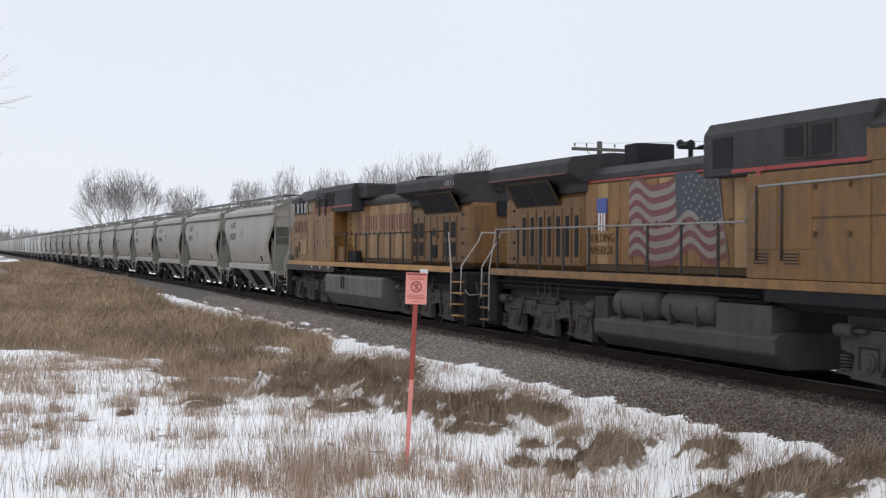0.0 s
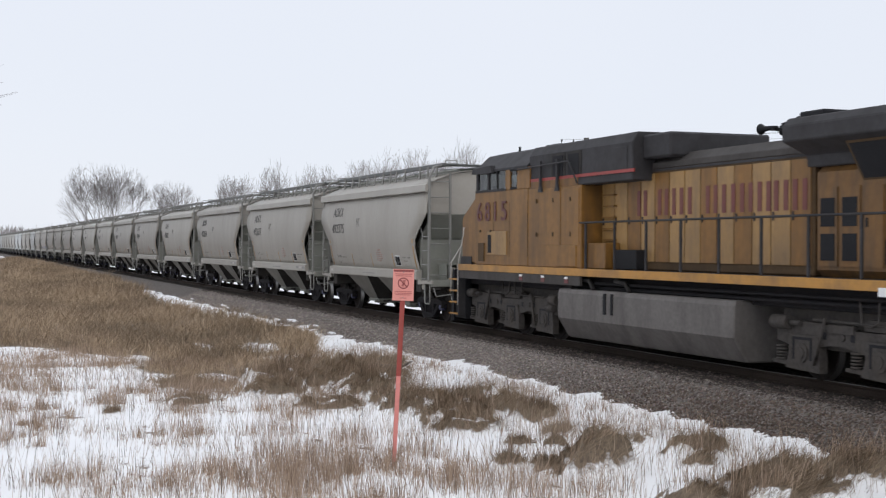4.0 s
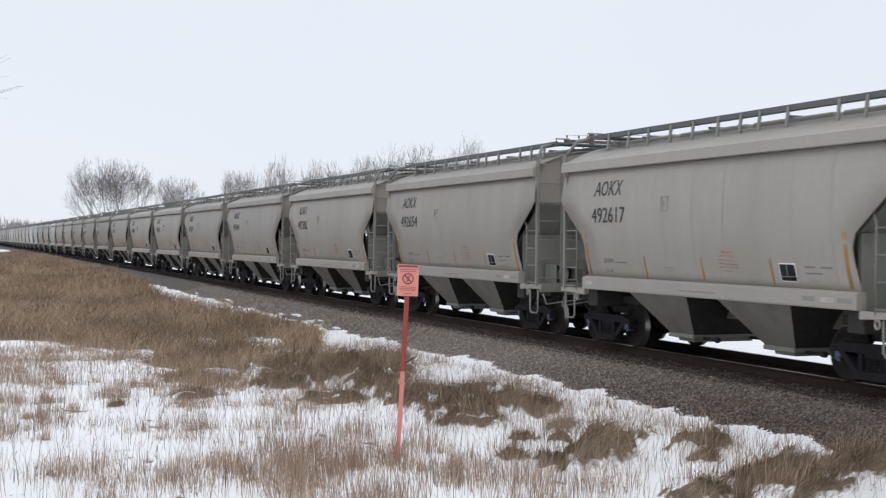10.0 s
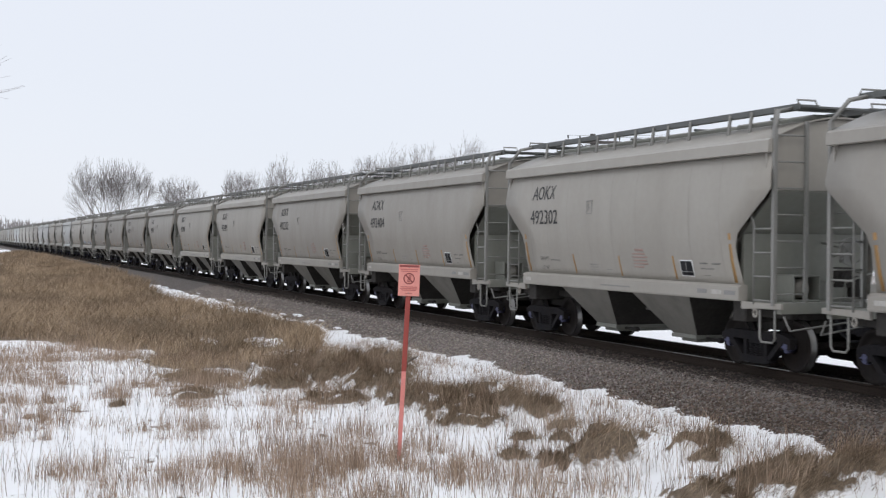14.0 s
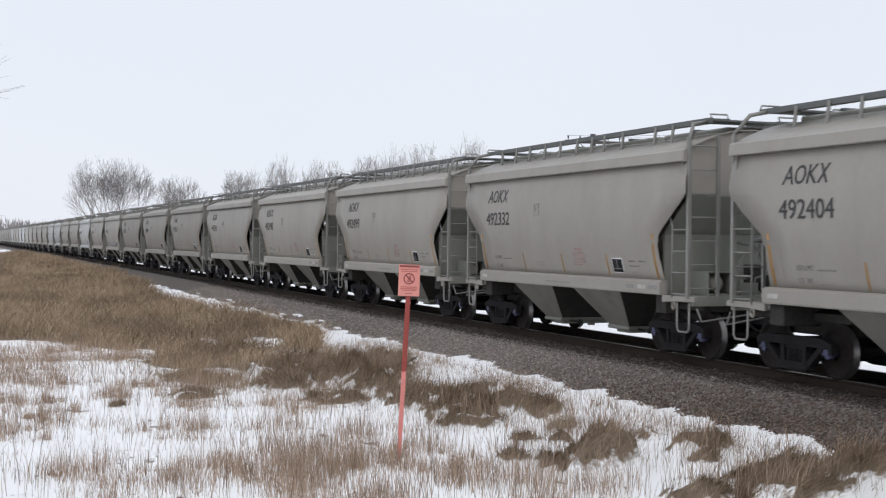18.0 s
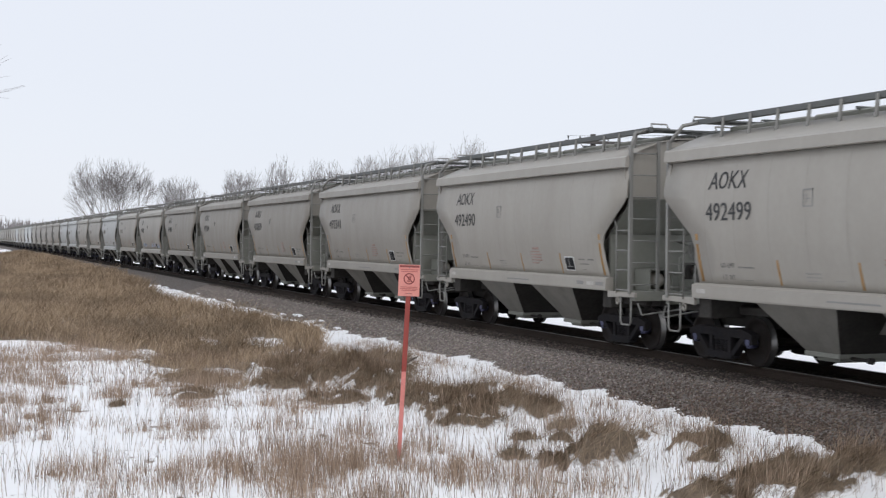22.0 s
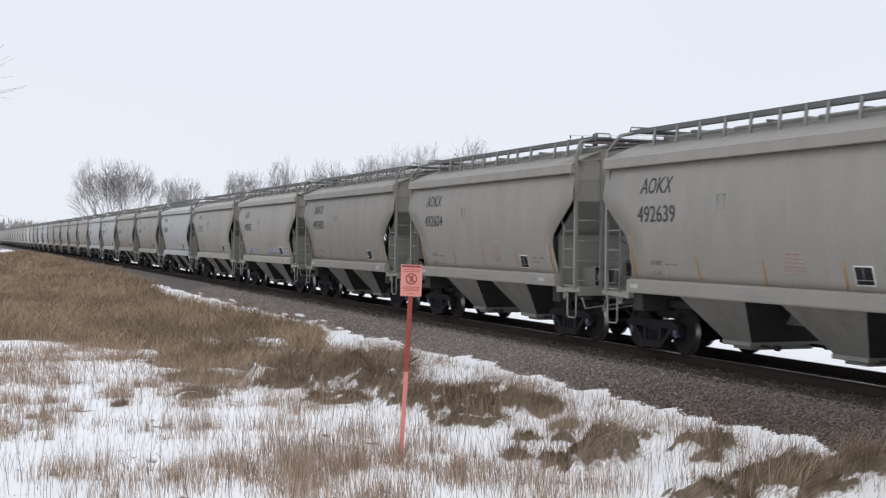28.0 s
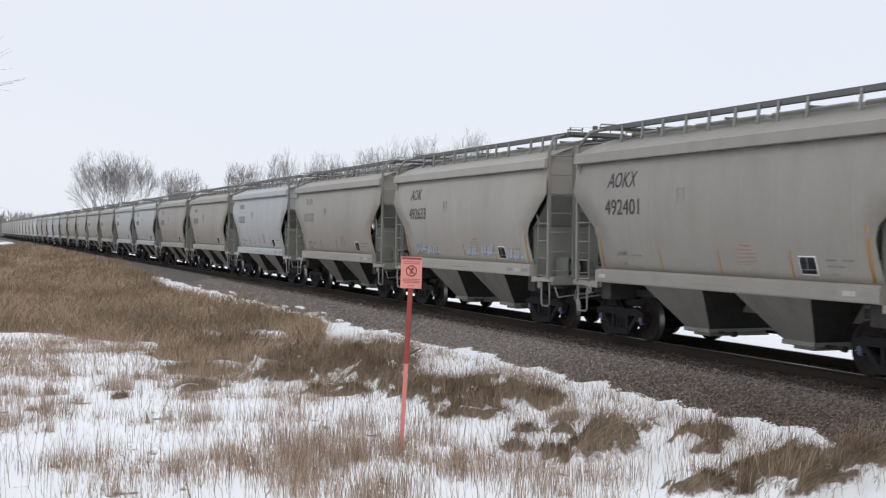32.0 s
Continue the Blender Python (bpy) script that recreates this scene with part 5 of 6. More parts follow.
    L("hood_top", [(-0.95, 3.90), (-0.95, 4.02), (-0.72, 4.20), (0.72, 4.20), (0.95, 4.02), (0.95, 3.90)], h0, c1, M_GREY if lead else M_DUSTY, "", 0.01)
    count = int((c1 - h0) / 0.56)
    for s in (-1, 1):
        for k in range(count):
            y = h0 + 0.06 + k * (c1 - h0 - 0.1) / count
            w = (c1 - h0 - 0.1) / count - 0.03
            door = B("hood_door", [(s * 0.965, s * 0.94, y, y + w, 1.95, 3.80)], M_YELLOW_FADED if (k * 7 + 3) % 5 < (1 if lead else 3) else M_YELLOW, "", 0.006)
            B("door_latch", [(s * 0.985, s * 0.96, y + w - 0.09, y + w - 0.05, 2.75, 2.9)], M_GREY, "", 0, door)
        B("hood_line", [(s * 0.957, s * 0.94, h0, c1, 3.84, 3.89)], M_RED if lead else M_GREY, "thin dividing line")
    B("exhaust_hood", [(-0.48, 0.48, h0 + (1.0 if lead else 0.35), h0 + (1.65 if lead else 1.05), 4.15, 4.70)], M_DARK, "sooty square exhaust outlet", 0.03)
    hy = h0 + (3.0 if lead else 2.0)
    for k, x in enumerate((-0.25, 0.0, 0.25)):
        bm = bmesh.new()
        z, way = 4.52 + 0.08 * (k % 2), 1 if k != 1 else -1
        tube(bm, [(x, d * (hy + 0.1 - 0.1 * way), z), (x, d * (hy + 0.1), z), (x, d * (hy + 0.1 + 0.32 * way), z), (x, d * (hy + 0.1 + 0.42 * way), z)], [0.025, 0.035, 0.055, 0.11], 12)
        part("horn_bell", bm, M_DARK, loco, "dark air horn bell")
    B("horn_bracket", [(-0.04, 0.04, hy + 0.06, hy + 0.14, 4.15, 4.50), (-0.3, 0.3, hy + 0.06, hy + 0.14, 4.46, 4.51)], M_DARK)
    # radiator wings and the rear hood
    r0 = -10.05
    L("radiator_housing", [(-0.98, 3.64), (-1.0, 3.84), (-1.50, 4.06), (-1.50, 4.32), (-1.38, 4.46), (-0.4, 4.58), (0.4, 4.58), (1.38, 4.46), (1.50, 4.32), (1.50, 4.06), (1.0, 3.84), (0.98, 3.64)], r0, h0 + 0.15, M_GREY, "overhanging dark grey radiator housing", 0.02)
    B("rear_hood", [(-0.96, 0.96, -10.15, h0, 1.77, 3.66)], M_YELLOW_OLD, "", 0.12)
    for s in (-1, 1):
        # a slanted yellow panel, the overhang's shade painted in as brown, with two black grilles in it
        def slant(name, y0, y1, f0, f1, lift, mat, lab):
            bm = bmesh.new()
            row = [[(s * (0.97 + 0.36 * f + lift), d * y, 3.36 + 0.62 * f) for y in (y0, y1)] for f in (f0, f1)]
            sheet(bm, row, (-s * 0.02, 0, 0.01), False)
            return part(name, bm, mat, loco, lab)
        slant("slant_panel", r0 + 0.65, h0 - 1.3, 0.0, 1.0, 0.0, M_SEAM, "slanted yellow panel browned for the overhang's shade")
        span = (h0 - 1.4 - (r0 + 0.85)) / 2
        for k in range(2):
            y = r0 + 0.8 + k * (span + 0.09)
            slant("radiator_grille", y, y + span, 0.05, 0.93, 0.012, M_DARK, "slanted black radiator grille")
        n = 7
        w = ((-5.4 if lead else h0) - r0 - 1.1) / n
        for k in range(n):
            y = r0 + 1.0 + k * w
            frame_ = B("side_grille_frame", [(s * 0.985, s * 0.955, y, y + w - 0.1, 1.95, 3.28)], M_YELLOW_OLD)
            if lead:
                B("side_grille", [(s * 0.995, s * 0.96, y + 0.12, y + w - 0.2, 2.1, 3.1)], M_DARK, "black louvred grille", 0, frame_)
            elif k in (0, 1, 5, 6):
                for z0, z1 in ((2.05, 2.5), (2.62, 3.1)):
                    B("side_grille", [(s * 0.995, s * 0.96, y + 0.06, y + w - 0.14, z0, z1)], M_DARK, "black louvred grille", 0, frame_)
            elif k == 3:
                B("side_grille", [(s * 0.995, s * 0.96, y - 0.02, y + w - 0.06, 2.0, 2.4)], M_DARK, "black louvred grille", 0, frame_)
                T("round_gauge", [[(s * 0.98, y + 0.22, 2.8), (s * 1.02, y + 0.22, 2.8)]], 0.13, M_DUSTY, "", 12, frame_)
            elif s * d < 0:
                B("door_latch", [(s * 1.0, s * 0.96, y + w - 0.2, y + w - 0.16, 2.6, 2.75)], M_DARK, "", 0, frame_)
        for k in range(4):
            B("side_latch", [(s * 0.99, s * 0.955, r0 + 0.5, r0 + 0.56, 2.0 + k * 0.42, 2.07 + k * 0.42)], M_DARK)
            B("latch_rib", [(s * 0.968, s * 0.955, r0 + 0.12, r0 + 0.5, 2.02 + k * 0.42, 2.045 + k * 0.42)], M_SEAM)
    B("rear_box", [(-0.15, 0.15, -10.24, -10.1, 3.24, 3.70)], M_DARK, "", 0.03)
    B("headlight_case", [(-0.16, 0.16, -10.2, -9.9, 3.98, 4.44)], M_GREY, "", 0.02)
    for z in (4.10, 4.31):
        bm = bmesh.new()
        tube(bm, [(0, d * -10.15, z), (0, d * -10.23, z)], 0.085, 14)
        part("headlight", bm, M_LAMP, loco, "unlit round headlight")
    if not lead:
        T("roof_grab", [[(-1.2, -8.7, 4.48), (-1.2, -8.7, 4.62), (-1.2, -8.0, 4.62), (-1.2, -8.0, 4.48)]], 0.013, M_GREY)
    # rust-edged seams, hinges and small fittings on the yellow sides
    for s in (-1, 1):
        for y in (c0 + 0.02, c0 + 1.1, c0 + 2.12):
            B("panel_seam", [(s * 1.484, s * 1.475, y - 0.008, y + 0.008, 2.0, 3.4)], M_SEAM)
        if lead:
            B("seam_line", [(s * 1.484, s * 1.475, c0 - 2.0, f - 0.25, 2.82, 2.845)], M_SEAM)
        B("red_edge", [(s * 1.508, s * 1.495, r0, h0 if lead else r0 + 1.0, 4.055, 4.09)], M_LETTER_RED)
        for y in (c0 - 0.5, c0 - 1.4, c0 - 2.3):
            for z in (2.5, 3.3):
                B("hinge", [(s * 1.496, s * 1.48, y - 0.03, y + 0.03, z, z + 0.10)], M_SEAM)
        for y in (f - 0.35, f - 1.05):
            T("door_knob", [[(s * 1.49, y, 2.66), (s * 1.515, y, 2.66)]], 0.03, M_DARK)
    # handrails
    for s in (-1, 1):
        hi = c1 + 0.15 if not lead else c1 - 0.05
        top = 2.80
        path = [(s * 1.46, -9.65, top), (s * 1.46, hi, top)]
        if lead:
            path += [(s * 1.48, hi + 0.45, 3.42), (s * 1.50, c0 + 0.9, 3.46)]
        T("handrail", [path], 0.022, M_RAILING if lead else M_GREY, "long side handrail")
        ys = list(np.arange(-9.5, hi, 1.32))
        for y in ys:
            B("stanchion", [(s * 1.48, s * 1.44, y - 0.025, y + 0.025, 1.6, top)], M_GREY)
        if lead:
            for y in (c1 + 0.35, c1 + 1.1):
                T("body_grab", [[(s * 1.50, y, 3.42), (s * 1.50, y, 2.1)]], 0.024, M_GREY)
        else:
            T("upper_handrail", [[(s * 1.52, f - 2.75, 4.05), (s * 1.54, f - 2.75, 4.16), (s * 1.54, c1 + 0.5, 4.22), (s * 1.52, c1 + 0.1, 3.7)]], 0.02, M_GREY)
    # marks on the side towards the road
    if not lead:
        for k, digit in enumerate("6815"):
            letters("cab_digit", digit, 0.075 if digit == "1" else 0.33, 0.50, M_NUMBER, loco, -1.492, f - 0.10 - k * 0.53 - (0.1 if digit == "1" else 0), 2.92, "large dark red numeral", 0, 0.0, 0.01, None, 0.035)
        B("upper_panel", [(-1.458, -1.43, c1 + 0.2, c0, 3.655, 3.83)], M_YELLOW_OLD, "grime-darkened upper panel", 0.004)
        for y in (c0 - 0.75, c0 - 1.65):
            P("upper_post", [(y - 0.1, 3.56), (y + 0.1, 3.56), (y + 0.03, 3.72), (y + 0.03, 4.3), (y - 0.03, 4.3), (y - 0.03, 3.72)], -1.53, -1.475, M_GREY)
        letters("hood_number", "6815", 0.80, 0.16, M_RAILING, loco, -1.506, -9.4, 4.12, "small white road number", 0, 0.0, 0.006)
        for y in (3.2, 4.45, 5.7):
            B("reflector_plate", [(-1.50, -1.485, y, y + 0.16, 1.52, 1.57)], M_WHITE)
            B("red_reflector", [(-1.50, -1.485, y - 0.02, y + 0.17, 1.42, 1.517)], M_FLAG_RED)
        # a line of red painted marks, kept as plain upright bars
        y, z0, z1 = 0.95, 2.92, 3.46
        for w in (0.40, -0.30, 0.13, 0.42, 0.44, -0.36, 0.40, 0.44, 0.40, 0.13, 0.36, 0.13, 0.40):
            if w < 0:
                y += w
                continue
            bm = bmesh.new()
            box(bm, -0.975, -0.966, y - min(w, 0.13), y, z0, z1)
            if w > 0.2:
                box(bm, -0.975, -0.966, y - w, y - w + 0.13, z0, z1)
            part("red_bar", bm, M_LETTER_RED, loco, "faded red painted bars")
            y -= w * 1.06 + 0.13
        B("tool_box", [(-1.35, -0.97, c1 - 0.9, c1 - 0.1, 1.77, 2.35)], M_BODY, "", 0.02)
        B("battery_step", [(-1.2, -0.97, c1 - 2.0, c1 - 1.0, 1.77, 2.2)], M_DARK, "", 0.02)
        B("hood_ladder", [(-1.05, -0.97, c1 - 0.75, c1 - 0.2, 2.4 + k * 0.25, 2.43 + k * 0.25) for k in range(5)], M_BODY)
        B("builder_plate", [(-1.506, -1.49, -8.0, -7.3, 1.52, 1.66)], M_WHITE)
        B("horn_sand_box", [(-1.50, -1.2, c1 + 0.2, c1 + 1.0, 1.8, 2.3)], M_BODY, "", 0.02)
    else:
        bm = bmesh.new()
        prism(bm, [(d * 2.0, 3.58), (d * 2.35, 3.62), (d * 2.25, 3.74), (d * 2.6, 3.78), (d * 2.6, 3.70), (d * 2.42, 3.68), (d * 2.5, 3.56), (d * 2.0, 3.52)], -1.478, -1.46)
        part("red_zigzag", bm, M_RED, loco, "red stepped end of the dividing line")
        # a waving flag painted on the doors: thirteen bands and a field of small marks
        ya, yb = -3.25, 0.35   # from its free edge to its staff, towards the cab
        top, low = 3.80, 2.05
        def wave(u):
            return 0.15 * math.sin(u * 11.5 + 0.5) + 0.05 * math.sin(u * 21) - 0.10 * (1 - u)
        bm_b = bmesh.new()
        steps = 28
        for k in range(13):
            bm = bmesh.new()
            u1 = 1.0 if k >= 7 else 0.56
            for i in range(int(steps * u1)):
                u, v = i / steps, (i + 1) / steps
                pts = []
                for w_, zz in ((u, k), (v, k), (v, k + 1), (u, k + 1)):
                    yy = ya + (yb - ya) * w_ + 0.25 * w_ * zz / 13
                    z = top - (top - low) * zz / 13 + wave(w_) + 0.12 * w_
                    pts.append(bm.verts.new((-0.972, d * yy, min(z, 3.88))))
                bm.faces.new(pts)
            bmesh.ops.remove_doubles(bm, verts=bm.verts[:], dist=0.0001)
            part("flag_band", bm, M_FLAG_WHITE if k % 2 else M_FLAG_RED, loco, "faded white painted flag band" if k % 2 else "faded red painted flag band")
        for i in range(int(steps * 0.56), steps):
            u, v = i / steps, (i + 1) / steps
            pts = []
            for w_, zz in ((u, 0), (v, 0), (v, 7), (u, 7)):
                yy = ya + (yb - ya) * w_ + 0.25 * w_ * zz / 13
                z = top - (top - low) * zz / 13 + wave(w_) + 0.12 * w_
                pts.append(bm_b.verts.new((-0.973, d * yy, min(z, 3.88))))
            bm_b.faces.new(pts)
        part("flag_field", bm_b, M_FLAG_BLUE, loco, "faded blue painted flag field")
        bm = bmesh.new()
        for r in range(6):
            for c in range(7):
                u = 0.60 + 0.055 * c + (0.025 if r % 2 else 0)
                yy = ya + (yb - ya) * u + 0.12
                z = top - 0.11 - r * 0.15 + wave(u) + 0.12 * u
                if z < 3.84:
                    m = pose(-0.976, d * yy, z)
                    v = [bm.verts.new(m @ Vector((0, 0.035 * math.cos(a), 0.035 * math.sin(a)))) for a in (1.57, 2.83, 4.08, 5.34, 6.6)]
                    bm.faces.new(v)
        tagged(part("flag_stars", bm, M_FLAG_WHITE, loco), "small faded white painted stars", kind="stuff")
        T("flag_staff", [[(-0.975, yb - 0.1, 3.86), (-0.975, yb + 0.35, 2.0)]], 0.016, M_FLAG_WHITE)
        # shield: blue chief over red and white pales, left without words
        ys = -4.5
        B("shield_chief", [(-0.998, -0.97, ys - 0.24, ys + 0.24, 3.12, 3.46)], M_SHIELD_BLUE, "blue emblem panel", 0.005)
        for k in range(7):
            B("shield_pale", [(-0.998, -0.97, ys - 0.23 + k * 0.066, ys - 0.23 + k * 0.066 + 0.062, 2.70 + 0.012 * abs(k - 3), 3.115)], M_WHITE if k % 2 else M_FLAG_RED)
        letters("slogan_upper", "BUILDING", 1.2, 0.2, M_SEAM, loco, -0.972, -(-5.16) if d < 0 else -3.9, 2.45, "weathered dark slogan lettering", 0, 0.0, 0.01)
        letters("slogan_lower", "AMERICA", 1.14, 0.2, M_SEAM, loco, -0.972, -(-5.13) if d < 0 else -3.9, 2.17, "weathered dark slogan lettering", 0, 0.0, 0.01)
    for y in (-7.0, 7.0):
        loco_truck(loco, d * y)
    return loco


TRAILING = build_loco(1, "weathered yellow diesel locomotive with dark grey roof, numbered 6815", 8.7, -5.0, False)
LEAD = build_loco(-1, "weathered yellow diesel locomotive with a faded flag painted on its hood", 8.7, -5.4, True)
VEHICLES.append((TRAILING, -9.05))
VEHICLES.append((LEAD, -31.85))


# ---- warning sign ----
def build_sign():
    x, y = 6.23, 18.07
    sign = empty("warning_sign", "faded red prohibition sign on a leaning red post in the snow", "sign", m=pose(x, y, ground_z(x, y) - 0.02, 0, 0, -20.0))
    lean = 0.0165 * 3.0
    def at(z):
        return lean * z
    bm = bmesh.new()
    def post(z0, z1, w0, w1):
        a = [bm.verts.new((at(z0) + sx * w0, sy, z0)) for sx, sy in ((-1, -0.02), (1, -0.02), (1, 0.02), (-1, 0.02))]
        b = [bm.verts.new((at(z1) + sx * w1, sy, z1)) for sx, sy in ((-1, -0.02), (1, -0.02), (1, 0.02), (-1, 0.02))]
        for i in range(4):
            bm.faces.new((a[i], a[(i + 1) % 4], b[(i + 1) % 4], b[i]))
        bm.faces.new(a[::-1])
        bm.faces.new(b)
    post(-0.25, 1.36, 0.030, 0.034)
    part("lower_post", bm, M_POST_PALE, sign, "sun-faded pink lower post", 0.006)
    bm = bmesh.new()
    post(1.36, 2.62, 0.037, 0.037)
    part("upper_post", bm, M_POST_DARK, sign, "dark red upper post", 0.006)
    bm = bmesh.new()
    m = pose(at(2.72), -0.035, 2.72, 0, 1.6, 0)
    box(bm, -0.158, 0.158, -0.006, 0.006, -0.235, 0.235, m)
    panel = part("panel", bm, M_SIGN, sign, "faded red sheet panel", 0.003)
    def bar(x0, x1, z0, z1):
        bm = bmesh.new()
        box(bm, x0, x1, -0.010, -0.007, z0, z1, m)
        part("text_bar", bm, M_SIGN_INK if z0 > 0.19 else M_SIGN_PRINT, panel, "dark red line of small print")
    bar(-0.145, 0.145, 0.195, 0.225)
    for z, w in ((0.155, 0.13), (0.128, 0.12), (-0.105, 0.125), (-0.130, 0.13), (-0.152, 0.11), (-0.2, 0.05)):
        bar(-w, w, z, z + 0.012)
    bm = bmesh.new()
    for k in range(24):
        a, b = 2 * math.pi * k / 24, 2 * math.pi * (k + 1) / 24
        v = [bm.verts.new(m @ Vector((r * math.cos(t), -0.011, 0.025 + r * math.sin(t)))) for r, t in ((0.068, a), (0.068, b), (0.085, b), (0.085, a))]
        bm.faces.new(v)
    box(bm, -0.072, 0.072, -0.0125, -0.0105, -0.009, 0.009, m @ pose(0, 0, 0.025, 0, 45, 0))
    for k in range(5):
        box(bm, -0.03 + 0.006 * k, 0.012 + 0.006 * k, -0.0118, -0.0098, -0.02 + k * 0.02, -0.008 + k * 0.02, m)
    part("prohibition_ring", bm, M_SIGN_INK, panel, "dark barred ring symbol")
    for z in (-0.19, 0.19):
        bm = bmesh.new()
        tube(bm, [m @ Vector((0, -0.006, z)), m @ Vector((0, -0.016, z))], 0.008, 8)
        part("bolt", bm, M_RAILING, panel)


build_sign()


# ---- bare trees ----
def branch(out, rng, p, d, length, r, level, top, spread=1.0, crown=None):
    """A limb that forks again and again, each fork turning up towards the light."""
    n = 3 if level < 2 else 2
    pts, rad = [p], [r]
    end = r * 0.66
    for i in range(n):
        d = (d + Vector((rng.gauss(0, 0.07), rng.gauss(0, 0.07), rng.gauss(0.035, 0.04)))).normalized()
        pts.append(pts[-1] + d * (length / n))
        rad.append(r + (end - r) * (i + 1) / n)
    if crown and level > 1:
        # twigs end where the rounded crown ends
        wide, high = crown
        q = pts[-1]
        if math.hypot(math.hypot(q.x, q.y) / wide, (q.z - 0.52 * high) / (0.48 * high)) > rng.uniform(0.88, 1.06):
            return
    out[0 if level == 0 else 1 if level < 3 else 2].append((pts, rad))
    if level == top:
        return
    kids = 3 if rng.random() < (0.6 if level < 2 else 0.4) else 2
    a0 = rng.uniform(0, 6.28)
    u = d.orthogonal().normalized()
    v = d.cross(u)
    for k in range(kids):
        a = a0 + 6.283 * (k + rng.uniform(-0.2, 0.2)) / kids
        turn = spread * (rng.uniform(0.1, 0.27) if k == 0 else rng.uniform(0.28, 0.52))
        dd = (d * math.cos(turn) + (u * math.cos(a) + v * math.sin(a)) * math.sin(turn) + Vector((0, 0, 0.085))).normalized()
        f = 1.0 if k == 0 else rng.uniform(0.55, 1.0)
        i = min(n - 1, int(f * n))
        q = pts[i].lerp(pts[i + 1], min(1.0, f * n - i))
        branch(out, rng, q, dd, length * rng.uniform(0.74, 0.88), end * (0.85 if k == 0 else 0.68), level + 1, top, spread, crown)


def build_tree(seed, height, stems, fan, label, m, twig=0.006, reach=(), wide=0.0):
    rng = random.Random(seed)
    out = [[], [], []]
    for k in range(stems):
        a = 2 * math.pi * (k + rng.random() * 0.6) / stems
        lean = fan * (0.35 + 0.65 * (k % 3 + rng.random()) / 3) if stems > 1 else 0.05
        d = Vector((math.sin(lean) * math.cos(a), math.sin(lean) * math.sin(a), math.cos(lean)))
        branch(out, rng, Vector((0.25 * math.cos(a), 0.25 * math.sin(a), -0.2)), d, height * (rng.uniform(0.19, 0.23) if wide else rng.uniform(0.25, 0.29)), 0.011 * height, 0, 7 if wide else 6, 1.25 if wide else 1.0, (wide, height) if wide else None)
    for z, length in reach:
        d = Vector((CS, -SN, -0.26)).normalized()
        branch(out, rng, Vector((0, 0, z)), d, length * 0.5, 0.016, 3, 6, 0.8)
    tree = empty("bare_tree", label, "tree", m=m)
    for name, level, sides, mat in (("trunk", 0, 7, M_BARK), ("limb_crown", 1, 4, M_BARK), ("twig_crown", 2, 3, M_TWIG)):
        verts, faces = [], []
        for pts, rad in out[level]:
            for i, (q, w) in enumerate(zip(pts, rad)):
                d = (pts[min(i + 1, len(pts) - 1)] - pts[max(i - 1, 0)]).normalized()
                u = d.cross(Vector((0.3, 1, 0.2))).normalized() * max(w, twig)
                v = d.cross(u)
                k0 = len(verts)
                verts.extend(q + u * math.cos(6.2832 * k / sides) + v * math.sin(6.2832 * k / sides) for k in range(sides))
                if i:
                    faces.extend((k0 - sides + k, k0 - sides + (k + 1) % sides, k0 + (k + 1) % sides, k0 + k) for k in range(sides))
        me = bpy.data.meshes.new(name)
        me.from_pydata(verts, [], faces)
        me.materials.append(mat)
        piece(name, me, tree)
    return tree


FARSIDE = -0.95
# seed, height, half width, stems, fan, x, y
TREES = [(101, 17.0, 7.3, 5, 0.5, 22.2, 196.0), (102, 15.0, 4.7, 4, 0.42, 31.9, 193.0), (104, 15.0, 3.0, 4, 0.28, 35.2, 165.0), (105, 14.8, 3.0, 4, 0.28, 39.1, 160.0)]
for k in range(13):
    # a line of slighter trees that draws nearer and taller along the far side
    TREES.append((140 + k, 12.0 + 0.25 * k + (0.5, -0.3, 0.2, -0.1)[k % 4], 2.1 + 0.25 * (k % 3), 4, 0.35, 34.4 + 0.98 * k, 126.0 - 1.15 * k))
for seed, h, wide, stems, fan, x, y in TREES:
    build_tree(seed, h, stems, fan, "leafless spreading tree with many upright stems behind the train" if wide > 4 else "leafless upright tree with fine twigs behind the train", pose(x, y, FARSIDE), 0.0125 if y > 150 else 0.009, (), wide)
# a tree beside the road whose outer twigs reach into view
build_tree(131, 5.4, 1, 0.1, "slender leafless roadside tree with drooping outer twigs", pose(-3.6, 33.4, -1.0), 0.003, ((7.4, 3.7), (7.1, 3.5), (6.7, 3.6), (6.3, 3.5), (4.4, 3.4)))


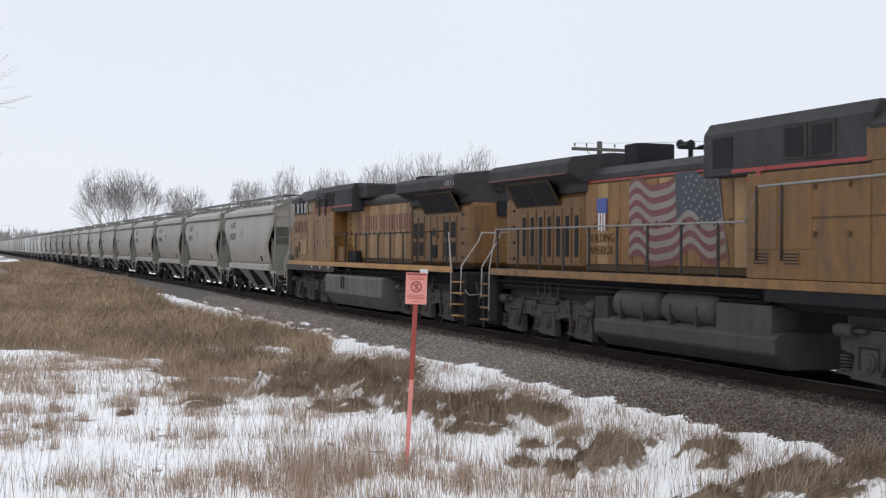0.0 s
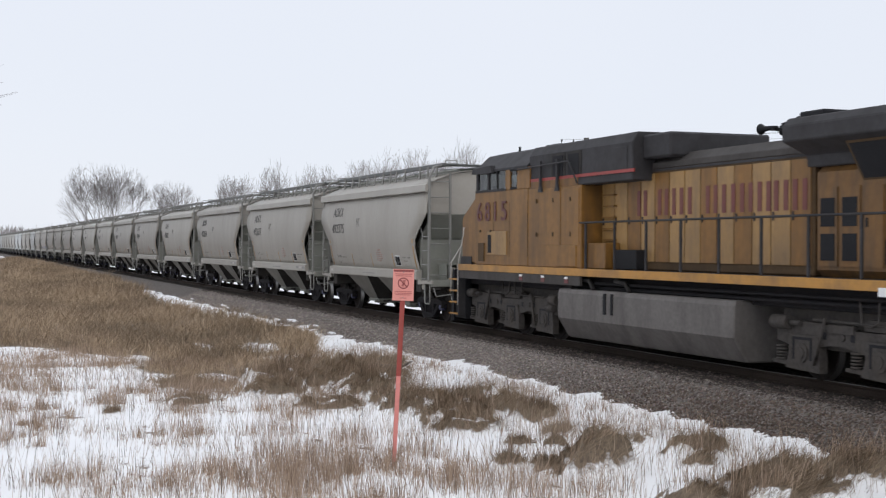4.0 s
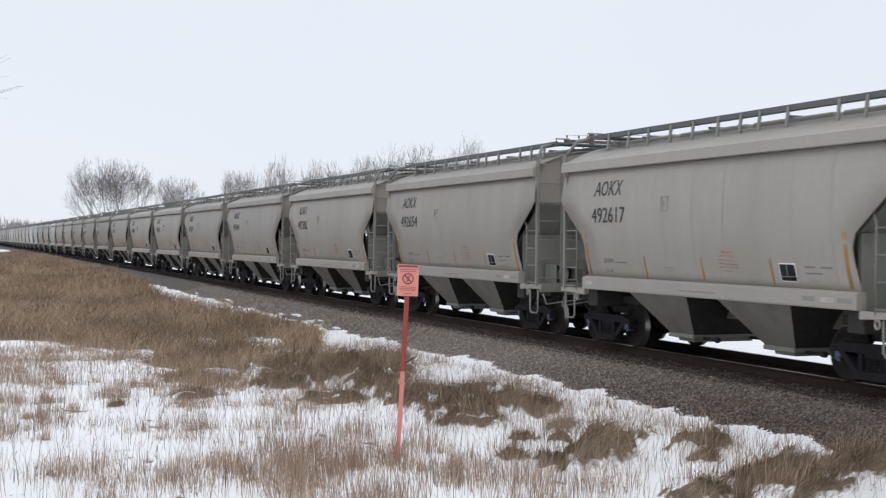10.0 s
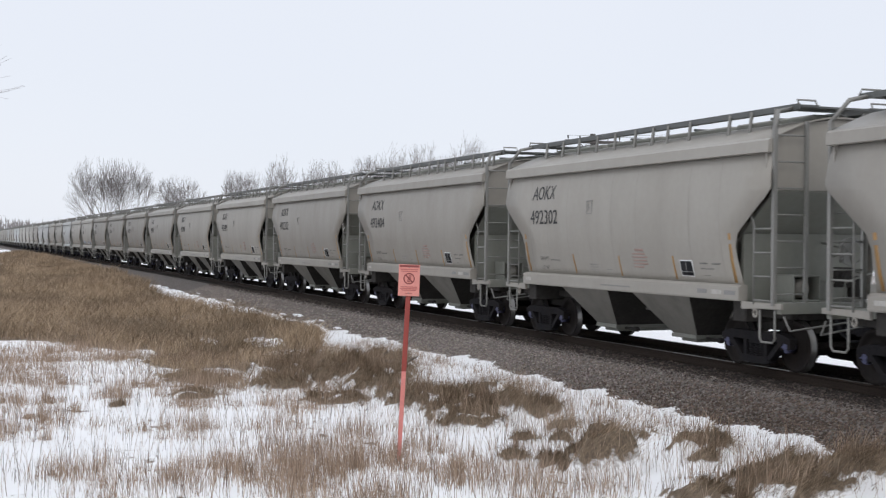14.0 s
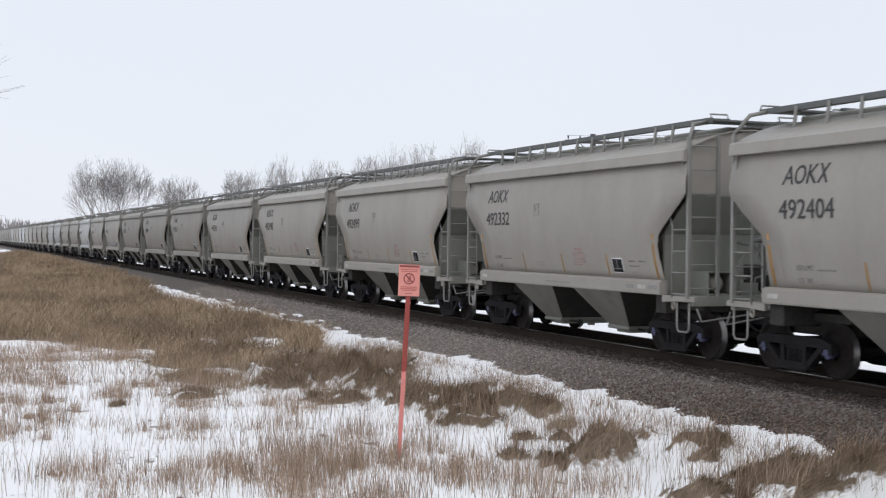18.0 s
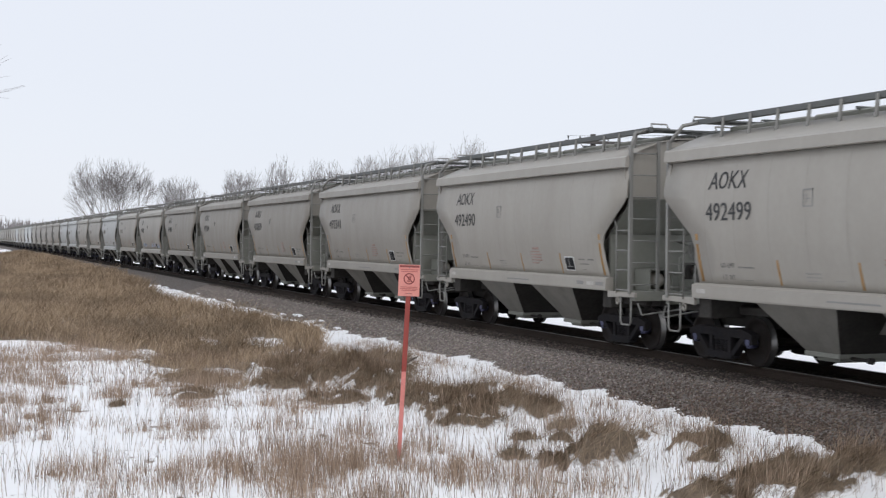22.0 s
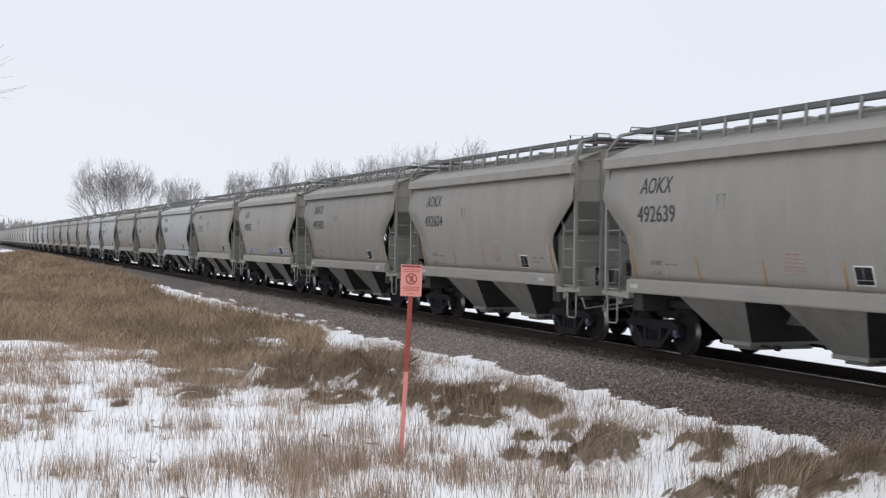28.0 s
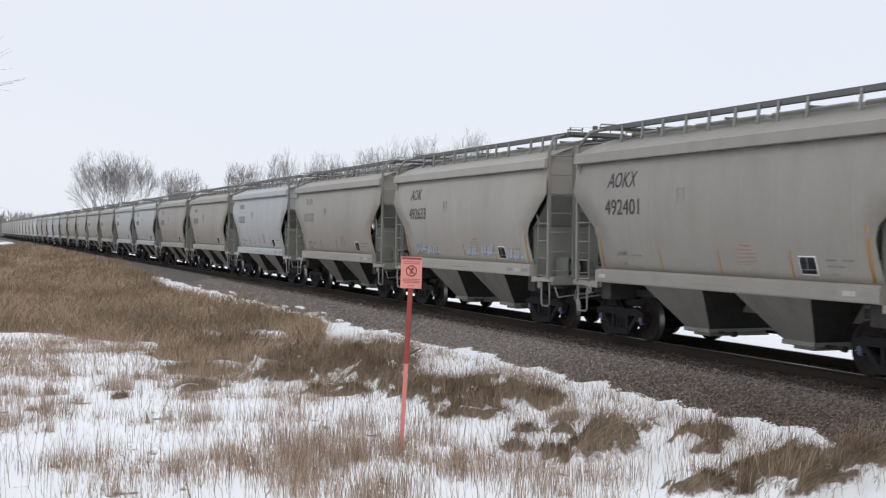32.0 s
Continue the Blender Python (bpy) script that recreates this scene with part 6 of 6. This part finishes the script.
def far_wood():
    rng = np.random.default_rng(8)
    verts, faces = [], []
    def stick(x, y, z, dx, dz, w):
        k = len(verts)
        verts.extend([(x - w, y, z), (x + w, y, z), (x + dx, y, z + dz)])
        faces.append((k, k + 1, k + 2))
    for k in range(620):
        x = rng.uniform(-160, 620) if k > 240 else rng.uniform(-40, 90)
        y = 640 + rng.uniform(-60, 120) if k > 240 else 600 + rng.uniform(0, 80)
        h = rng.uniform(8.0, 11.5) * (1 + 0.25 * rough(x, y, 0.02, 3.0))
        stick(x, y, -1.0, 0, h, 0.22)
        for i in range(34):
            f = rng.uniform(0.12, 0.95)
            dx = rng.normal(0, 1.9) * (1.1 - f)
            stick(x + rng.normal(0, 0.7), y + rng.normal(0, 1.5), -1.0 + h * f * 0.9, dx, h * rng.uniform(0.12, 0.3), 0.17)
        for i in range(10):
            stick(x + rng.normal(0, 2.2), y + rng.normal(0, 2), -1.0, rng.normal(0, 0.6), rng.uniform(1.5, 4.0), 0.4)
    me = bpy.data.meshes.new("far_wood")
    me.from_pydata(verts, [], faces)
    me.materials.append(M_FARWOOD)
    tagged(new("far_wood", me), "distant strip of leafless woodland, paled for haze", "woods", kind="stuff")


far_wood()


# ---- pole line beyond the track ----
def build_pole(x, y, label):
    pole = empty("utility_pole", label, "utility pole", "pole line along the track", m=pose(x, y, FARSIDE))
    top = 7.05
    bm = bmesh.new()
    tube(bm, [(0, 0, -0.3), (0, 0, 3.5), (0, 0, top + 0.32)], [0.15, 0.13, 0.105], 12)
    part("pole_shaft", bm, M_POLE, pole)
    bm = bmesh.new()
    box(bm, -1.22, 1.22, -0.15, -0.06, top - 0.06, top + 0.06)
    arm = part("crossarm", bm, M_POLE, pole, "weathered wooden crossarm", 0.008)
    for x_ in (-1.1, -0.6, 0.6, 1.1):
        bm = bmesh.new()
        tube(bm, [(x_, -0.1, top + 0.06), (x_, -0.1, top + 0.13), (x_, -0.1, top + 0.15), (x_, -0.1, top + 0.22)], [0.015, 0.015, 0.04, 0.03], 8)
        part("insulator", bm, M_WIRE, arm)
    for s in (-1, 1):
        tubes("arm_brace", [[(s * 0.62, -0.12, top - 0.05), (0, -0.12, top - 0.6)]], 0.016, M_RAILING, pole, "", 6)
    return pole


build_pole(22.85, 43.8, "weathered utility pole with a single crossarm")
build_pole(22.85, -8.0, "weathered utility pole with a single crossarm")
for x_ in (-1.1, 1.1):
    bm = bmesh.new()
    tube(bm, [(22.85 + x_, -8.0 + 51.8 * f, FARSIDE + 7.28 - 1.1 * 4 * f * (1 - f)) for f in np.linspace(0, 1, 24)], 0.007, 4)
    tagged(new("line_wire", finish("line_wire", bm, M_WIRE)), "thin sagging overhead wire between poles", "wire")


# ---- dead grass ----
def grass_mat(name, dark, mid, pale):
    m, n, l, b = nodes_of(name)
    g, ramp = n.new("ShaderNodeNewGeometry"), n.new("ShaderNodeValToRGB")
    ramp.color_ramp.elements[0].color, ramp.color_ramp.elements[1].color = rgba(dark), rgba(pale)
    ramp.color_ramp.elements.new(0.5).color = rgba(mid)
    l.new(g.outputs["Random Per Island"], ramp.inputs["Fac"])
    l.new(ramp.outputs["Color"], b.inputs["Base Color"])
    b.inputs["Roughness"].default_value = 0.8
    return m


M_STEMS = grass_mat("tan_winter_stems", (0.15, 0.102, 0.07), (0.31, 0.22, 0.155), (0.53, 0.40, 0.30))
M_WEED = grass_mat("dark_dry_weeds", (0.05, 0.036, 0.027), (0.09, 0.066, 0.05), (0.17, 0.125, 0.095))
M_TUSSOCK = grass_mat("brown_matted_grass", (0.105, 0.074, 0.048), (0.23, 0.168, 0.112), (0.46, 0.35, 0.24))
M_BAND_DARK = grass_mat("dark_standing_grass", (0.09, 0.062, 0.038), (0.20, 0.142, 0.09), (0.38, 0.285, 0.19))
M_BAND = grass_mat("brown_standing_grass", (0.16, 0.11, 0.068), (0.35, 0.25, 0.158), (0.60, 0.46, 0.315))


def blades(name, spots, mat, label, rng):
    """Bent tapering blades from rows of x, y, z, height, lean x, lean y, half width, all in one mesh."""
    s = np.array(spots)
    k = len(s)
    a = rng.uniform(-0.9, 0.9, k) - VIEW
    wx, wy = np.cos(a) * s[:, 6], np.sin(a) * s[:, 6]
    p = s[:, :3]
    mid = p + np.stack([s[:, 4] * 0.38, s[:, 5] * 0.38, s[:, 3] * 0.55], 1)
    tip = p + np.stack([s[:, 4], s[:, 5], s[:, 3]], 1)
    w = np.stack([wx, wy, np.zeros(k)], 1)
    v = np.stack([p - w, p + w, mid + w * 0.75, mid - w * 0.75, tip], 1).reshape(-1, 3)
    o = np.arange(k) * 5
    faces = [f for i in o.tolist() for f in ((i, i + 1, i + 2, i + 3), (i + 3, i + 2, i + 4))]
    me = bpy.data.meshes.new(name)
    me.from_pydata(v.tolist(), [], faces)
    me.materials.append(mat)
    tagged(new(name, me), label, "grass", kind="stuff")


def grow():
    rng = np.random.default_rng(5)
    spots = []

    def stem(x, y, h, w, bend=0.26):
        spots.append((x, y, base_z(x, y) - 0.02, h, rng.normal(0, bend) * h, rng.normal(0, bend) * h, w))

    # clumps of thin stems standing through the foreground snow
    for k in range(1700):
        cx, cy = rng.uniform(-1.5, 10.6), rng.uniform(13.2, 36.0)
        open_ = rough(cx, cy, 0.42, 31.0) + 0.4 * rough(cx, cy, 1.2, 12.0)
        if cx < cy * 0.035 - 1.2 or open_ < 0.02 or (cx > 7.6 and rng.random() < 0.85):
            continue
        r, tall = rng.uniform(0.05, 0.3) * rng.uniform(0.5, 1.2), rng.uniform(0.10, 0.40)
        for i in range(int(rng.uniform(12, 62) * (0.6 + open_))):
            stem(rng.normal(cx, r), rng.normal(cy, r * 1.3), tall * rng.uniform(0.4, 1.15), 0.0031)
    # single weeds between them
    for k in range(3700):
        x, y = rng.uniform(-1.5, 11.2), rng.uniform(13.0, 40.0)
        if x > y * 0.035 - 1.2 and (x < 7.8 or rng.random() < 0.2):
            stem(x, y, rng.uniform(0.1, 0.52), 0.003)
    for k in range(130):
        x, y = rng.uniform(0, 11.2), rng.uniform(13.2, 20.0)
        stem(x, y, rng.uniform(0.4, 0.8), 0.0042, 0.14)
    # a ragged fringe before the broad band
    for k in range(330):
        cy = rng.uniform(31.0, 47.5)
        cx = rng.uniform(cy * 0.03 - 1.0, 4.8)
        r, tall = rng.uniform(0.1, 0.45), rng.uniform(0.14, 0.42)
        for i in range(int(rng.uniform(6, 60) * max(0.15, 0.6 + rough(cx, cy, 0.35, 32.0)))):
            stem(rng.normal(cx, r), rng.normal(cy, r * 1.6), tall * rng.uniform(0.4, 1.2), 0.0045, 0.3)
    # thin growth along the foot of the bank
    for k in range(420):
        cy = rng.uniform(13.0, 36.0)
        cx = TOE - 0.1 - abs(rng.normal(0, 0.8))
        r, tall = rng.uniform(0.04, 0.18), rng.uniform(0.1, 0.32)
        for i in range(int(rng.uniform(3, 22))):
            x = rng.normal(cx, r)
            if x < TOE - 0.05:
                stem(x, rng.normal(cy, r * 1.6), tall * rng.uniform(0.4, 1.2), 0.0028, 0.24)
    # thick knots
    for cx, cy, r, n in ((5.4, 17.6, 0.16, 260), (6.4, 16.2, 0.4, 420), (6.1, 18.0, 0.3, 260), (4.4, 16.8, 0.45, 300), (3.0, 17.2, 0.6, 260), (1.6, 18.2, 0.5, 240), (7.3, 15.8, 0.4, 260), (5.0, 28.0, 0.6, 420), (3.2, 26.9, 0.2, 160), (7.9, 15.0, 0.4, 240), (6.8, 14.4, 0.5, 260), (4.9, 15.0, 0.5, 260), (5.9, 29.5, 0.5, 340), (2.0, 30.0, 0.6, 240), (4.6, 14.6, 0.3, 150), (5.2, 15.6, 0.35, 160), (4.0, 15.4, 0.3, 160), (4.5, 17.6, 0.3, 260), (4.2, 16.5, 0.35, 260), (4.9, 18.6, 0.3, 200), (3.8, 17.7, 0.3, 220), (5.0, 17.2, 0.14, 160), (4.9, 19.5, 0.45, 240), (5.6, 19.2, 0.4, 240), (6.3, 20.3, 0.35, 200), (5.3, 21.4, 0.4, 180), (4.0, 22.5, 0.45, 170), (6.9, 18.9, 0.3, 170)):
        for k in range(n):
            stem(rng.normal(cx, r * 0.7), rng.normal(cy, r), rng.uniform(0.18, 0.52), 0.003, 0.2)
    for px, py, rx, ry, hill in PATCHES:
        for k in range(int(330 * rx * ry) + 30):
            u, v = rng.normal(0, 0.6) * rx, rng.normal(0, 0.6) * ry
            x, y = px + u * CS + v * SN, py - u * SN + v * CS
            if x < TOE - 0.1:
                h = rng.uniform(0.15, 0.5)
                spots.append((x, y, ground_z(x, y) - 0.02, h, rng.normal(0, 0.25) * h, rng.normal(0, 0.25) * h, 0.003))
    # dark dry weeds: a wiry stalk with a few short sprigs each
    weeds = []
    for k in range(420):
        x, y = rng.uniform(-0.8, 10.8), 13.0 + 21.0 * rng.random() ** 1.4
        if x < y * 0.035 - 1.2 or (x > 8.5 and rng.random() < 0.6):
            continue
        z, h = ground_z(x, y) - 0.02, rng.uniform(0.25, 0.68)
        lx, ly = rng.normal(0, 0.12) * h, rng.normal(0, 0.12) * h
        weeds.append((x, y, z, h, lx, ly, 0.0036))
        for i in range(int(rng.integers(1, 5))):
            f = rng.uniform(0.45, 0.9)
            weeds.append((x + lx * f * 0.8, y + ly * f * 0.8, z + h * f, h * rng.uniform(0.1, 0.25), rng.normal(0, 0.12), rng.normal(0, 0.12), 0.003))
    blades("dry_weeds", weeds, M_WEED, "dark wiry dead weeds standing in the snow", rng)
    blades("winter_stems", spots, M_STEMS, "clumps of thin tan grass stems standing out of the snow", rng)
    # matted tussocks on the hummocks, combed over
    spots = []
    for px, py, rx, ry, hill in PATCHES:
        n = int((1500 if rx > 0.8 else 2600) * math.pi * rx * ry) + 160
        for u, v in zip(rng.uniform(-1.3, 1.3, n), rng.uniform(-1.3, 1.3, n)):
            u, v = u * rx, v * ry
            x, y = px + u * CS + v * SN, py - u * SN + v * CS
            c, lift = patch_sum(x, y)
            if rng.random() > c * (0.55 + 0.6 * rough(x, y, 2.2, 40.0) + 0.25) or x > TOE - 0.02:
                continue
            h = rng.uniform(0.08, 0.32 if rx > 0.8 else 0.24) * (0.7 + 1.2 * hill)
            swirl = 3.0 * rough(x, y, 1.1, 50.0)
            up = 1.7 if rng.random() < 0.08 else 0.75
            spots.append((x, y, base_z(x, y) + lift - 0.03, h * up * 1.15, h * (1.1 * math.cos(swirl - 1.2) + rng.normal(0, 0.35) + 0.5 * u / rx), h * (0.9 * math.sin(swirl - 1.2) + rng.normal(0, 0.35) - 0.35), 0.0034))
    blades("matted_grass", spots, M_TUSSOCK, "brown matted tussocks of dead grass", rng)
    # the broad band of standing grass between the field and the bank
    spots = []
    for y, q in zip(27 + 125 * rng.random(190000) ** 2.0, rng.random(190000)):
        x = -2.0 + q * 13.2
        if x < y * 0.032 - 0.8:
            continue
        k = band_at(x, y)
        if rng.random() > k * (0.75 + 0.5 * rough(x, y, 0.5, 60.0)):
            continue
        c, lift = cover_at(x, y)
        h = rng.uniform(0.22, 0.62) * (0.6 if y < 36 else 1.0) * (1 + 0.35 * rough(x, y, 0.4, 70.0))
        spots.append((x, y, base_z(x, y) + lift - 0.03, h, rng.normal(0.2, 0.75) * h, rng.normal(0, 0.6) * h, 0.0024 + 0.0001 * y))
    # taller growth far along, standing before the foot of the bank
    for y, q in zip(75 + 175 * rng.random(42000) ** 1.5, rng.random(42000)):
        x = 5.5 + q * 7.0
        if rng.random() > band_at(x, y) * (0.7 + 0.8 * rough(x, y, 0.2, 61.0)):
            continue
        c, lift = cover_at(x, y)
        h = rng.uniform(0.35, 0.8) * (1 + 0.5 * rough(x, y, 0.15, 71.0))
        spots.append((x, y, base_z(x, y) + lift - 0.03, h, rng.normal(0.15, 0.4) * h, rng.normal(0, 0.5) * h, 0.0024 + 0.00013 * y))
    pale = [p for p in spots if rough(p[0], p[1], 0.22, 83.0) + 0.5 * rough(p[0], p[1], 0.8, 84.0) + rng.normal(0, 0.12) > 0.0]
    deep = [p for p in spots if rough(p[0], p[1], 0.22, 83.0) + 0.5 * rough(p[0], p[1], 0.8, 84.0) + rng.normal(0, 0.12) <= 0.0]
    blades("standing_grass", pale, M_BAND, "dense tan standing grass along the bank", rng)
    blades("dark_standing_grass", deep, M_BAND_DARK, "dense dark brown standing grass along the bank", rng)


grow()


# ---- old snow lying on the stones ----
def snow_patches():
    rng = random.Random(19)
    verts, faces = [], []
    for k in range(14):
        y = rng.uniform(28, 90)
        up = abs(rng.gauss(0, 0.22))
        cx, cz = TOE + 0.05 + up, -0.645 + 0.33 * up
        a, b = rng.uniform(0.03, 0.08), rng.uniform(0.12, 0.4) * (1 + y / 40)
        n, k0 = 18, len(verts)
        verts.append((cx, y, cz + 0.028))
        for ring, f in ((0.6, 0.022), (1.0, -0.03)):
            for i in range(n):
                w = 2 * math.pi * i / n
                r = ring * (1 + 0.7 * rough(math.cos(w) * 2 + k * 3.1, math.sin(w) * 2, 1.0, 5.0))
                dx, dy = a * r * math.cos(w), b * r * math.sin(w)
                verts.append((cx + dx, y + dy, cz + 0.33 * dx + f))
        for i in range(n):
            j = (i + 1) % n
            faces.append((k0, k0 + 1 + i, k0 + 1 + j))
            faces.append((k0 + 1 + i, k0 + 1 + n + i, k0 + 1 + n + j, k0 + 1 + j))
    me = bpy.data.meshes.new("snow_patches")
    me.from_pydata(verts, [], faces)
    me.polygons.foreach_set("use_smooth", [True] * len(faces))
    me.materials.append(surface("old_snow", (0.84, 0.84, 0.85), 0.8, grain=30, vary=0.05, stain=(0.6, 0.58, 0.56), stain_amount=0.5, stain_scale=6, bump=0.3))
    tagged(new("snow_patches", me), "small patches of old snow lying on the stones", "snow", kind="stuff")


snow_patches()


# ---- driftwood and weeds ----
def build_log(x, y, length, turn, r, label):
    bm = bmesh.new()
    pts = [(length * (f - 0.5), 0.06 * math.sin(f * 7), r * 0.8 + 0.05 * math.sin(f * 5)) for f in np.linspace(0, 1, 8)]
    tube(bm, pts, [r * (0.7 + 0.3 * math.sin(2 + i * 1.3)) for i in range(8)], 9)
    tube(bm, [pts[5], (pts[5][0] + 0.2, 0.12, 0.2), (pts[5][0] + 0.34, 0.16, 0.26)], [r * 0.5, r * 0.35, r * 0.1], 6)
    tube(bm, [pts[2], (pts[2][0] - 0.15, -0.1, 0.18), (pts[2][0] - 0.34, -0.1, 0.2)], [r * 0.5, r * 0.3, r * 0.1], 6)
    ob = tagged(new("dead_log", finish("dead_log", bm, M_WOOD_GREY)), label, "log")
    ob.matrix_basis = pose(x, y, ground_z(x, y) - 0.03, 0, 0, turn)


build_log(9.6, 28.2, 0.9, -35, 0.10, "grey weathered log lying among brown grass")
build_log(9.3, 28.7, 0.7, 20, 0.08, "grey weathered log lying among brown grass")
build_log(4.1, 42.6, 1.0, 15, 0.12, "dark broken stump with two prongs in the grass")


motions()
